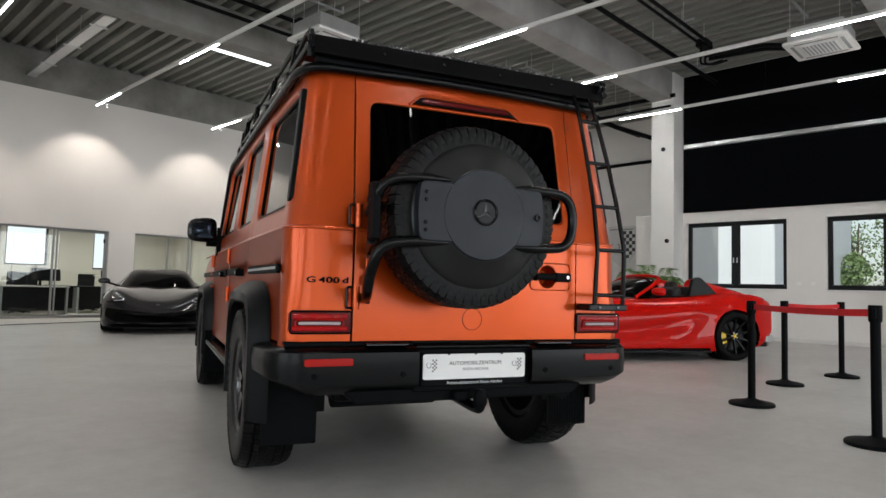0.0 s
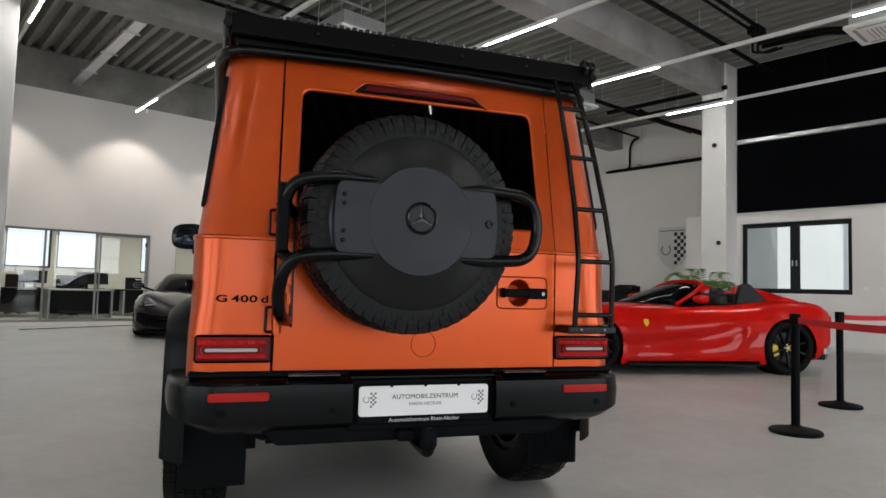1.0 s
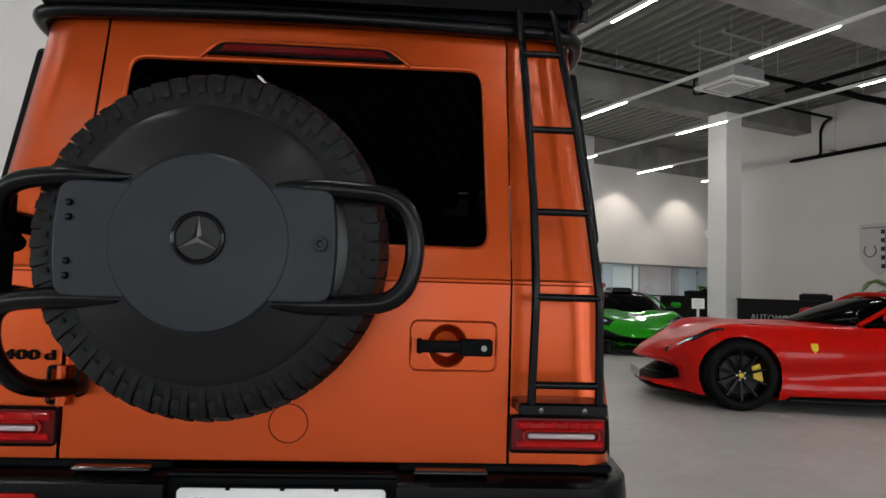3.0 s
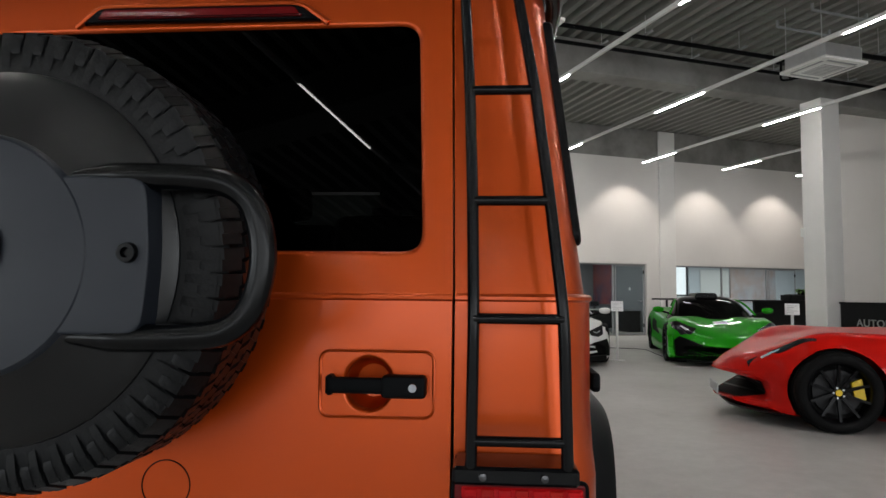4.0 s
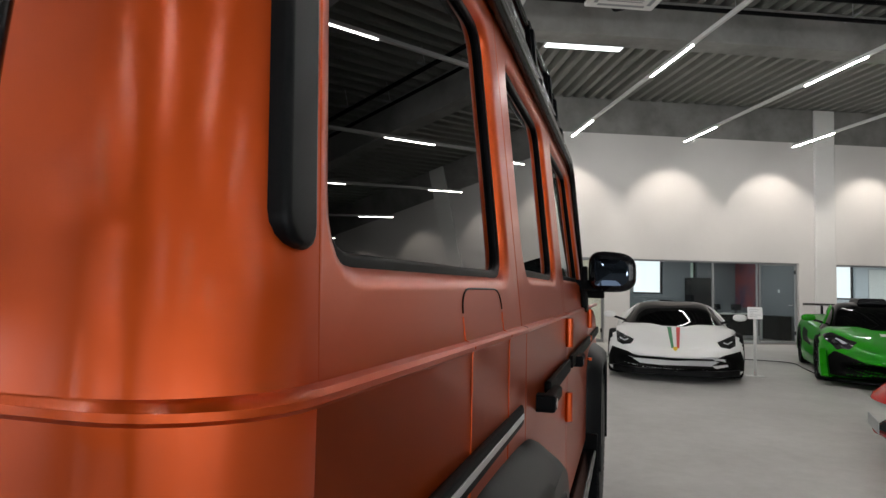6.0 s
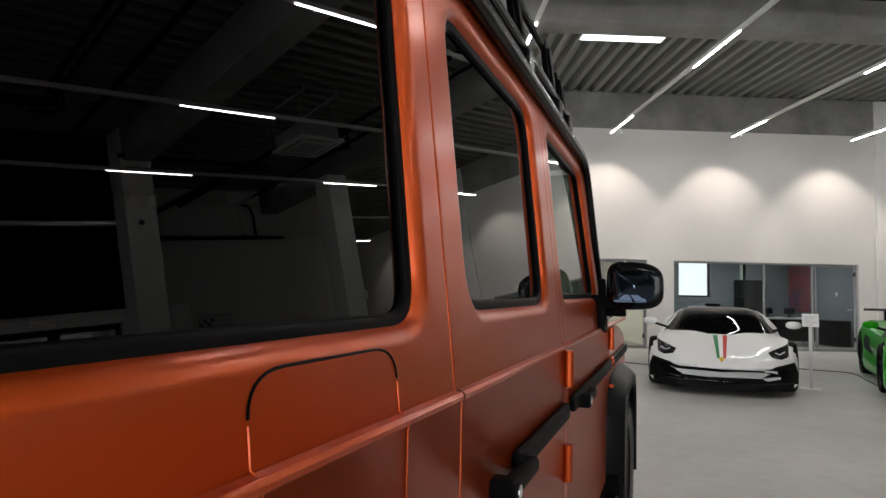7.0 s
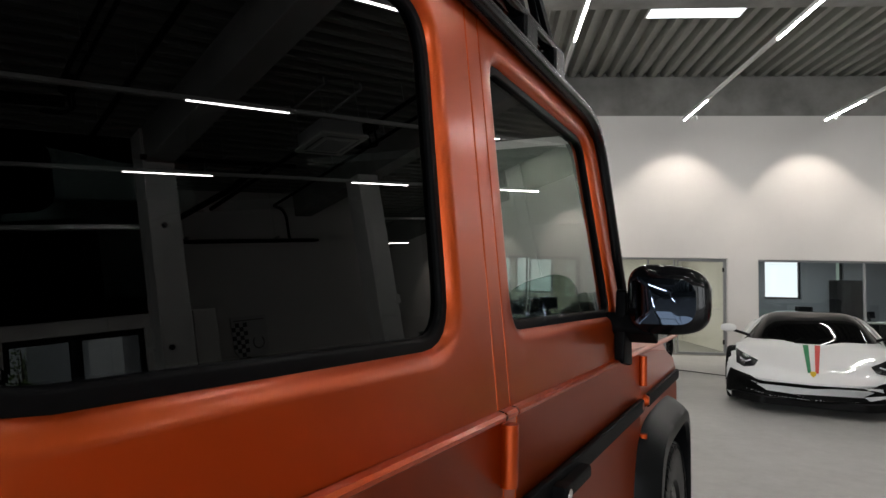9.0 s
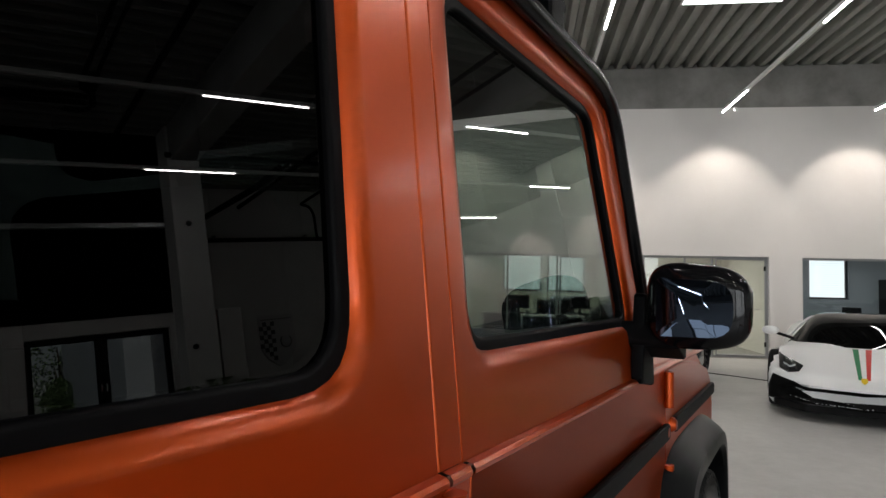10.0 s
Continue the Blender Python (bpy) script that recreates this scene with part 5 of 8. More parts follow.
for x in (-0.38, 0.38):
    cabin_seat(x, 2.05, 0.52)
    cabin_seat(x, 1.15, 0.60, 0.56)
dash = part("dashboard", prism(round_poly([(2.62, 1.0), (3.05, 0.9), (3.1, 1.24), (2.85, 1.30), (2.66, 1.26)], 0.05, 4), -0.78, 0.78, "YZ"), M_CABIN, suv, "dark dashboard", smooth=True)
for sx in (-1,):
    rim = [(-0.38 + 0.19 * math.cos(a), 2.50 + 0.06 * math.sin(a), 1.17 + 0.18 * math.sin(a)) for a in [2 * math.pi * k / 32 for k in range(32)]]
    wheel = part("steering_wheel", tube(rim, 0.017, 8, closed=True), M_CABIN, suv, "dark steering wheel", smooth=True)
    part("steering_hub", lathe([(0.0, -0.05), (0.06, -0.045), (0.07, 0.0), (0.04, 0.12)], "Y", 20, (-0.38, 2.52, 1.17)), M_CABIN, wheel)
    for a in (0, 180, 270):
        part("spoke", tube([(-0.38, 2.50, 1.17), (-0.38 + 0.18 * math.cos(radians(a)), 2.50 + 0.055 * math.sin(radians(a)), 1.17 + 0.17 * math.sin(radians(a)))], 0.014, 8), M_DARKCHROME, wheel)
part("interior_mirror", box(-0.10, 0.10, 2.72, 2.75, 1.66, 1.73, 0.015, 2), M_GLOSSBLK, suv)
# ---- the four sports cars ----
from mathutils.bvhtree import BVHTree

M_REDPAINT = mat("gloss_red_paint", (0.54, 0.006, 0.003), 0.35, 0.0, spec=0.02, coat=0.38, coat_rough=0.02, vary=0.02, vscale=2)
M_WHITEPAINT = mat("gloss_white_paint", (0.88, 0.88, 0.875), 0.35, spec=0.1, coat=0.5, coat_rough=0.03, vary=0.01, vscale=2)
M_GREENPAINT = mat("gloss_green_paint", (0.012, 0.28, 0.003), 0.35, 0.0, spec=0.03, coat=0.5, coat_rough=0.02, vary=0.02, vscale=2)
M_GREYPAINT = mat("dark_grey_metallic_paint", (0.045, 0.042, 0.046), 0.26, 0.6, spec=0.2, coat=1.0, coat_rough=0.02, vary=0.04, vscale=2)
M_CARBLACK = mat("black_carbon_trim", (0.003, 0.003, 0.0035), 0.3, spec=0.15, coat=0.0, vary=0.2, vscale=30)
M_DARKPANE = mat("dark_car_pane", (0.001, 0.0011, 0.0013), 0.03, spec=0.05)
M_INTAKE = mat("intake_mesh_black", (0.004, 0.004, 0.004), 0.6, spec=0.08, vary=0.3, vscale=60, bump=0.6, bscale=90, bdist=0.004)
M_LAMPIN = mat("headlamp_interior", (0.012, 0.012, 0.013), 0.15, 0.0, spec=0.3, vary=0.5, vscale=25)
M_LAMPWHITE = mat("lamp_white", (0.45, 0.46, 0.47), 0.2, coat=0.4)
M_YELLOW = mat("yellow_caliper", (0.75, 0.52, 0.01), 0.35, coat=0.4)
M_DISC = mat("brake_disc_steel", (0.014, 0.014, 0.015), 0.45, 0.5)
M_STRIPE_G = mat("green_stripe", (0.0, 0.20, 0.06), 0.35, spec=0.2, coat=0.2)
M_STRIPE_R = mat("red_stripe", (0.62, 0.03, 0.02), 0.35, spec=0.2, coat=0.2)
M_SLICK = mat("road_tyre_rubber", (0.004, 0.004, 0.0042), 0.6, spec=0.1, vary=0.2, vscale=10)


def curve(table, y):
    """A smooth value at y from (y, value) pairs in falling order of y."""
    xs = [-p[0] for p in table]
    vs = [p[1] for p in table]
    t = -y
    if t <= xs[0]:
        return vs[0]
    if t >= xs[-1]:
        return vs[-1]
    for i in range(len(xs) - 1):
        if xs[i] <= t <= xs[i + 1]:
            h = xs[i + 1] - xs[i]
            u = (t - xs[i]) / h

            def slope(j):
                if j <= 0 or j >= len(xs) - 1:
                    return (vs[min(j + 1, len(xs) - 1)] - vs[max(j - 1, 0)]) / (xs[min(j + 1, len(xs) - 1)] - xs[max(j - 1, 0)])
                return (vs[j + 1] - vs[j - 1]) / (xs[j + 1] - xs[j - 1])
            a, b = slope(i) * h, slope(i + 1) * h
            return (2 * u ** 3 - 3 * u ** 2 + 1) * vs[i] + (u ** 3 - 2 * u ** 2 + u) * a + (-2 * u ** 3 + 3 * u ** 2) * vs[i + 1] + (u ** 3 - u ** 2) * b


def body_loft(d):
    """The painted shell: cross-sections from the nose to the tail, with round wheel arches cut out."""
    bm = bmesh.new()
    front, rear = d["front"], d["rear"]
    n = 84
    prev = None
    rows = []
    for i in range(n + 1):
        t = i / n
        y = front + (rear - front) * t
        w, zc, zf, zb = curve(d["w"], y), curve(d["zc"], y), curve(d["zf"], y), curve(d["zb"], y)
        belly = curve(d["belly"], y)
        hgt = max(zf - zb, 0.05)
        cr = curve(d["crease"], y) if "crease" in d else 0.56
        half = [(0, zc), (0.16, zc), (0.32, zc + 0.12 * (zf - zc)), (0.46, zc + 0.36 * (zf - zc)), (0.60, zc + 0.72 * (zf - zc)), (0.71, zc + 0.95 * (zf - zc)), (0.80, zf), (0.87, zf - 0.06 * hgt), (0.925, zf - 0.14 * hgt),
                *((bw - belly * math.exp(-((f - cr) / (0.11 if f < cr else 0.2)) ** 2), zf - f * hgt) for f, bw in ((0.24, 0.962), (0.31, 0.978), (0.38, 0.988), (0.45, 0.992), (0.52, 0.994), (0.59, 0.996), (0.66, 0.998), (0.74, 1.0), (0.83, 1.0), (0.92, 0.985))), (0.95, zb), (0.6, zb + 0.01), (0.0, zb + 0.01)]
        ring = []
        for fx, z in half:
            bend = d.get("bow", 0.22) * fx ** 2.4 * max(0.0, 1 - t / 0.16) - d.get("bow_r", 0.15) * fx ** 2.4 * max(0.0, 1 - (1 - t) / 0.12)
            ring.append((fx * w, y - bend, z))
        full = [(-x, yy, z) for x, yy, z in reversed(ring[1:-1])]
        full = ring + full
        rows.append([bm.verts.new(p) for p in full])
    mid = (curve(d["zc"], front) + curve(d["zb"], front)) / 2
    for k, (sx, sz, dy) in enumerate(((0.97, 0.93, 0.018), (0.88, 0.74, 0.034))):
        rows.insert(0, [bm.verts.new((v.co.x * sx, v.co.y + dy, mid + (v.co.z - mid) * sz)) for v in rows[k]])
    n += 2
    m = len(rows[0])
    for i in range(n):
        a, b = rows[i], rows[i + 1]
        for k in range(m):
            bm.faces.new((a[k], b[k], b[(k + 1) % m], a[(k + 1) % m]))
    bm.faces.new(list(reversed(rows[0])))
    bm.faces.new(rows[-1])
    bmesh.ops.remove_doubles(bm, verts=bm.verts, dist=1e-5)
    bmesh.ops.recalc_face_normals(bm, faces=bm.faces)
    R = d["arch"]
    dead = []
    for f in bm.faces:
        c = f.calc_center_median()
        for ya in (0.0, -d["wb"]):
            if abs(c.x) > 0.55 and (c.y - ya) ** 2 + (c.z - d["r"]) ** 2 < R * R and (abs(f.normal.z) < 0.75 or c.z < 0.3):
                dead.append(f)
                break
    bmesh.ops.delete(bm, geom=dead, context="FACES")
    for v in bm.verts:
        if any(e.is_boundary for e in v.link_edges):
            for ya in (0.0, -d["wb"]):
                q = Vector((v.co.y - ya, v.co.z - d["r"]))
                if 0.6 * R < q.length < 1.45 * R and abs(v.co.x) > 0.5 and v.co.z > 0.16:
                    q = q.normalized() * R
                    v.co.y, v.co.z = ya + q.x, d["r"] + q.y
    return bm


def canopy_loft(d, front, rear, n=26):
    """The glasshouse: low arched sections on the body."""
    bm = bmesh.new()
    rows = []
    for i in range(n + 1):
        y = front + (rear - front) * i / n
        w, zt, zb = curve(d["cw"], y), curve(d["ct"], y), curve(d["cb"], y)
        zt = max(zt, zb + 0.004)
        ring = []
        if d.get("flat"):
            shape = ((1.0, 0.0), (0.93, 0.30), (0.84, 0.60), (0.75, 0.82), (0.66, 0.94), (0.52, 0.985), (0.34, 1.0), (0.17, 1.0))
            sides = [(fx, fz) for fx, fz in shape] + [(0.0, 1.0)] + [(-fx, fz) for fx, fz in reversed(shape)]
            for fx, fz in sides:
                bend = d.get("cbow", 0.25) * fx * fx * max(0, 1 - i / (n * 0.55))
                ring.append(bm.verts.new((fx * w, y - bend, zb - 0.03 + (zt - zb + 0.03) * fz)))
        for k in range(0 if d.get("flat") else 17):
            a = math.pi * k / 16
            c, s = math.cos(a), math.sin(a)
            e = d.get("ce", 0.62)
            x = math.copysign(abs(c) ** e, c) * w * (1 - 0.22 * s)
            bend = d.get("cbow", 0.25) * (abs(x) / max(w, 0.01)) ** 2 * max(0, 1 - i / (n * 0.55))
            ring.append(bm.verts.new((x, y - bend, zb - 0.03 + (zt - zb + 0.03) * s ** d.get("cz", 0.75))))
        rows.append(ring)
    for i in range(n):
        for k in range(16):
            bm.faces.new((rows[i][k], rows[i + 1][k], rows[i + 1][k + 1], rows[i][k + 1]))
    bm.faces.new(rows[0])
    bm.faces.new(list(reversed(rows[-1])))
    return finish(bm)


def decal(name, tree, poly, axis, material, parent, off=0.004, cuts=3, label="", mirror=False, depth=3.0, thick=0.006):
    """A thin fitted panel that follows the shell: poly lies in the plane across the axis and is pushed onto the surface."""
    flat = bmesh.new()
    vs = [flat.verts.new((a, b, 0)) for a, b in poly]
    es = [flat.edges.new((vs[i], vs[(i + 1) % len(vs)])) for i in range(len(vs))]
    bmesh.ops.triangle_fill(flat, use_beauty=True, use_dissolve=False, edges=es)
    def cast(a, b):
        if axis == "front":
            o, w = Vector((a, depth, b)), Vector((0, -1, 0))
        elif axis == "top":
            o, w = Vector((a, b, depth)), Vector((0, 0, -1))
        elif axis == "left":
            o, w = Vector((-depth, a, b)), Vector((1, 0, 0))
        else:
            o, w = Vector((depth, a, b)), Vector((-1, 0, 0))
        hit, nrm, _, _ = tree.ray_cast(o, w)
        if hit is None or (axis == "front" and hit.y < -0.1):
            return None
        return hit + nrm * (off if nrm.dot(w) < 0 else -off)

    for _ in range(cuts + 3):
        todo = []
        for e in flat.edges:
            p, q = cast(*e.verts[0].co[:2]), cast(*e.verts[1].co[:2])
            if e.calc_length() > 0.012 and p and q and (p - q).length > 0.035:
                todo.append(e)
        if not todo or len(flat.verts) > 3000:
            break
        bmesh.ops.subdivide_edges(flat, edges=todo, cuts=1, use_grid_fill=False)
        bmesh.ops.triangulate(flat, faces=flat.faces)
    lost = []
    for v in flat.verts:
        p = cast(v.co.x, v.co.y)
        if p:
            v.co = p
        else:
            lost.append(v)
    bmesh.ops.delete(flat, geom=lost, context="VERTS")
    bm = finish(flat)
    if mirror:
        other = bm.copy()
        bmesh.ops.scale(other, vec=(-1, 1, 1), verts=other.verts)
        bmesh.ops.reverse_faces(other, faces=other.faces)
        part(name, other, material, parent, label, smooth=True)
    return part(name, bm, material, parent, label, smooth=True)


SLICK = {}


def road_wheel(parent, x, y, r, w, spokes, rim_mat, caliper=None, cap=None):
    key = (round(r, 3), round(w, 3))
    if key not in SLICK:
        h = w / 2
        bm = lathe([(r * 0.72, -h * 0.86), (r * 0.80, -h), (r * 0.93, -h * 0.97), (r * 0.985, -h * 0.82), (r, -h * 0.5), (r, h * 0.5), (r * 0.985, h * 0.82), (r * 0.93, h * 0.97), (r * 0.80, h), (r * 0.72, h * 0.86)], "X", 48, closed=True)
        me = bpy.data.meshes.new("road_tyre")
        bm.to_mesh(me)
        bm.free()
        me.materials.append(M_SLICK)
        me.shade_smooth()
        SLICK[key] = me
    s = 1 if x > 0 else -1
    h = w / 2
    wheel = part("wheel", lathe([(r * 0.73, h * 0.90), (r * 0.70, h * 0.80), (r * 0.67, h * 0.2), (r * 0.67, -h * 0.8), (r * 0.73, -h * 0.86), (r * 0.74, 0)], "X", 40, closed=True), rim_mat, parent, "dark alloy wheel", smooth=True)
    wheel.matrix_basis = pose(x, y, r + 0.001, 0, 0, 0 if s > 0 else 180)
    part_mesh("tyre", SLICK[key], wheel, "black road tyre")
    part("spokes", spoke_bm(r * 0.14, r * 0.71, spokes, 0.014, 0.010, h * 0.55, h * 0.80), rim_mat, wheel)
    part("hub", lathe([(0.0, h * 0.58), (r * 0.10, h * 0.57), (r * 0.16, h * 0.5), (r * 0.17, h * 0.2)], "X", 20), rim_mat, wheel, smooth=True)
    part("hub_cap", lathe([(0.0, h * 0.66), (r * 0.07, h * 0.65), (r * 0.085, h * 0.57)], "X", 20), cap or rim_mat, wheel, smooth=True)
    for k in range(5):
        a = 2 * math.pi * (k + 0.5) / 5
        part("wheel_bolt", lathe([(0.0, h * 0.64), (0.009, h * 0.63), (0.010, h * 0.5)], "X", 8, (0, r * 0.125 * math.cos(a), r * 0.125 * math.sin(a))), M_ALU, wheel)
    part("brake_disc", lathe([(r * 0.2, h * 0.1), (r * 0.56, h * 0.1), (r * 0.56, 0.0), (r * 0.2, 0.0)], "X", 32), M_DISC, wheel)
    cal = part("caliper", prism(round_poly([(-0.075, r * 0.34), (0.075, r * 0.34), (0.095, r * 0.60), (-0.095, r * 0.60)], 0.015, 3), h * 0.05, h * 0.42, "YZ", 0.006), caliper or M_CARBLACK, wheel, smooth=True)
    cal.matrix_basis = pose(0, 0, 0, (100 if s > 0 else -80) + (180 if y < -1 else 0), 0, 0)
    part("wheel_well", lathe([(r * 1.04, -0.25), (r * 1.04, 0.02), (0.0, -0.05)], "X", 28), M_INTAKE, wheel)
    return wheel


def car_mirror(parent, x, y, z, paint, ly=0.06):
    for s in (-1, 1):
        bm = bmesh.new()
        bmesh.ops.create_uvsphere(bm, u_segments=16, v_segments=10, radius=1)
        for v in bm.verts:
            c = v.co
            v.co = Vector((s * x + 0.105 * c.x, y + ly * c.y * (1 if c.y > 0 else 0.6), z + 0.058 * math.copysign(abs(c.z) ** 0.7, c.z)))
        mm = part("door_mirror", bm, paint, parent, smooth=True)
        part("mirror_arm", tube([(s * (x - 0.28), y - 0.02, z - 0.10), (s * (x - 0.06), y, z - 0.03)], 0.02, 8), M_CARBLACK, mm)


def sports_car(name, label, m, d):
    ob = thing(name, label, "car", m=m)
    bm = body_loft(d)
    tree = BVHTree.FromBMesh(bm)
    body = part("body", bm, d["paint"], ob, smooth=True)
    body.modifiers.clear()
    for y, rr, ww in ((0.0, d["r"], 0.25), (-d["wb"], d["r"] + 0.005, 0.30)):
        for s in (-1, 1):
            road_wheel(ob, s * (curve(d["w"], y) - ww / 2 - 0.012), y, rr, ww, d.get("spokes", 10), d.get("rim", M_CARBLACK), d.get("caliper"), d.get("cap"))
    part("underside", box(-0.66, 0.66, -d["wb"] - 0.3, 0.32, 0.10, 0.3, 0.02), M_CARBLACK, ob)
    return ob, body, tree


# red open two-seater
RED = dict(paint=M_REDPAINT, front=0.86, rear=-3.62, wb=2.72, r=0.352, arch=0.392, bow=0.40, bow_r=0.2,
           w=[(0.86, 0.70), (0.70, 0.83), (0.42, 0.93), (0.0, 0.975), (-0.7, 0.95), (-1.5, 0.935), (-2.2, 0.965), (-2.72, 0.985), (-3.2, 0.95), (-3.62, 0.84)],
           zc=[(0.86, 0.50), (0.75, 0.585), (0.5, 0.685), (0.18, 0.78), (-0.3, 0.865), (-0.9, 0.90), (-1.5, 0.90), (-2.2, 0.95), (-2.8, 0.99), (-3.3, 0.96), (-3.62, 0.90)],
           zf=[(0.86, 0.485), (0.75, 0.585), (0.5, 0.72), (0.27, 0.82), (0.0, 0.872), (-0.4, 0.865), (-0.9, 0.86), (-1.5, 0.87), (-2.1, 0.91), (-2.6, 0.965), (-3.0, 0.97), (-3.4, 0.93), (-3.62, 0.86)],
           zb=[(0.86, 0.165), (0.68, 0.135), (0.4, 0.13), (-1.0, 0.13), (-2.5, 0.14), (-3.2, 0.22), (-3.62, 0.40)],
           belly=[(0.86, 0.0), (0.3, 0.01), (-0.4, 0.05), (-1.0, 0.055), (-1.7, 0.04), (-2.3, 0.01), (-3.62, 0.0)], crease=[(1.03, 0.6), (-0.4, 0.66), (-0.9, 0.62), (-1.5, 0.52), (-2.2, 0.36), (-3.62, 0.3)],
           spokes=10, caliper=M_YELLOW, cap=M_YELLOW,
           cw=[(-0.75, 0.66), (-1.2, 0.72), (-1.75, 0.62)], ct=[(-0.75, 0.90), (-0.95, 0.965), (-1.2, 1.055), (-1.5, 1.155), (-1.75, 1.205)], cb=[(-0.75, 0.885), (-1.75, 0.885)], cbow=0.55)
red, body, tree = sports_car("sports_car", "gloss red open-top sports car with black wheels and yellow brakes", pose(8.39, 5.255, 0, 0, 0, 58.1), RED)
bm = canopy_loft(RED, -0.78, -1.70)
bmesh.ops.delete(bm, geom=[f for f in bm.faces if len(f.verts) > 4], context="FACES")
part("windscreen", bm, M_DARKPANE, red, "dark raked windscreen", smooth=True)
for s in (-1, 1):
    part("screen_pillar", tube(rounded([(s * 0.74, -1.20, 0.885), (s * 0.66, -1.52, 1.055), (s * 0.56, -1.72, 1.180), (s * 0.30, -1.69, 1.212), (0, -1.68, 1.218)], 0.10, 6), 0.026, 8), M_REDPAINT, red, smooth=True)
    # buttress behind the seats
    bm = prism(round_poly([(-2.16, 0.88), (-2.24, 1.16), (-2.34, 1.19), (-2.62, 1.12), (-3.14, 0.985), (-3.24, 0.90)], [0.02, 0.05, 0.06, 0.1, 0.1, 0.02], 5), s * 0.34, s * 0.68, "YZ", 0.07, 4)
    for v in bm.verts:
        v.co.x *= 1 - 0.28 * max(0, (v.co.z - 0.9) / 0.3) * (1 if abs(v.co.x) > 0.5 else -0.2)
    bt = part("buttress", bm, M_REDPAINT, red, "red roof buttress", smooth=True)
    part("buttress_glass", prism(round_poly([(-2.12, 0.90), (-2.19, 1.17), (-2.27, 1.205), (-2.34, 1.19), (-2.62, 0.95), (-2.54, 0.90)], 0.02, 4), s * 0.60, s * 0.675, "YZ", 0.01), M_CARBLACK, bt, "black quarter panel")
    st = part("seat_back", box(s * 0.36 - 0.21, s * 0.36 + 0.21, -2.10, -1.92, 0.72, 1.06, 0.08, 4), M_CABIN, red, "black bucket seat", smooth=True)
    part("headrest", box(s * 0.36 - 0.12, s * 0.36 + 0.12, -2.09, -1.96, 1.0, 1.135, 0.06, 4), M_CABIN, st, smooth=True)
part("bulkhead", box(-0.6, 0.6, -2.24, -2.15, 0.85, 1.06, 0.03, 2), M_CABIN, red, "black bulkhead behind the seats", smooth=True)
part("cockpit", box(-0.62, 0.62, -2.16, -1.45, 0.80, 0.912, 0.02), M_CABIN, red, "black open cockpit")
part("side_glass_edge", tube([(-0.70, -1.22, 0.90), (-0.735, -1.8, 0.905), (-0.70, -2.15, 0.92)], 0.012, 6), M_CARBLACK, red)
car_mirror(red, 0.95, -1.46, 0.975, M_REDPAINT, 0.12)
decal("headlamp", tree, round_poly([(0.49, 0.66), (0.56, 0.64), (0.75, 0.40), (0.85, 0.15), (0.83, 0.14), (0.70, 0.36), (0.58, 0.54)], [0.01, 0.03, 0.05, 0.008, 0.008, 0.05, 0.03], 3), "top", M_LAMPIN, red, 0.004, mirror=True, label="slim dark headlamps")
decal("lamp_strip", tree, round_poly([(0.60, 0.555), (0.625, 0.55), (0.715, 0.42), (0.70, 0.41)], 0.006, 2), "top", M_LAMPWHITE, red, 0.009, mirror=True)
decal("front_intake", tree, round_poly([(-0.42, 0.215), (0.42, 0.215), (0.53, 0.30), (0.43, 0.385), (0.28, 0.42), (-0.28, 0.42), (-0.43, 0.385), (-0.53, 0.30)], 0.03, 3), "front", M_INTAKE, red, 0.004, label="black front intake")
for k in range(3):
    decal("intake_bar", tree, [(-0.44, 0.262 + 0.045 * k), (0.44, 0.262 + 0.045 * k), (0.44, 0.270 + 0.045 * k), (-0.44, 0.270 + 0.045 * k)], "front", M_CARBLACK, red, 0.012)
# shade of the flank's crease, laid on as a slim black sliver
decal("crease_shade", tree, round_poly([(0.545, 0.24), (0.575, 0.23), (0.565, 0.36), (0.552, 0.36)], 0.006, 3), "left", M_CARBLACK, red, 0.003)
decal("wing_badge", tree, round_poly([(-0.735, 0.70), (-0.665, 0.70), (-0.665, 0.645), (-0.70, 0.60), (-0.735, 0.645)], 0.012, 3), "left", M_YELLOW, red, 0.004, 1, label="small yellow shield badge")
decal("sill_blade", tree, [(-0.45, 0.15), (-2.28, 0.15), (-2.28, 0.19), (-0.45, 0.175)], "left", M_CARBLACK, red, 0.012)
part("splitter", prism(round_poly([(-0.84, 0.44), (-0.62, 0.62), (-0.30, 0.79), (0.30, 0.79), (0.62, 0.62), (0.84, 0.44), (0.78, 0.38), (-0.78, 0.38)], 0.08, 4), 0.118, 0.138, "XY", 0.008), M_CARBLACK, red, "black front splitter", smooth=True)
part("side_sill", box(-0.97, 0.97, -2.30, -0.43, 0.115, 0.15, 0.01), M_CARBLACK, red, "black sill blade")
part("rear_diffuser", prism(round_poly([(-0.90, -3.28), (-0.62, -3.56), (-0.40, -3.66), (0.40, -3.66), (0.62, -3.56), (0.90, -3.28), (0.80, -3.1), (-0.80, -3.1)], 0.06, 4), 0.20, 0.27, "XY", 0.012), M_CARBLACK, red, "black rear diffuser", smooth=True)
for s in (-1, 1):
    part("rear_corner", prism(round_poly([(s * 0.915, -3.26), (s * 0.86, -3.42), (s * 0.70, -3.56), (s * 0.62, -3.54), (s * 0.72, -3.3)], 0.03, 4), 0.275, 0.36, "XY", 0.012), M_ALU, red, "silver bumper corner", smooth=True)
part("front_plate", box(-0.24, 0.24, 0.878, 0.890, 0.215, 0.315, 0.004), M_ALU, red, "grey show plate")
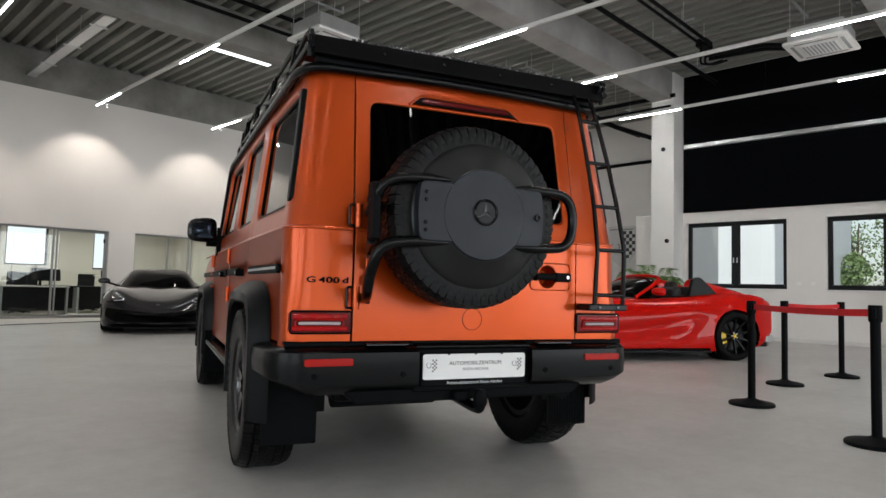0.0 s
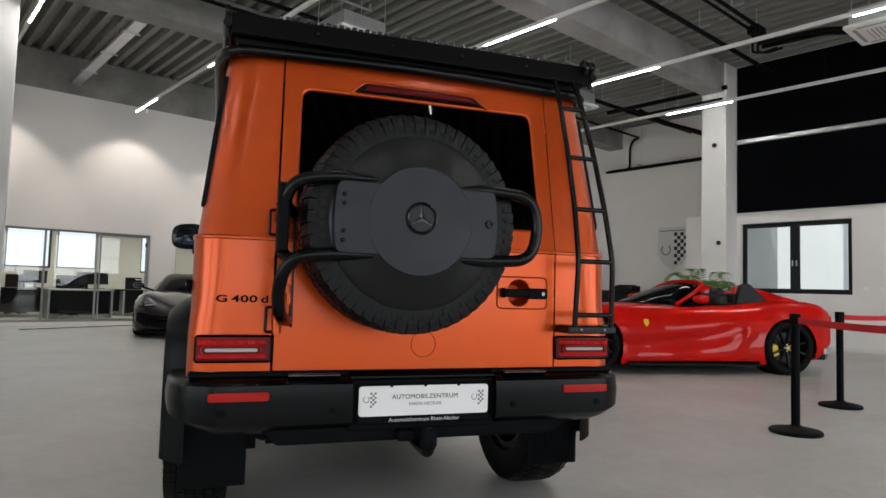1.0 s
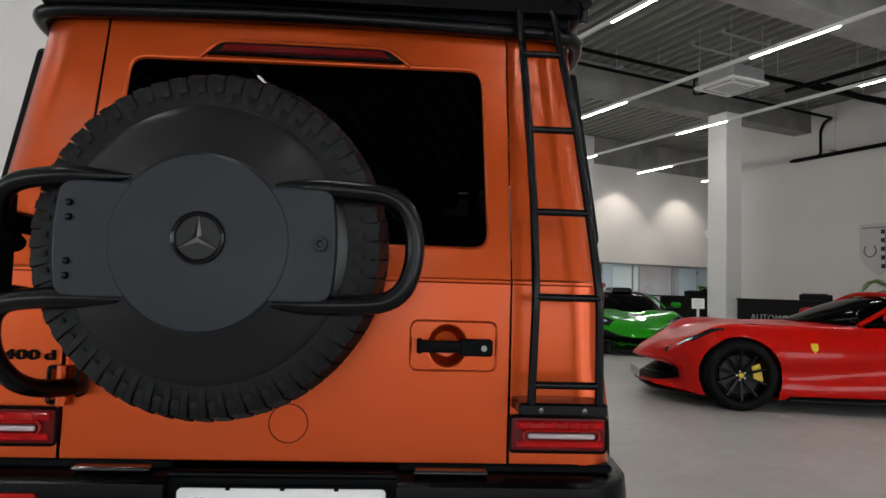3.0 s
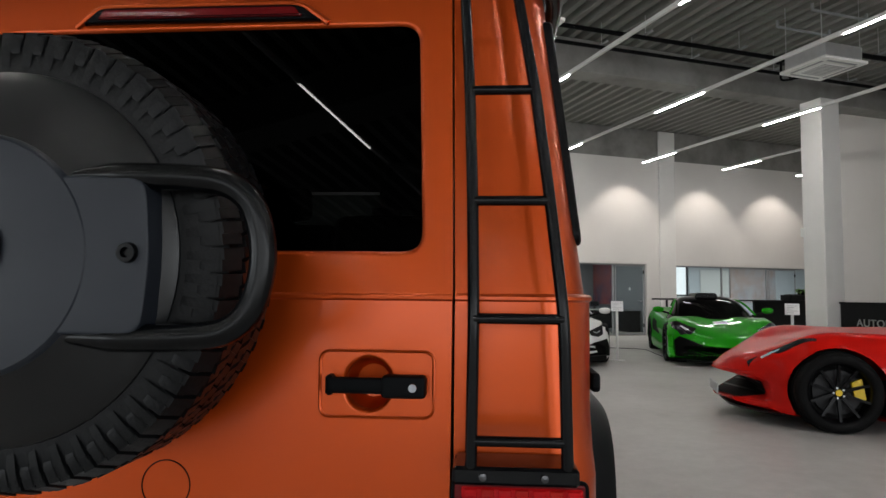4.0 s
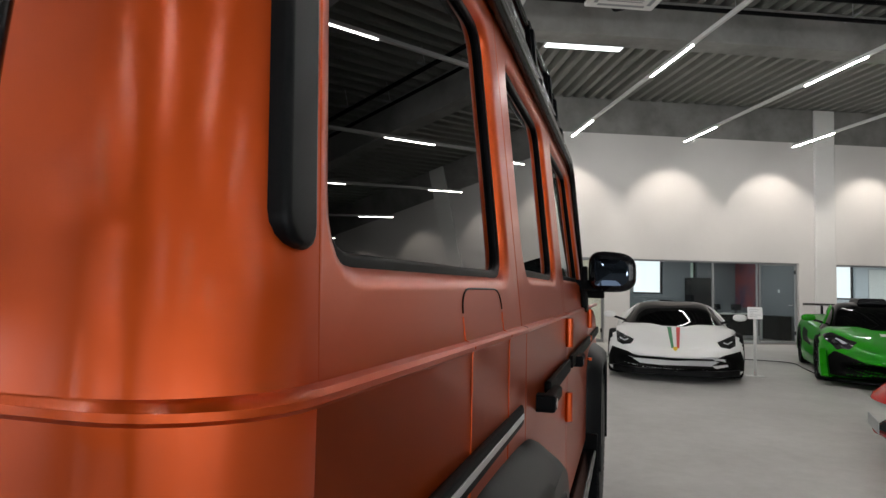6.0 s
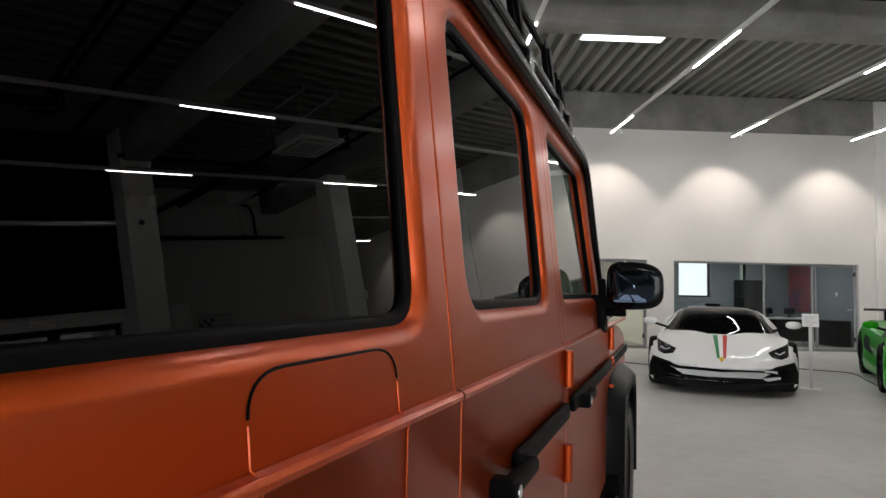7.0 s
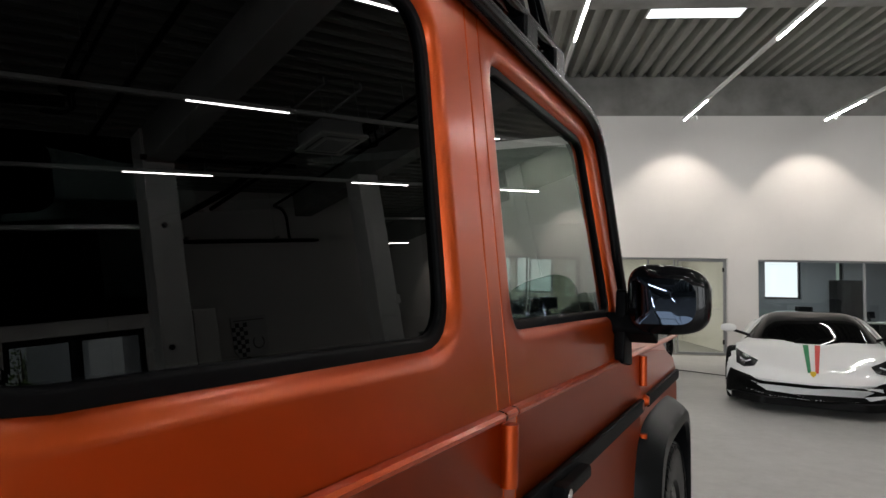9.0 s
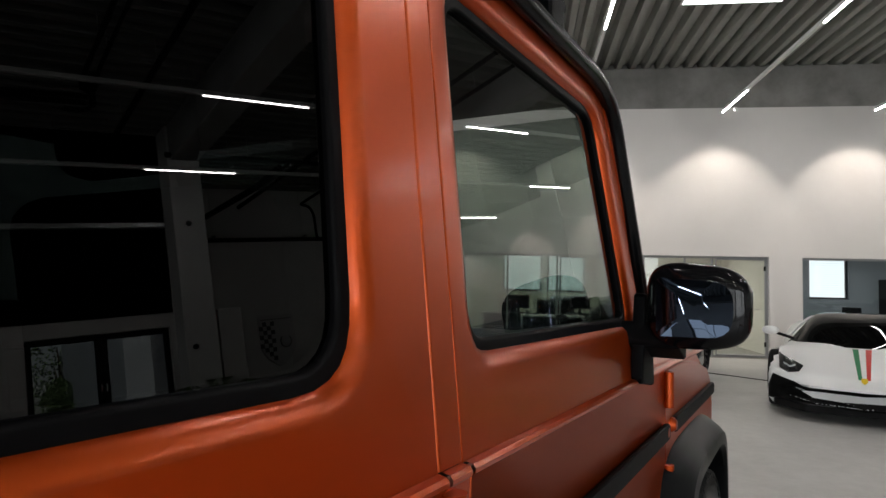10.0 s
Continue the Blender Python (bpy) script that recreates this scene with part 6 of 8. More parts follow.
for s in (-1, 1):
    part("tail_lamp", lathe([(0.0, -3.64), (0.055, -3.635), (0.06, -3.6), (0.0, -3.55)], "Y", 20, (s * 0.62, 0.06, 0.74)), M_REDLENS, red, smooth=True)

# white wedge-shaped car with a tricolour stripe
WHITE = dict(paint=M_WHITEPAINT, front=1.05, rear=-3.75, wb=2.70, r=0.345, arch=0.385, bow=0.42, bow_r=0.1,
             w=[(1.05, 0.86), (0.8, 0.94), (0.4, 0.985), (0.0, 1.0), (-0.8, 0.97), (-1.8, 0.99), (-2.7, 1.015), (-3.4, 1.0), (-3.75, 0.95)],
             zc=[(1.05, 0.40), (0.95, 0.47), (0.7, 0.54), (0.3, 0.64), (0.0, 0.72), (-0.3, 0.79), (-0.8, 0.86), (-1.5, 0.90), (-2.5, 0.95), (-3.4, 0.93), (-3.75, 0.88)],
             zf=[(1.05, 0.39), (0.95, 0.47), (0.7, 0.575), (0.3, 0.69), (0.0, 0.745), (-0.4, 0.76), (-1.0, 0.78), (-1.8, 0.85), (-2.6, 0.93), (-3.4, 0.93), (-3.75, 0.88)],
             zb=[(1.05, 0.16), (0.8, 0.11), (0.0, 0.11), (-2.5, 0.12), (-3.4, 0.2), (-3.75, 0.35)],
             belly=[(1.05, 0.0), (-0.5, 0.02), (-1.5, 0.04), (-2.4, 0.0), (-3.75, 0.0)], spokes=10,
             cw=[(-0.12, 0.82), (-0.6, 0.84), (-1.4, 0.76), (-2.6, 0.6)], ct=[(-0.12, 0.75), (-0.5, 0.90), (-0.9, 1.04), (-1.3, 1.125), (-1.7, 1.13), (-2.2, 1.06), (-2.6, 0.96)], cb=[(-0.12, 0.73), (-0.6, 0.76), (-1.4, 0.80), (-2.6, 0.88)], cbow=0.36, flat=True)
white, body, tree = sports_car("sports_car", "gloss white wedge-shaped sports car with a tricolour bonnet stripe", pose(8.345, 10.655, 0, 0, 0, 155.5), WHITE)
part("glasshouse", canopy_loft(WHITE, -0.10, -2.55), M_DARKPANE, white, "black glasshouse and roof", smooth=True)
car_mirror(white, 1.02, -0.55, 0.90, M_WHITEPAINT)
decal("headlamp", tree, round_poly([(0.58, 0.565), (0.62, 0.505), (0.74, 0.485), (0.83, 0.52), (0.86, 0.675)], 0.012, 3), "front", M_LAMPIN, white, 0.006, mirror=True, label="dark angular headlamps")
decal("lamp_strip", tree, round_poly([(0.66, 0.555), (0.72, 0.535), (0.79, 0.57), (0.785, 0.585), (0.72, 0.55), (0.67, 0.567)], 0.004, 2), "front", M_LAMPWHITE, white, 0.011, mirror=True)
decal("side_intake", tree, round_poly([(0.46, 0.335), (0.66, 0.40), (0.90, 0.45), (0.955, 0.30), (0.95, 0.165), (0.60, 0.175), (0.49, 0.245), (0.60, 0.30)], 0.012, 3), "front", M_INTAKE, white, 0.008, mirror=True, label="black corner intakes")
decal("corner_skirt", tree, [(0.57, 0.172), (0.95, 0.165), (0.955, 0.31), (0.61, 0.30)], "front", M_INTAKE, white, 0.009, mirror=True)
decal("centre_intake", tree, [(-0.50, 0.345), (0, 0.325), (0.50, 0.345), (0.56, 0.31), (0, 0.288), (-0.56, 0.31)], "front", M_INTAKE, white, 0.009, label="slim black centre intake")
decal("lower_intake", tree, [(-0.62, 0.176), (0.62, 0.176), (0.50, 0.24), (-0.50, 0.24)], "front", M_INTAKE, white, 0.007, label="black lower intake")
part("splitter", prism(round_poly([(-0.92, 0.62), (-0.55, 1.02), (0.55, 1.02), (0.92, 0.62), (0.80, 0.5), (-0.80, 0.5)], 0.08, 4), 0.10, 0.185, "XY", 0.008), M_CARBLACK, white, "black front splitter", smooth=True)
decal("green_stripe", tree, [(0.020, 0.92), (0.055, 0.92), (0.098, -0.06), (0.036, -0.06)], "top", M_STRIPE_G, white, 0.004, 4)
decal("red_stripe", tree, [(-0.020, 0.92), (-0.055, 0.92), (-0.098, -0.06), (-0.036, -0.06)], "top", M_STRIPE_R, white, 0.004, 4)
for s in (-1, 1):
    part("screen_pillar", tube(rounded([(s * 0.80, -0.66, 0.83), (s * 0.70, -0.95, 0.97), (s * 0.60, -1.30, 1.06), (s * 0.55, -1.75, 1.07), (s * 0.53, -2.3, 0.99)], 0.2, 5), 0.016, 8), M_WHITEPAINT, white, smooth=True)
decal("nose_badge", tree, round_poly([(-0.03, 0.495), (0.03, 0.495), (0.03, 0.465), (0.0, 0.44), (-0.03, 0.465)], 0.008, 3), "front", M_YELLOW, white, 0.005, 1, label="small dark shield badge")

# green car with a roof scoop and a tail wing
GREEN = dict(paint=M_GREENPAINT, front=1.08, rear=-3.55, wb=2.67, r=0.345, arch=0.385, bow=0.42, bow_r=0.15,
             w=[(1.08, 0.74), (0.85, 0.86), (0.45, 0.94), (0.0, 0.96), (-0.8, 0.90), (-1.7, 0.92), (-2.67, 0.975), (-3.3, 0.95), (-3.55, 0.86)],
             zc=[(1.08, 0.38), (0.95, 0.48), (0.7, 0.58), (0.3, 0.68), (0.0, 0.75), (-0.3, 0.82), (-1.0, 0.86), (-2.0, 0.92), (-2.8, 0.95), (-3.3, 0.90), (-3.55, 0.8)],
             zf=[(1.08, 0.36), (0.95, 0.48), (0.7, 0.63), (0.3, 0.77), (0.0, 0.815), (-0.4, 0.80), (-1.0, 0.79), (-1.8, 0.86), (-2.6, 0.94), (-3.2, 0.90), (-3.55, 0.8)],
             zb=[(1.08, 0.17), (0.8, 0.11), (0.0, 0.11), (-2.5, 0.12), (-3.2, 0.2), (-3.55, 0.35)],
             belly=[(1.08, 0.0), (-0.5, 0.03), (-1.4, 0.06), (-2.2, 0.01), (-3.55, 0.0)], spokes=10,
             flat=True, cw=[(-0.1, 0.78), (-0.6, 0.80), (-1.4, 0.72), (-2.6, 0.55)], ct=[(-0.1, 0.78), (-0.5, 0.95), (-0.9, 1.10), (-1.3, 1.185), (-1.7, 1.18), (-2.2, 1.10), (-2.6, 1.0)], cb=[(-0.1, 0.76), (-0.6, 0.79), (-1.4, 0.81), (-2.6, 0.9)], cbow=0.45)
green, body, tree = sports_car("sports_car", "gloss green sports car with a black roof scoop and tail wing", pose(11.25, 9.75, 0, 0, 0, 149.3), GREEN)
part("glasshouse", canopy_loft(GREEN, -0.08, -2.55), M_DARKPANE, green, "black glasshouse and roof", smooth=True)
for s in (-1, 1):
    part("screen_pillar", tube(rounded([(s * 0.76, -0.60, 0.85), (s * 0.66, -0.90, 1.03), (s * 0.58, -1.25, 1.12), (s * 0.54, -1.8, 1.11), (s * 0.52, -2.4, 0.99)], 0.2, 5), 0.02, 8), M_GREENPAINT, green, smooth=True)
    part("wing_post", box(min(s * 0.5, s * 0.53), max(s * 0.5, s * 0.53), -3.35, -3.15, 0.85, 1.10, 0.01), M_CARBLACK, green)
part("tail_wing", prism(round_poly([(-3.55, 1.09), (-3.12, 1.11), (-3.12, 1.135), (-3.55, 1.14)], 0.012, 3), -0.82, 0.82, "YZ", 0.004), M_CARBLACK, green, "black tail wing", smooth=True)
part("roof_scoop", prism(round_poly([(-0.22, 1.15), (0.22, 1.15), (0.20, 1.235), (0.16, 1.26), (-0.16, 1.26), (-0.20, 1.235)], 0.03, 3), -2.1, -1.18, "XZ", 0.02), M_CARBLACK, green, "black roof air scoop", smooth=True)
car_mirror(green, 0.98, -0.62, 0.93, M_GREENPAINT)
decal("headlamp", tree, round_poly([(0.47, 0.62), (0.58, 0.76), (0.74, 0.66), (0.86, 0.42), (0.87, 0.26), (0.74, 0.40), (0.60, 0.54)], 0.03, 3), "top", M_LAMPIN, green, 0.005, mirror=True, label="dark crescent headlamps")
decal("lamp_strip", tree, round_poly([(0.60, 0.66), (0.66, 0.65), (0.74, 0.53), (0.72, 0.52)], 0.006, 2), "top", M_LAMPWHITE, green, 0.010, mirror=True)
decal("front_intake", tree, round_poly([(-0.82, 0.15), (0.82, 0.15), (0.84, 0.42), (0.76, 0.50), (0.64, 0.45), (0.46, 0.375), (0.2, 0.33), (-0.2, 0.33), (-0.46, 0.375), (-0.64, 0.45), (-0.76, 0.50), (-0.84, 0.42)], 0.03, 3), "front", M_INTAKE, green, 0.006, label="black front intakes")
part("splitter", prism(round_poly([(-0.92, 0.60), (-0.50, 1.02), (0.50, 1.02), (0.92, 0.60), (0.80, 0.5), (-0.80, 0.5)], 0.1, 4), 0.085, 0.11, "XY", 0.008), M_CARBLACK, green, "black front splitter", smooth=True)
for s in (-1, 1):
    part("dive_plane", prism(round_poly([(0.50, 0.16), (0.80, 0.13), (0.84, 0.17), (0.66, 0.30), (0.60, 0.52), (0.53, 0.50)], 0.02, 3), min(s * 0.865, s * 0.955), max(s * 0.865, s * 0.955), "YZ", 0.012), M_GREENPAINT, green, smooth=True)
decal("door_scoop", tree, round_poly([(-1.55, 0.40), (-2.15, 0.48), (-2.2, 0.72), (-1.7, 0.66)], 0.06, 4), "right", M_INTAKE, green, 0.005, mirror=True, label="dark side scoops")
decal("bonnet_card", tree, [(-0.12, 0.22), (0.12, 0.22), (0.12, 0.08), (-0.12, 0.08)], "top", M_PLATE, green, 0.004, 2, label="white paper card on the bonnet")

# dark grey mid-engined car
GREY = dict(GREEN, paint=M_GREYPAINT, front=1.05, rear=-3.60, spokes=10)
GREY["zc"] = [(1.05, 0.36), (0.92, 0.46), (0.7, 0.56), (0.3, 0.68), (0.0, 0.76), (-0.3, 0.82), (-1.0, 0.86), (-2.0, 0.92), (-2.8, 0.95), (-3.3, 0.90), (-3.60, 0.8)]
grey, body, tree = sports_car("sports_car", "dark grey metallic low sports car facing the hall", pose(5.62, 12.1, 0, 0, 0, 157.4), GREY)
part("glasshouse", canopy_loft(GREY, -0.08, -2.55), M_DARKPANE, grey, "black glasshouse and roof", smooth=True)
car_mirror(grey, 0.98, -0.62, 0.92, M_GREYPAINT)
decal("headlamp", tree, round_poly([(0.55, 0.60), (0.85, 0.56), (0.85, 0.53), (0.56, 0.555)], 0.01, 3), "front", M_LAMPIN, grey, 0.005, mirror=True, label="slim dark headlamps")
decal("lamp_strip", tree, round_poly([(0.57, 0.585), (0.72, 0.57), (0.72, 0.562), (0.57, 0.572)], 0.003, 2), "front", M_LAMPWHITE, grey, 0.010, mirror=True)
decal("front_intake", tree, round_poly([(-0.70, 0.20), (0.70, 0.20), (0.86, 0.30), (0.84, 0.44), (0.4, 0.40), (0, 0.36), (-0.4, 0.40), (-0.84, 0.44), (-0.86, 0.30)], 0.03, 3), "front", M_INTAKE, grey, 0.006, label="wide black front intake")
part("splitter", prism(round_poly([(-0.90, 0.60), (-0.50, 1.05), (0.50, 1.05), (0.90, 0.60), (0.80, 0.5), (-0.80, 0.5)], 0.1, 4), 0.10, 0.125, "XY", 0.008), M_CARBLACK, grey, "black front splitter", smooth=True)
decal("nose_badge", tree, round_poly([(-0.03, 0.52), (0.03, 0.52), (0.03, 0.495), (-0.03, 0.495)], 0.008, 2), "front", M_CHROME, grey, 0.004, 1)
# ---- windows of the outer wall ----
def window_east(y0, y1, z0, z1):
    ob = thing("window_1", "anthracite two-leaf window in a white reveal", "window", "hall windows", kind="structure")
    x = EAST + 0.10
    f = 0.075
    part("window_frame", box(x, x + 0.08, y0, y1, z0, z0 + f, 0.006), M_FRAMEBLK, ob)
    part("window_frame", box(x, x + 0.08, y0, y1, z1 - f, z1, 0.006), M_FRAMEBLK, ob)
    for a in (y0, y1 - f):
        part("window_frame", box(x, x + 0.08, a, a + f, z0 + f, z1 - f, 0.006), M_FRAMEBLK, ob)
    ym = (y0 + y1) / 2
    part("mullion", box(x - 0.01, x + 0.08, ym - 0.075, ym + 0.075, z0 + f, z1 - f, 0.006), M_FRAMEBLK, ob)
    for a, b in ((y0 + f, ym - 0.075), (ym + 0.075, y1 - f)):
        p = part("pane", box(x + 0.035, x + 0.043, a, b, z0 + f, z1 - f), M_GLASSW, ob, "clear pane")
        p.visible_shadow = False
        part("sash", tube([(x + 0.02, c, d) for c, d in round_rect(a + 0.012, b - 0.012, z0 + f + 0.012, z1 - f - 0.012, 0.01, 2)], 0.014, 6, closed=True), M_FRAMEBLK, ob)
    for s in (-1, 1):
        part("window_handle", box(x - 0.04, x - 0.012, ym + s * 0.04 - 0.01, ym + s * 0.04 + 0.01, z0 + 0.58, z0 + 0.70, 0.004), M_ALU, ob, "light grey handle")
    part("window_sill", box(EAST - 0.02, EAST + 0.10, y0 - 0.02, y1 + 0.02, z0 - 0.03, z0 - 0.001, 0.005), M_WHITEMETAL, ob, "white sill")


for h in OPEN_E:
    window_east(*h)

# black blackout blinds over the upper windows
ob = thing("blackout_blind", "large black blackout blind over the upper windows", "blind", "upper blinds")
part("fabric", box(EAST - 0.05, EAST - 0.035, -4.5, 6.12, 2.93, 4.44, 0.002), M_BLIND, ob)
part("bottom_bar", box(EAST - 0.07, EAST - 0.02, -4.5, 6.12, 2.90, 2.935, 0.006), M_BLIND, ob)
ob = thing("blackout_blind", "large black blackout blind under the roof", "blind", "upper blinds")
part("fabric", box(EAST - 0.05, EAST - 0.035, -4.5, 6.12, 4.545, TOP - 0.03, 0.002), M_BLIND, ob)
part("bottom_bar", box(EAST - 0.10, EAST - 0.02, -4.5, 6.12, 4.45, 4.54, 0.008), M_ALU, ob, "grey aluminium bar")
tagged(part("sensor_box", box(EAST - 0.05, EAST, 6.135, 6.149, 2.98, 3.12, 0.004), M_PLASTICW), "small white junction box beside the blind", "switch box")
for y in (3.62, 3.35):
    tagged(part("wall_socket", box(EAST - 0.012, EAST, y - 0.04, y + 0.04, 1.20, 1.28, 0.006, 2), M_PLASTICW), "white wall socket under the windows", "socket", "wall sockets")

# shop windows of the front wall, behind the camera
for i, (a, b, z0, z1) in enumerate(OPEN_S):
    ob = thing("window_2", "tall shop window with anthracite bars", "window", "shop windows", kind="structure")
    y = SOUTH - 0.12
    for c in (a, a + (b - a) / 3 - 0.03, a + 2 * (b - a) / 3 - 0.03, b - 0.06):
        part("mullion", box(c, c + 0.06, y - 0.05, y + 0.05, z0, z1, 0.005), M_FRAMEBLK, ob)
    for c in (z0, 2.3, z1 - 0.06):
        part("transom", box(a + 0.06, b - 0.06, y - 0.04, y + 0.04, c, c + 0.06, 0.005), M_FRAMEBLK, ob)
    area("shop_window_daylight", look(((a + b) / 2, SOUTH - 0.2, (z0 + z1) / 2), ((a + b) / 2, 0, (z0 + z1) / 2 - 0.6)), b - a, z1 - z0, SHOPW * (0.75 if i < 3 else 1.35), (0.93, 0.97, 1.0))
for a, b, z0, z1 in OPEN_W:
    ob = thing("window_3", "wide shop window with anthracite bars", "window", "shop windows", kind="structure")
    x = WEST - 0.1
    for c in (a, (a + b) / 2 - 0.03, b - 0.06):
        part("mullion", box(x - 0.05, x + 0.05, c, c + 0.06, z0, z1, 0.005), M_FRAMEBLK, ob)
    for c in (z0, z1 - 0.06):
        part("transom", box(x - 0.04, x + 0.04, a + 0.06, b - 0.06, c, c + 0.06, 0.005), M_FRAMEBLK, ob)
    area("shop_window_daylight", look((WEST - 0.18, (a + b) / 2, (z0 + z1) / 2), (0, (a + b) / 2, (z0 + z1) / 2 - 0.6)), b - a, z1 - z0, SHOPW * 1.3, (0.88, 0.95, 1.0))
# ---- outside: yard, pale hall, trees ----
M_YARD = mat("yard_asphalt", (0.09, 0.09, 0.09), 0.9, vary=0.2, vscale=2)
M_PALEHALL = mat("pale_metal_cladding", (0.80, 0.82, 0.84), 0.5, vary=0.04, vscale=0.4)
M_BARK = mat("bark", (0.10, 0.075, 0.05), 0.9, vary=0.3, vscale=8)
M_LEAF = mat("leaves", (0.06, 0.14, 0.03), 0.6, color2=(0.13, 0.24, 0.05), vscale=3)
M_TREELEAF = mat("tree_leaves", (0.10, 0.17, 0.06), 0.6, color2=(0.22, 0.31, 0.12), vscale=1.5)
tagged(part("ground", box(-300, 300, -300, 300, -0.5, -0.32), M_YARD), "grey asphalt yard outside", "ground", kind="structure")
hall = thing("neighbour_hall", "pale metal-clad hall across the yard", "building", m=pose(30.0, 17.9, -0.3))
part("wall", box(0, 14, -9.5, 12, 0, 8, 0.05), M_PALEHALL, hall)
part("roof", box(-0.3, 14.3, -9.8, 12.3, 8, 8.3, 0.03), M_TRIMGREY, hall)
for y in (-6.5, -1.0):
    part("gate", box(-0.06, 0.0, y, y + 1.2, 0, 2.3, 0.02), M_TRIMGREY, hall, "grey steel door")
for y in range(-9, 12, 1):
    part("seam", box(-0.02, 0.005, y, y + 0.03, 0, 8), M_PALEHALL, hall)
fence = thing("fence", "grey steel bar fence beyond the windows", "fence", m=pose(24.5, 0, -0.3))
for i in range(26):
    part("bar", box(0, 0.02, -6 + 0.25 * i, -5.97 + 0.25 * i, 0, 1.7), M_TRIMGREY, fence)
part("rail", box(-0.01, 0.03, -6, 0.5, 1.6, 1.66), M_TRIMGREY, fence)


def tree(x, y, h, seed, spread):
    rnd = random.Random(seed)
    ob = thing("tree", "leafy green tree beyond the yard", "tree", "yard trees", pose(x, y, -0.3))
    limbs = [((0, 0, h * 0.35), (rnd.uniform(-1, 1) * spread * 0.6, rnd.uniform(-1, 1) * spread * 0.6, h * rnd.uniform(0.55, 0.85))) for _ in range(7)]
    part("trunk", tube([(0, 0, 0), (0.05, 0, h * 0.3), (0, 0.1, h * 0.6), (0, 0, h * 0.9)], [0.22, 0.17, 0.1, 0.03], 8), M_BARK, ob, smooth=True)
    for a, b in limbs:
        part("limb", tube([a, tuple((Vector(a) + Vector(b)) / 2 + Vector((0, 0, 0.3))), b], [0.08, 0.06, 0.02], 6), M_BARK, ob)
    verts, faces = [], []
    for _ in range(2400):
        th, ph, rr = rnd.uniform(0, 6.283), rnd.uniform(-1, 1), rnd.random() ** 0.4
        c = Vector((spread * rr * math.cos(th) * math.sqrt(1 - ph * ph), spread * rr * math.sin(th) * math.sqrt(1 - ph * ph), h * 0.62 + h * 0.40 * rr * ph))
        if noise.noise(c * 0.9 + Vector((seed, 0, 0))) < 0.02:
            continue
        u = Vector((rnd.uniform(-1, 1), rnd.uniform(-1, 1), rnd.uniform(-1, 1))).normalized() * 0.11
        w = u.cross(Vector((rnd.uniform(-1, 1), rnd.uniform(-1, 1), rnd.uniform(-1, 1)))).normalized() * 0.07
        k = len(verts)
        verts += [c - u, c + w, c + u, c - w]
        faces.append((k, k + 1, k + 2, k + 3))
    me = bpy.data.meshes.new("crown")
    me.from_pydata(verts, [], faces)
    me.materials.append(M_TREELEAF)
    part_mesh("crown", me, ob, "green leaf crown")


for i, (x, y, h, sp) in enumerate(((47, 8.6, 6.6, 2.3), (56, 12.5, 8.5, 2.8), (50, 4.6, 7.0, 2.4), (42, 7.9, 3.8, 0.9), (46, 0.5, 7.5, 2.8), (52, -5, 8.0, 3.0))):
    tree(x, y, h, i + 3, sp)

# ---- offices behind the north wall ----
BACK = 21.0
M_CREAM = mat("cream_office_paint", (0.74, 0.70, 0.62), 0.85, vary=0.03, vscale=1)
M_COOLWALL = mat("cool_white_office_paint", (0.62, 0.66, 0.70), 0.85, vary=0.04, vscale=1)
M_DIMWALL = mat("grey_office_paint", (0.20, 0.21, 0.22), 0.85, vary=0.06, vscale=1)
M_CARPET = mat("office_floor", (0.33, 0.31, 0.28), 0.7, vary=0.08, vscale=4)
M_DESK = mat("black_desk", (0.009, 0.009, 0.010), 0.45, spec=0.2, vary=0.2, vscale=5)
M_DESKTOP = mat("pale_desk_top", (0.60, 0.58, 0.55), 0.4, vary=0.03, vscale=3)
M_SCREEN = mat("dark_screen", (0.01, 0.01, 0.012), 0.12)
M_DAYPANE = glow("bright_sky_beyond_blind", (0.93, 0.97, 1.0), 1.5)
M_SLATW = mat("white_blind_slat", (0.75, 0.76, 0.78), 0.5)
win_a = [(4.98, 6.05, 1.30, 2.46), (7.27, 7.69, 1.25, 2.42), (3.72, 4.84, 1.30, 2.46)]
win_c = [(12.0, 13.02, 1.25, 2.42), (13.95, 14.17, 1.25, 2.35)]
win_d = [(19.05, 19.78, 1.2, 2.42)]
wall_with_holes("wall_office_back", "y", BACK, 0.25, 1.5, 9.85, 0, 2.7, win_a, M_CREAM, "cream office wall with windows")
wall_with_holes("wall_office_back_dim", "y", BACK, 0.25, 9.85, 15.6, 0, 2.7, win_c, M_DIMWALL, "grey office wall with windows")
wall_with_holes("wall_office_back_east", "y", BACK, 0.25, 15.6, 27.0, 0, 2.7, win_d, M_COOLWALL, "pale cool-white office wall with a window")
wall_with_holes("wall_office_west", "x", 1.5, -0.15, NORTH + 0.2, BACK, 0, 2.7, [], M_CREAM, "cream office side wall")
tagged(part("wall_office_mid", box(9.72, 9.85, NORTH + 0.2, BACK, 0, 2.7), M_CREAM), "cream office partition", "wall", kind="structure")
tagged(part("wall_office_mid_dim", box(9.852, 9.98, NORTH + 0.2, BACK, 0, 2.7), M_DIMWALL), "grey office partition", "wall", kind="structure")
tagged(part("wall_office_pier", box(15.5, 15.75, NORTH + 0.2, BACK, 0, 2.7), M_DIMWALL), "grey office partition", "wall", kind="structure")
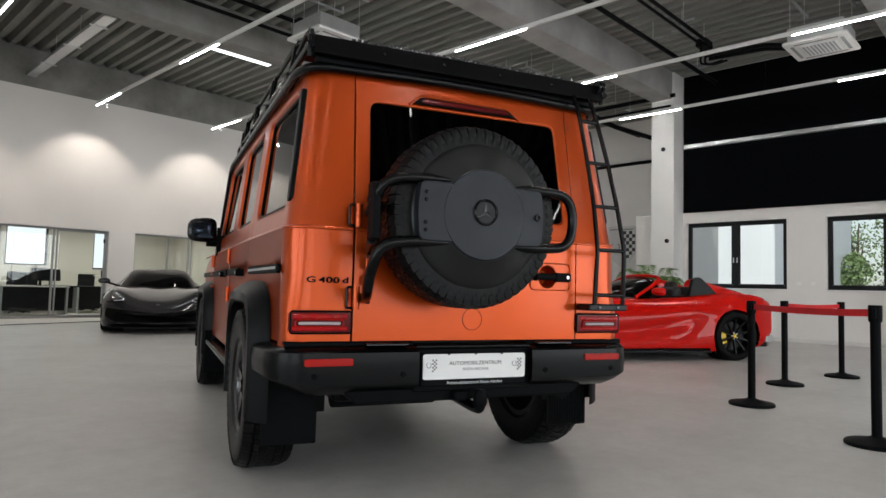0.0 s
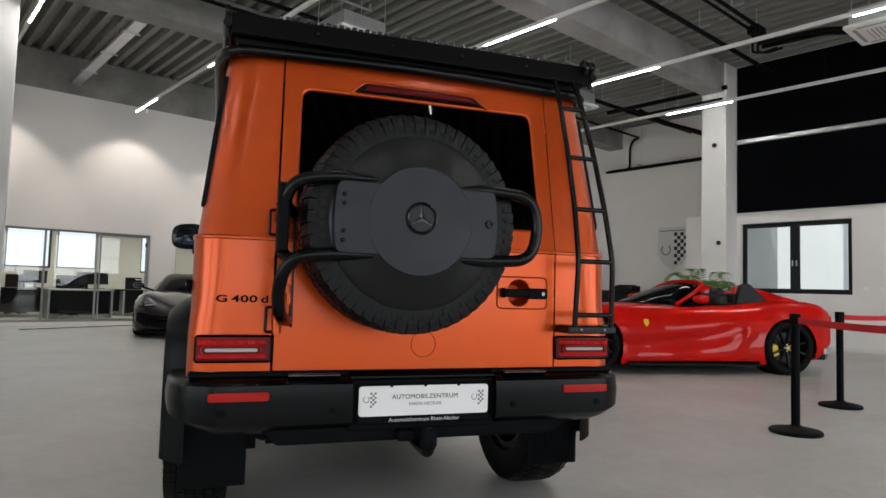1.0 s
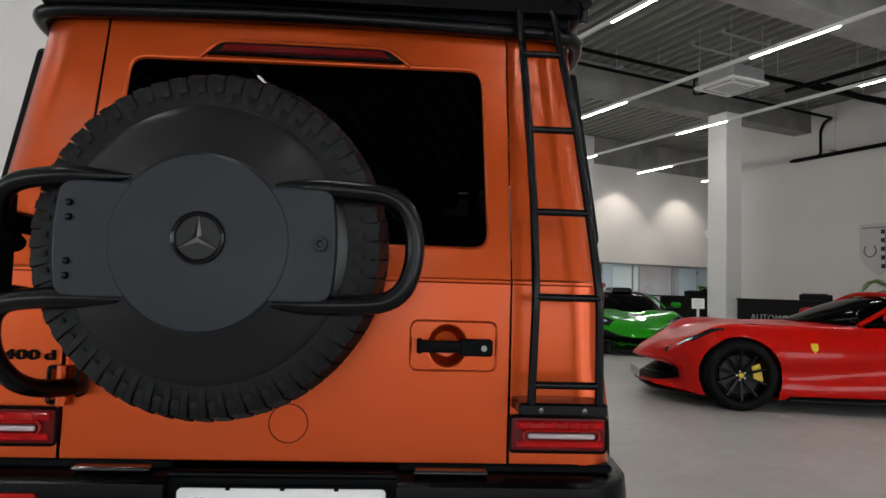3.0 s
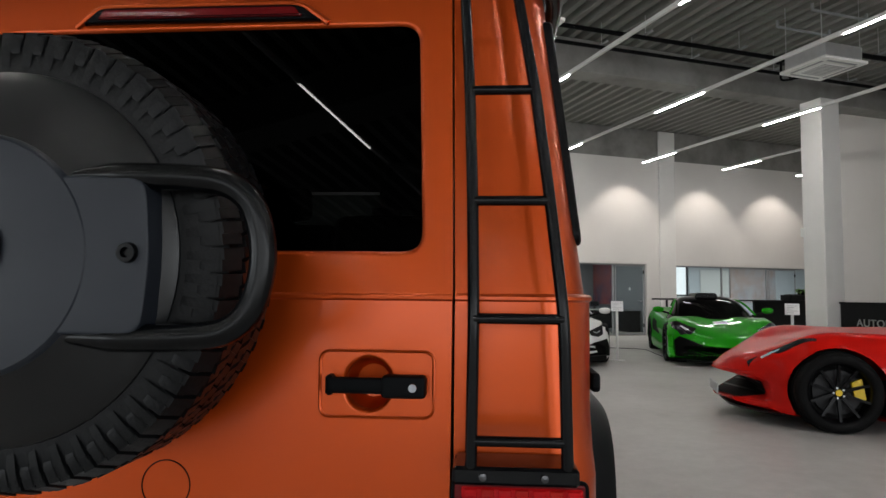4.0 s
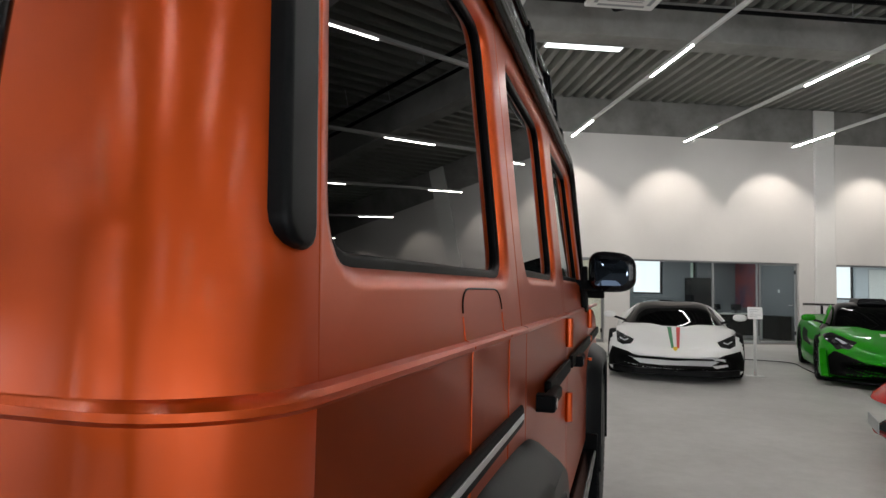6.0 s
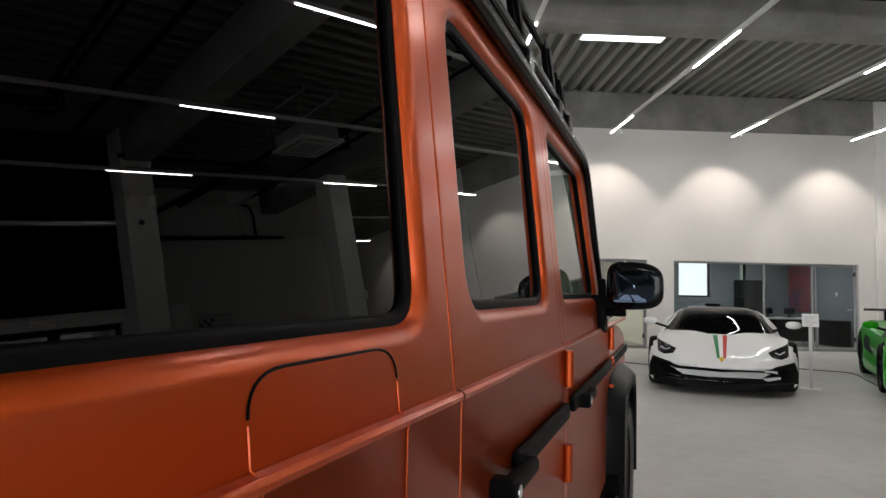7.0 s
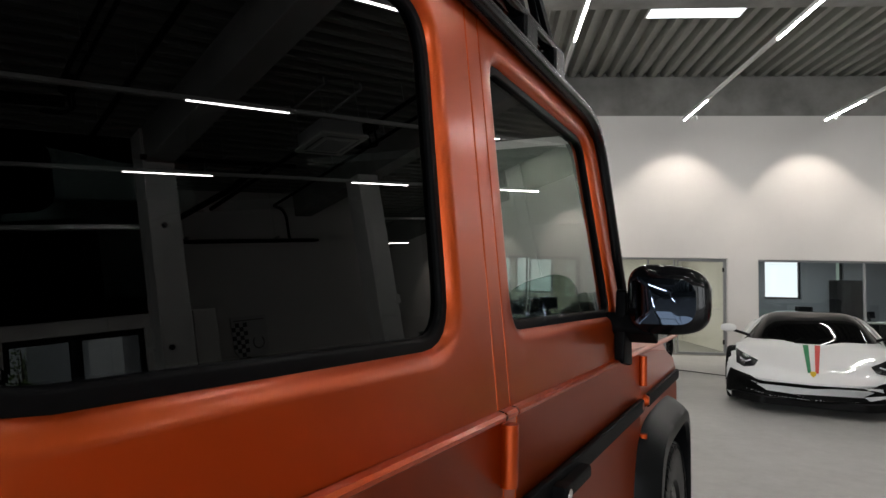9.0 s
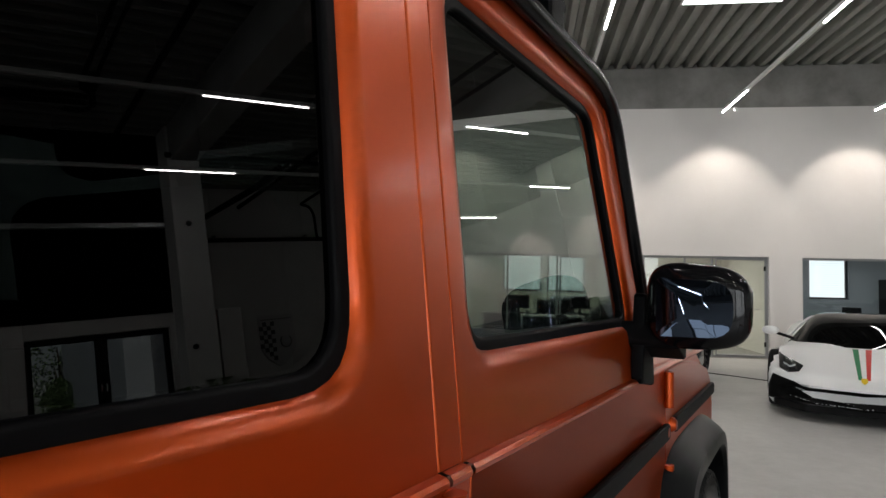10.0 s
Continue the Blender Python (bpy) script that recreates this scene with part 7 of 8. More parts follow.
tagged(part("wall_office_east", box(27.0, 27.2, NORTH + 0.2, BACK, 0, 2.7), M_COOLWALL), "pale office end wall", "wall", kind="structure")
tagged(part("floor_office", box(1.5, 27.0, NORTH, BACK, 0.0, 0.012), M_CARPET), "grey-beige office floor", "floor", kind="structure")
tagged(part("ceiling_office", box(1.3, 27.2, NORTH + 0.2, BACK + 0.25, 2.62, 2.72), M_PLASTICW), "white office ceiling", "ceiling", kind="structure")
for nm, (a, b) in (("open_office", (3.0, 8.5)), ("dim_office", (11.0, 14.5)), ("east_office", (17, 24))):
    area(nm + "_ceiling_light", pose((a + b) / 2, 18.9, 2.60), b - a, 1.2, OFFICE * (0.5 if nm == "dim_office" else 1.0), (1.0, 0.95, 0.86) if nm == "open_office" else (0.92, 0.97, 1.0))
# exterior brightness behind office windows, with blinds
for (a, b, z0, z1) in win_a + win_c + win_d:
    ob = thing("window_3", "office window with a white slatted blind", "window", "office windows", kind="structure")
    y = BACK + 0.10
    for bx in ((a, b, z0, z0 + 0.05), (a, b, z1 - 0.05, z1)):
        part("window_frame", box(bx[0], bx[1], y, y + 0.06, bx[2], bx[3]), M_FRAMEBLK, ob)
    for c in (a, b - 0.05):
        part("window_frame", box(c, c + 0.05, y, y + 0.06, z0 + 0.05, z1 - 0.05), M_FRAMEBLK, ob)
    if b - a > 0.3:
        part("backdrop", box(a, b, y + 0.10, y + 0.11, z0, z1), M_DAYPANE, ob, "bright sky beyond the blind")
        k = 0
        while z1 - 0.08 - 0.06 * k > z0 + (0.42 if a in (4.98, 3.72) else 0.1):
            part("slat", box(a + 0.05, b - 0.05, y - 0.02, y + 0.015, z1 - 0.08 - 0.06 * k, z1 - 0.075 - 0.06 * k), M_SLATW, ob)
            k += 1
    else:
        part("backdrop", box(a, b, y + 0.10, y + 0.11, z0, z1), mat("green_garden_beyond", (0.10, 0.16, 0.09), 0.8, color2=(0.5, 0.55, 0.5), vscale=14, emit=(0.35, 0.42, 0.36), strength=0.5), ob)


def office_front(x0, x1, z1, bars, door=None):
    """Slim grey frame with panes in one of the wall's openings."""
    ob = thing("glazed_partition", "grey-framed glass partition of an office", "partition", "office fronts", kind="structure")
    y = NORTH + 0.07
    part("head", box(x0, x1, y, y + 0.06, z1 - 0.045, z1, 0.003), M_TRIMGREY, ob)
    part("foot_rail", box(x0, x1, y, y + 0.06, 0.012, 0.05, 0.003), M_TRIMGREY, ob)
    xs = [x0] + bars + [x1 - 0.04]
    for c in xs:
        part("post", box(c, c + 0.04, y, y + 0.06, 0.05, z1 - 0.045, 0.003), M_TRIMGREY, ob)
    for a, b in zip(xs[:-1], xs[1:]):
        p = part("pane", box(a + 0.04, b, y + 0.025, y + 0.035, 0.05, z1 - 0.045), M_GLASSO, ob, "clear pane")
        p.visible_shadow = False
    if door:
        a, b = door
        leaf = part("glass_door", tube([(c, y + 0.0, d) for c, d in round_rect(a + 0.05, b - 0.02, 0.06, z1 - 0.06, 0.01, 2)], 0.018, 6, closed=True), M_TRIMGREY, ob)
        part("door_handle", tube(rounded([(b - 0.12, y - 0.01, 1.03), (b - 0.12, y - 0.05, 1.03), (b - 0.25, y - 0.05, 1.03)], 0.02, 3), 0.01, 8), M_ALU, leaf)
        for hz in (0.25, 1.85):
            part("hinge", box(b - 0.05, b - 0.01, y - 0.02, y + 0.0, hz, hz + 0.1, 0.003), M_FRAMEBLK, leaf)


office_front(3.0, 6.25, 2.15, [3.95, 5.04], (5.08, 6.2))
office_front(6.88, 9.47, 2.15, [7.75, 8.32], (8.36, 9.43))
office_front(10.13, 14.76, 2.14, [12.4, 13.62], (13.66, 14.72))
office_front(15.83, 21.2, 2.13, [17.6, 19.4], (19.45, 20.6))


def office_desk(x, y, w, m_top):
    ob = thing("office_desk", "black office desk with a monitor and papers", "desk", "office desks", pose(x, y, 0.012))
    part("top", box(-w / 2, w / 2, -0.4, 0.4, 0.70, 0.735, 0.006), m_top, ob)
    part("front_panel", box(-w / 2 + 0.08, w / 2 - 0.08, -0.32, -0.30, 0.12, 0.70), M_DESK, ob)
    for a in (-w / 2 + 0.04, w / 2 - 0.04):
        part("leg", box(a - 0.025, a + 0.025, -0.36, 0.36, 0.0, 0.70, 0.005), M_ALU, ob)
    return ob


def monitor(x, y, z, rz=0, k=1.0):
    ob = thing("monitor", "black flat computer monitor on a desk", "monitor", "office monitors", pose(x, y, z, 0, 0, rz))
    scr = part("screen", box(-0.27 * k, 0.27 * k, -0.02, 0.0, -0.165 * k, 0.165 * k, 0.006), M_DESK, ob, "black screen housing")
    scr.matrix_basis = pose(0, 0, 0.06 + 0.225 * k, -8)
    part("display", box(-0.255 * k, 0.255 * k, -0.022, -0.0202, -0.15 * k, 0.15 * k), M_SCREEN, scr, "dark glass display")
    part("stand", box(-0.03, 0.03, 0.0, 0.03, 0.012, 0.06 + 0.2 * k), M_DESK, ob)
    part("foot", box(-0.12, 0.12, -0.08, 0.1, 0.0, 0.012, 0.004), M_DESK, ob)


def office_chair(x, y, rz):
    ob = thing("office_chair", "black swivel office chair at a desk", "chair", "office chairs", pose(x, y, 0.012, 0, 0, rz))
    part("seat", box(-0.25, 0.25, -0.25, 0.25, 0.43, 0.51, 0.03, 2), M_DESK, ob, smooth=True)
    part("backrest", box(-0.23, 0.23, 0.22, 0.28, 0.55, 1.08, 0.025, 2), M_DESK, ob, smooth=True)
    part("column", tube([(0, 0, 0.08), (0, 0, 0.43)], 0.03, 8), M_ALU, ob)
    for k in range(5):
        a = 2 * math.pi * k / 5
        part("foot", tube([(0, 0, 0.09), (0.28 * math.cos(a), 0.28 * math.sin(a), 0.04)], 0.02, 6), M_DESK, ob)


for x, y in ((4.0, 19.2), (5.6, 19.6), (7.0, 19.3), (5.0, 18.2)):
    office_desk(x, y, 1.5, M_DESK if x != 5.0 else M_DESKTOP)
    monitor(x + 0.2, y + 0.05, 0.747, 180 if x < 5 else 20)
    office_chair(x - 0.1, y + 0.75, 0)
office_desk(13.6, 18.6, 2.2, M_DESKTOP)
monitor(13.55, 18.7, 0.747, 12, 0.5)
monitor(14.15, 18.7, 0.747, -20, 0.5)
office_chair(12.2, 18.8, 120)
tagged(part("cabinet", box(13.74, 14.5, BACK - 0.45, BACK - 0.02, 0.012, 1.80, 0.01), M_DESK), "tall black office cabinet against the wall", "cabinet")
art = thing("wall_picture", "large abstract picture in red and dark blue", "picture", m=pose(15.465, 20.28, 1.60, 0, 0, -90))
part("canvas", box(-0.62, 0.58, -0.03, 0.03, -0.72, 0.72, 0.004), mat("abstract_paint", (0.42, 0.08, 0.05), 0.6, color2=(0.04, 0.06, 0.13), vscale=1.5, detail=3), art)
art = thing("wall_picture", "large abstract picture in rust and grey", "picture", m=pose(22.8, BACK - 0.032, 1.65))
part("canvas", box(-1.12, 1.15, -0.03, 0.03, -0.7, 0.70, 0.004), mat("abstract_rust", (0.50, 0.34, 0.27), 0.7, color2=(0.52, 0.54, 0.60), vscale=1.4, detail=4), art)
# plain framed panel that makes this stretch of the office wall paler
board = thing("whiteboard", "large plain pale panel on the office wall", "whiteboard", m=pose(20.95, BACK - 0.001, 1.6))
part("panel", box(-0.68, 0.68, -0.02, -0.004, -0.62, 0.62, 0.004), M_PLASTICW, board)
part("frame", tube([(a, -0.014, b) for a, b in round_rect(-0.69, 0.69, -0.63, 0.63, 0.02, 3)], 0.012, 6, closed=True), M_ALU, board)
sb = thing("sideboard", "low black office sideboard against the partition", "sideboard", m=pose(15.27, 18.55, 0.012))
part("body", box(-0.2, 0.2, -0.45, 0.45, 0, 0.66, 0.008), M_DESK, sb)
part("top", box(-0.21, 0.21, -0.46, 0.46, 0.66, 0.685, 0.005), M_DESK, sb)
tagged(part("light_switch", box(15.488, 15.499, 18.66, 18.74, 1.36, 1.46, 0.003), M_PLASTICW), "white light switch on the grey partition", "switch")
tagged(part("light_switch", box(8.9, 8.98, BACK - 0.012, BACK, 1.28, 1.38, 0.004), M_PLASTICW), "white light switch on the office wall", "switch")


def leafy(name, label, m, n, h, spread, seed, droop=0.5):
    """A pot plant with arching pinnate fronds."""
    rnd = random.Random(seed)
    ob = thing(name, label, "plant", m=m)
    part("pot", lathe([(0.0, 0.0), (0.14, 0.0), (0.18, 0.30), (0.165, 0.30), (0.15, 0.26), (0.0, 0.26)], "Z", 24), M_MOULD, ob, "dark planter", smooth=True)
    for i in range(n):
        a = 2 * math.pi * i / n + rnd.uniform(-0.3, 0.3)
        L = spread * rnd.uniform(0.7, 1.1)
        top = h * rnd.uniform(0.8, 1.05)
        pts = [Vector((0.02 * math.cos(a), 0.02 * math.sin(a), 0.26)), Vector((0.25 * L * math.cos(a), 0.25 * L * math.sin(a), top * 0.8)), Vector((0.65 * L * math.cos(a), 0.65 * L * math.sin(a), top)), Vector((L * math.cos(a), L * math.sin(a), top - droop * L))]
        line = []
        for k in range(29):
            t = k / 28
            line.append((1 - t) ** 3 * pts[0] + 3 * t * (1 - t) ** 2 * pts[1] + 3 * t * t * (1 - t) * pts[2] + t ** 3 * pts[3])
        bm = tube(line, [0.007 - 0.0002 * k for k in range(29)], 5)
        for k in range(9, 29):
            d = (line[k] - line[k - 1]).normalized()
            s = d.cross(Vector((0, 0, 1))).normalized()
            ll = (0.20 * math.sin(math.pi * (k - 6) / 25) + 0.025) * min(1, spread / 0.6)
            for sg in (-1, 1):
                tip = line[k] + s * sg * ll + d * ll * 0.8 - Vector((0, 0, ll * 0.45))
                midp = (line[k] + tip) / 2
                w = d * 0.013
                v = [bm.verts.new(p) for p in (line[k], midp + w, tip, midp - w)]
                bm.faces.new(v)
        part("frond", bm, M_LEAF, ob)


leafy("palm_plant", "green potted palm behind the red car", pose(14.35, 6.3, 0), 19, 1.72, 0.78, 4)
leafy("desk_plant", "small green pot plant on the counter", pose(19.62, 15.6, 1.102), 9, 0.42, 0.28, 9)

# ---- reception ----
desk = thing("reception_desk", "long black reception desk with raised pale lettering", "desk", m=pose(15.4, 7.3, 0))
part("front", box(0, 0.06, 0, 3.48, 0.0, 1.06, 0.006), M_DESK, desk)
part("worktop", box(-0.03, 0.8, -0.02, 3.49, 1.06, 1.095, 0.006), M_DESK, desk)
part("side", box(0.06, 0.78, 3.42, 3.48, 0.0, 1.06, 0.006), M_DESK, desk)
lettering("AUTOMOBILZENTRUM", 0.215, pose(-0.012, 3.10, 0.66, 90, 0, -90), M_ALU, desk, "desk_lettering", 0.008, 1.06, "LEFT", "brushed metal lettering")
ob = thing("printer", "small black printer on the reception desk", "printer", m=pose(15.75, 9.05, 1.096))
part("body", box(-0.2, 0.2, -0.26, 0.26, 0, 0.13, 0.02, 2), M_DESK, ob)
part("tray", box(-0.18, 0.12, -0.2, 0.2, 0.131, 0.15, 0.005), M_DESK, ob)
counter = thing("counter", "black waist-high counter in front of the office", "counter", m=pose(17.4, 15.3, 0))
part("front", box(0, 3.5, 0, 0.06, 0, 1.06, 0.006), M_DESK, counter)
part("worktop", box(-0.02, 3.52, -0.02, 0.6, 1.06, 1.10, 0.006), M_DESK, counter)
ob = thing("printer", "small black printer on the counter", "printer", m=pose(19.1, 15.55, 1.101))
part("body", box(-0.26, 0.26, -0.2, 0.2, 0, 0.16, 0.02, 2), M_DESK, ob)
part("tray", box(-0.2, 0.2, -0.16, 0.1, 0.161, 0.18, 0.005), M_DESK, ob)

# shield sign on the inner wall: pale field, dark wreath, checkered half
sign = thing("shield_sign", "pale shield-shaped wall sign with a checkered half", "sign", m=pose(INNER, 9.42, 2.40, 0, 0, -90))
M_SHIELD = mat("pale_shield", (0.60, 0.60, 0.59), 0.5)
SH = [(-0.46, 0.62), (0.46, 0.62), (0.46, -0.20), (0.30, -0.45), (0.0, -0.66), (-0.30, -0.45), (-0.46, -0.20)]
part("shield", prism(round_poly(SH, 0.05, 4), -0.03, 0.0, "XZ", 0.004), M_SHIELD, sign)
for i in range(4):
    for j in range(10):
        x, z = 0.06 + 0.1 * i, 0.46 - 0.105 * j
        if (i + j) % 2 == 0 and z - 0.1 > -0.66 + 1.05 * x * 0.9:
            part("check", box(x, x + 0.1, -0.036, -0.030, z - 0.105, z), M_INK, sign)
part("wreath", tube([(-0.20 + 0.14 * math.cos(a), -0.034, -0.05 + 0.15 * math.sin(a)) for a in [radians(130 + 280 * k / 20) for k in range(21)]], 0.018, 6), M_GREYINK, sign)
part("bar", box(-0.40, 0.40, -0.034, -0.030, 0.50, 0.53), M_GREYINK, sign)

# ---- barrier posts and belt ----
def barrier_post(x, y):
    ob = thing("barrier_post", "black belt-barrier post with a round base", "barrier post", "belt barrier", pose(x, y, 0))
    part("base", lathe([(0.0, 0.0), (0.183, 0.0), (0.186, 0.006), (0.185, 0.020), (0.176, 0.028), (0.06, 0.050), (0.04, 0.060), (0.0, 0.060)], "Z", 36), M_MOULD, ob, smooth=True)
    part("pole", tube([(0, 0, 0.04), (0, 0, 0.80)], 0.031, 20), M_MOULD, ob, smooth=True)
    part("head", lathe([(0.0, 0.90), (0.036, 0.90), (0.040, 0.893), (0.040, 0.80), (0.034, 0.79), (0.0, 0.79)], "Z", 24), M_MOULD, ob, smooth=True)
    part("clip", box(-0.05, 0.05, -0.012, 0.012, 0.815, 0.885, 0.004), M_MOULD, ob)
    return ob


POSTS = [(6.36, 1.54), (8.02, 1.75), (9.38, 1.51), (5.40, 0.46)]
for p in POSTS:
    barrier_post(*p)
M_BELT = mat("red_woven_belt", (0.55, 0.012, 0.016), 0.75, vary=0.1, vscale=9, bump=0.5, bscale=400, bdist=0.0008)


def belt(a, b, sag):
    bm = bmesh.new()
    prev = None
    d = (Vector((*b, 0)) - Vector((*a, 0))).normalized()
    n = Vector((-d.y, d.x, 0)) * 0.0012
    p0, p1 = Vector((*a, 0)) + d * 0.041, Vector((*b, 0)) - d * 0.041
    for k in range(13):
        t = k / 12
        z = -sag * 4 * t * (1 - t)
        p = p0.lerp(p1, t)
        ring = [bm.verts.new(p + off + Vector((0, 0, z + zz))) for off, zz in ((n, 0.825), (n, 0.873), (-n, 0.873), (-n, 0.825))]
        if prev:
            for i in range(4):
                bm.faces.new((prev[i], ring[i], ring[(i + 1) % 4], prev[(i + 1) % 4]))
        prev = ring
    tagged(part("barrier_belt", finish(bm), M_BELT), "red woven barrier belt between the posts", "barrier belt", "belt barrier")


belt(POSTS[0], POSTS[3], 0.012)
belt(POSTS[1], POSTS[2], 0.012)


# ---- sign stands ----
def sign_stand(x, y, rz):
    ob = thing("sign_stand", "slim white stand with a tilted white info card", "sign stand", "info stands", pose(x, y, 0, 0, 0, rz))
    part("foot", box(-0.14, 0.14, -0.10, 0.10, 0, 0.008, 0.003), M_WHITEMETAL, ob)
    part("post", box(-0.022, 0.022, -0.012, 0.012, 0.008, 0.92, 0.003), M_WHITEMETAL, ob)
    card = part("card", box(-0.108, 0.108, -0.006, 0.006, -0.095, 0.105, 0.003), M_PLATE, ob, "white info card")
    card.matrix_basis = pose(0, -0.03, 0.985, -22, 0, 0)
    for k in range(5):
        part("text_bar", box(-0.08, 0.08 - 0.05 * (k % 3), -0.0072, -0.006, 0.06 - 0.03 * k, 0.064 - 0.03 * k), M_GREYINK, card)


sign_stand(9.62, 10.51, -28)
sign_stand(11.7, 8.55, -45)

# ---- ceiling cassettes, pipes, tray ----
def cassette(x, y):
    ob = thing("air_conditioner", "white square ceiling cassette air conditioner", "air conditioner", "ceiling cassettes", pose(x, y, 5.10))
    part("panel", prism(round_rect(-0.475, 0.475, -0.475, 0.475, 0.03, 3), 0.0, 0.05, "XY", 0.012), M_PLASTICW, ob, smooth=True)
    part("housing", box(-0.41, 0.41, -0.41, 0.41, 0.05, 0.30, 0.01), M_ALU, ob)
    part("intake_grille", box(-0.26, 0.26, -0.26, 0.26, -0.012, 0.0, 0.004), M_WHITEMETAL, ob, "grey intake grille")
    for k in range(9):
        part("slat", box(-0.24, 0.24, -0.235 + 0.055 * k, -0.22 + 0.055 * k, -0.018, -0.012), M_TRIMGREY, ob)
    for a in range(4):
        s = part("air_slot", box(-0.32, 0.32, 0.34, 0.39, -0.004, 0.002), M_TRIMGREY, ob)
        s.matrix_basis = pose(0, 0, 0, 0, 0, 90 * a)
    for sy in (-1, 1):
        part("strut", box(-0.62, 0.62, sy * 0.36 - 0.02, sy * 0.36 + 0.02, 0.80, 0.835, 0.004), M_TRIMGREY, ob, "galvanised strut")
        for sx in (-1, 1):
            part("strut_end", box(sx * 0.60 - 0.02, sx * 0.60 + 0.02, sy * 0.36 - 0.02, sy * 0.36 + 0.02, 0.836, 0.93, 0.004), M_TRIMGREY, ob)
    for sx in (-1, 1):
        for sy in (-1, 1):
            part("threaded_rod", tube([(sx * 0.42, sy * 0.36, 0.1), (sx * 0.42, sy * 0.36, TOP + 0.03 - 5.10)], 0.006, 6), M_ALU, ob)


for x, y in ((6.78, 8.6), (12.3, 2.38), (12.38, 8.42), (6.78, 2.38)):
    cassette(x, y)


def pipe(pts, r, label="black insulated pipe under the roof"):
    ob = thing("pipe", label, "pipe", "roof pipes")
    pts = [Vector(p) for p in pts]
    part("run", tube(rounded(pts, 0.12, 4), r, 10), M_BLACKSTEEL, ob, smooth=True)
    for a, b in zip(pts[:-1], pts[1:]):
        if abs(a.z - b.z) < 0.05 and (b - a).length > 1.5:
            k = int((b - a).length / 2.0)
            for i in range(k):
                p = a.lerp(b, (i + 0.5) / k)
                part("bracket", tube([p, (p.x, p.y, TOP + 0.03)], 0.007, 6), M_ALU, ob)
                part("channel", box(p.x - 0.2, p.x + 0.2, p.y - 0.02, p.y + 0.02, p.z + r, p.z + r + 0.03) if abs(b.y - a.y) > abs(b.x - a.x) else box(p.x - 0.02, p.x + 0.02, p.y - 0.2, p.y + 0.2, p.z + r, p.z + r + 0.03), M_TRIMGREY, ob)
    return ob


pipe([(-6, 5.25, 5.85), (15.3, 5.25, 5.85)], 0.045)
pipe([(-6, 4.45, 5.86), (12.7, 4.45, 5.86)], 0.035)
pipe([(-6, 4.60, 5.86), (13.0, 4.60, 5.86)], 0.028)
pipe([(-6, 9.85, 5.86), (13.0, 9.85, 5.86)], 0.042)
pipe([(13.2, 9.7, 5.62), (12.95, 9.0, 5.45), (12.8, 8.75, 5.36)], 0.036)
pipe([(-6, 10.38, 5.80), (18.4, 10.38, 5.80), (18.55, 10.7, 5.80), (18.58, 10.83, 5.6), (18.58, 10.83, 4.92), (18.58, 11.7, 4.90)], 0.036)
pipe([(18.58, 11.6, 4.90), (18.58, 6.9, 4.94)], 0.05, "black insulated pipe along the wall")
pipe([(7.2, 9.8, 5.86), (7.2, 9.3, 5.5), (7.1, 9.0, 5.3)], 0.03)
pipe([(12.85, 4.5, 5.62), (12.7, 3.4, 5.52), (12.6, 2.9, 5.36)], 0.038)
pipe([(13.0, 4.5, 5.60), (12.85, 3.4, 5.50), (12.75, 2.9, 5.34)], 0.038)
pipe([(15.0, 9.2, 5.66), (15.0, 6.1, 5.66)], 0.05)
pipe([(15.0, 8.3, 5.42), (15.0, 6.2, 5.42)], 0.028)
pipe([(14.95, 8.25, 5.52), (15.7, 8.05, 5.34), (18.55, 7.5, 5.24)], 0.065)
pipe([(14.95, 8.45, 5.60), (15.7, 8.25, 5.46), (18.55, 7.75, 5.38)], 0.03)


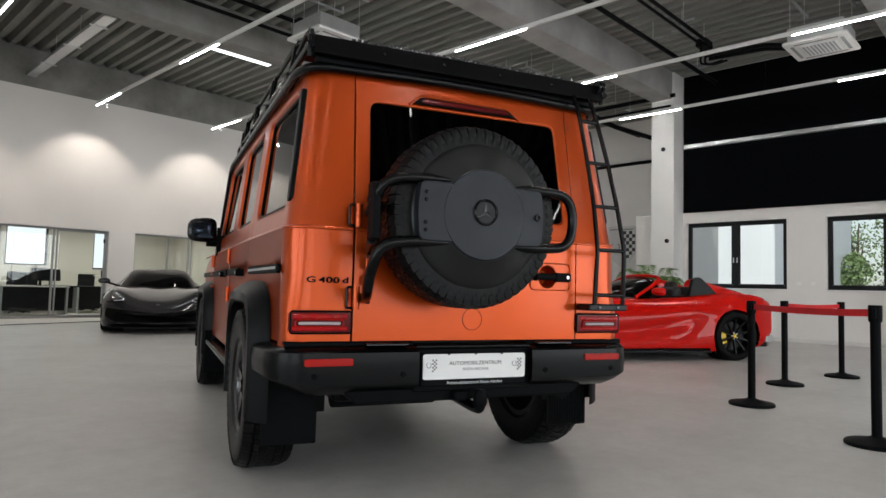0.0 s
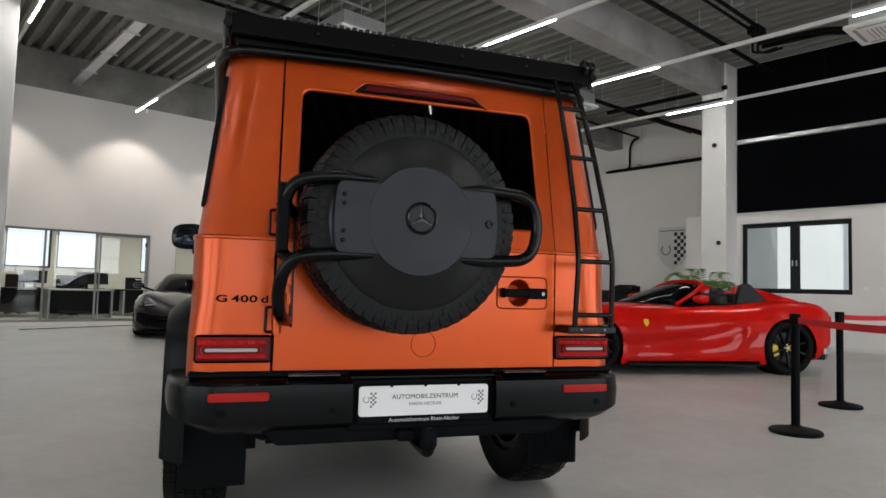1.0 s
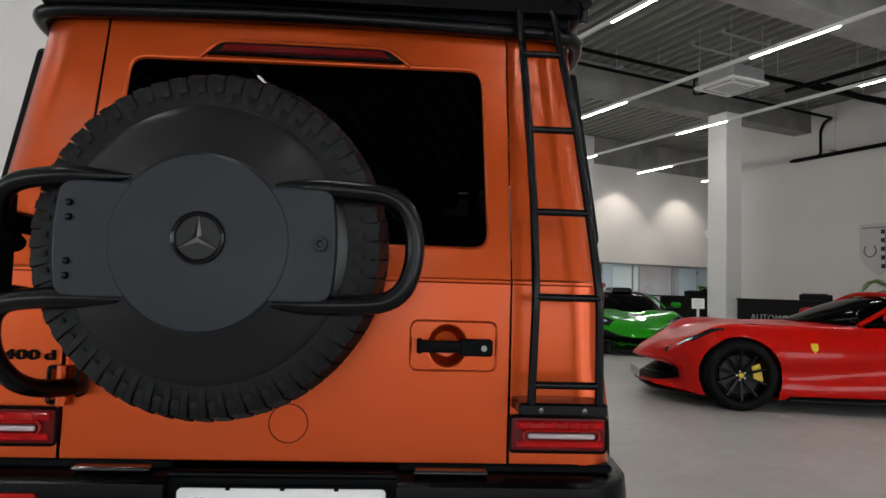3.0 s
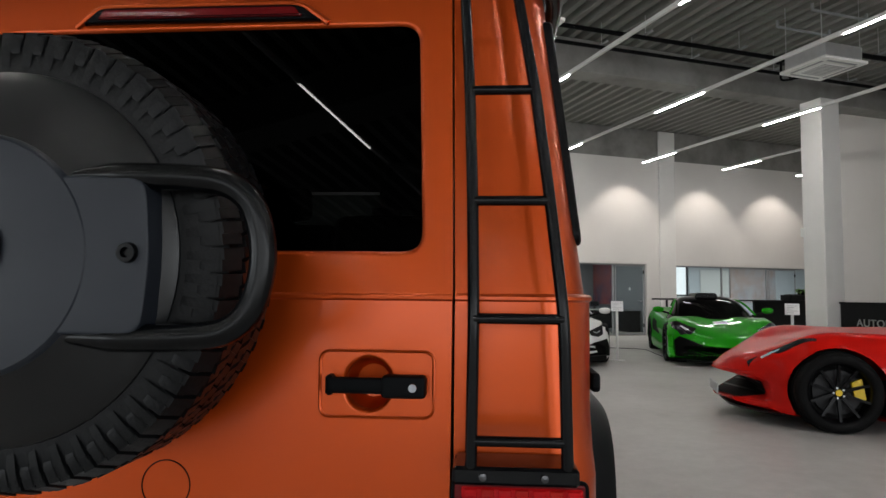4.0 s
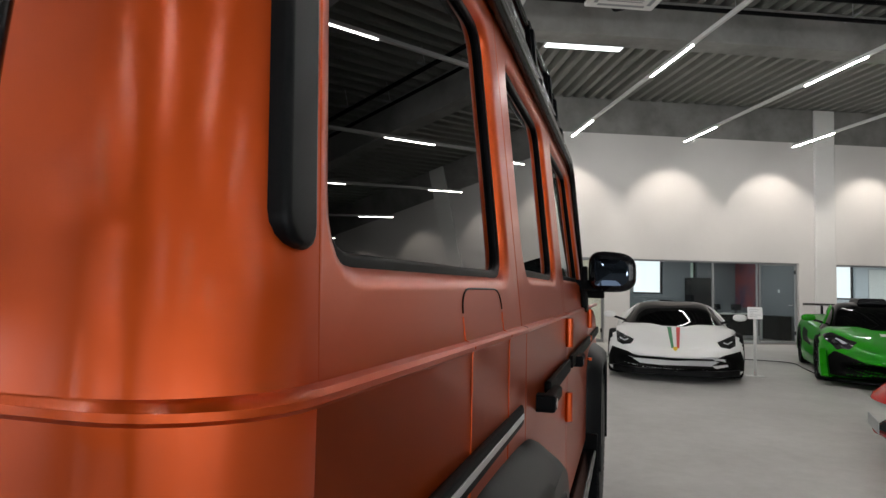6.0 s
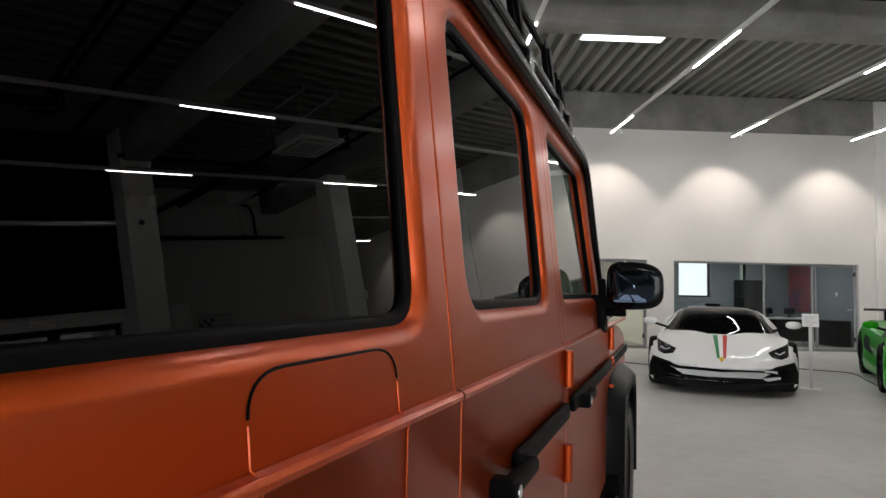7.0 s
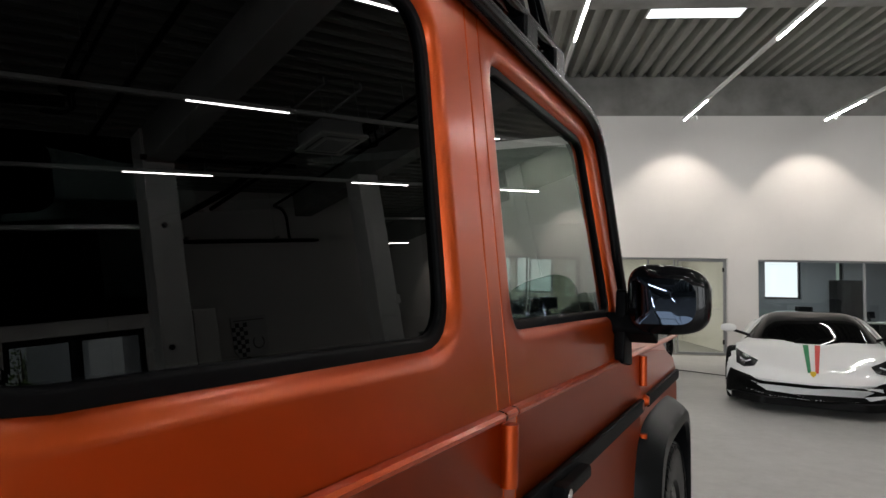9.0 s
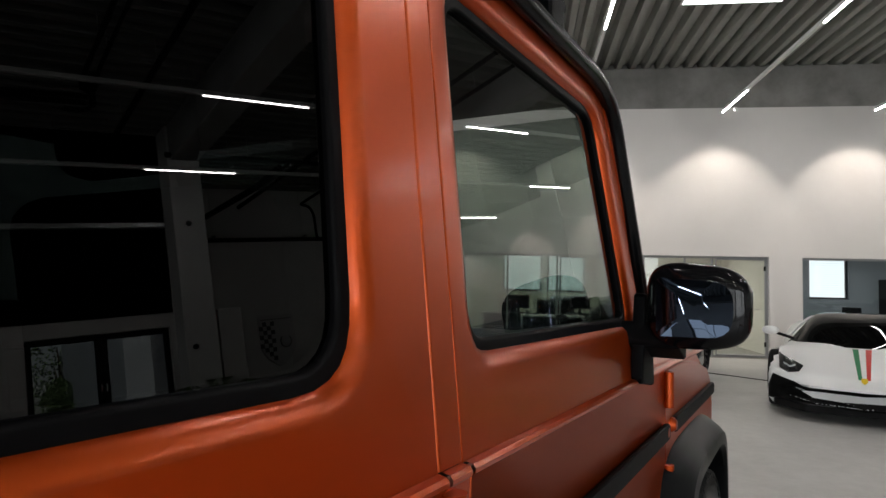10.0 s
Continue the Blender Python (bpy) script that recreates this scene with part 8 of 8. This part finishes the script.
def manifold(x, y, z):
    """Branch box of the cooling pipes with two looped tails."""
    ob = thing("pipe_manifold", "black insulated pipe branch with looped tails under the roof", "pipe", "roof pipes", pose(x, y, z))
    part("body", box(-0.17, 0.17, -0.11, 0.11, -0.08, 0.08, 0.03, 3), M_BLACKSTEEL, ob, smooth=True)
    for dx, dz in ((-0.13, -0.42), (0.09, -0.36)):
        part("loop", tube(rounded([(dx, 0, -0.06), (dx, 0.02, dz), (dx + 0.16, -0.10, dz), (dx + 0.30, -0.30, dz + 0.08)], 0.06, 4), 0.022, 8), M_BLACKSTEEL, ob, smooth=True)
    part("collar", tube([(0.17, 0, 0.02), (0.30, 0, 0.02)], 0.06, 12), M_BLACKSTEEL, ob, smooth=True)
    part("bracket", tube([(0, 0, 0.08), (0, 0, TOP + 0.03 - z)], 0.007, 6), M_ALU, ob)
    return ob


for x, y in ((12.85, 4.55), (13.1, 9.86), (7.15, 9.86)):
    manifold(x, y, 5.86)
pipe([(12.9, 8.9, 5.70), (18.4, 8.72, 5.70)], 0.05)
pipe([(-4, 0.4, 5.85), (15.3, 0.4, 5.85)], 0.04)
tray = thing("cable_tray", "galvanised cable tray under the roof", "cable tray", m=pose(4.35, 0, 5.6))
part("tray", box(-0.10, 0.10, 11.7, 16.74, 0, 0.015), M_ALU, tray)
for s in (-1, 1):
    part("side", box(s * 0.10 - 0.004, s * 0.10 + 0.004, 11.7, 16.74, 0, 0.06), M_ALU, tray)
for y in (12.3, 13.8, 15.4):
    part("rod", tube([(0.13, y, 0), (0.13, y, TOP + 0.03 - 5.6)], 0.006, 6), M_ALU, tray)
    part("crossbar", box(-0.16, 0.16, y - 0.02, y + 0.02, -0.02, 0.0), M_ALU, tray)
for x, y, z in ((15.06, 6.4, 4.4), (15.06, 6.3, 2.2)):
    tagged(part("column_sensor", tube([(x, y, z), (x - 0.03, y, z)], 0.05, 14), M_FRAMEBLK), "small dark sensor on the column", "sensor")
tagged(part("column_switch", box(15.03, 15.052, 11.3, 11.42, 2.55, 2.75, 0.005), M_PLASTICW), "white control box on the column", "switch")

# cables on the floor
M_CABLE = mat("dark_cable", (0.03, 0.03, 0.03), 0.5)
tagged(part("floor_cable", tube(rounded([(3.2, 14.3, 0.008), (4.62, 14.8, 0.008), (5.8, 15.2, 0.008), (7.0, 14.3, 0.008), (7.6, 13.9, 0.008), (8.2, 13.2, 0.008), (8.6, 12.9, 0.008)], 0.5, 5), 0.008, 6), M_CABLE, smooth=True), "thin dark charging cable lying on the floor", "cable")
tagged(part("floor_cable", tube(rounded([(9.7, 13.3, 0.008), (10.7, 13.1, 0.008), (11.3, 12.7, 0.008), (11.6, 12.4, 0.008), (11.2, 11.6, 0.008), (10.9, 10.9, 0.008)], 0.5, 5), 0.008, 6), M_CABLE, smooth=True), "thin dark charging cable lying on the floor", "cable")
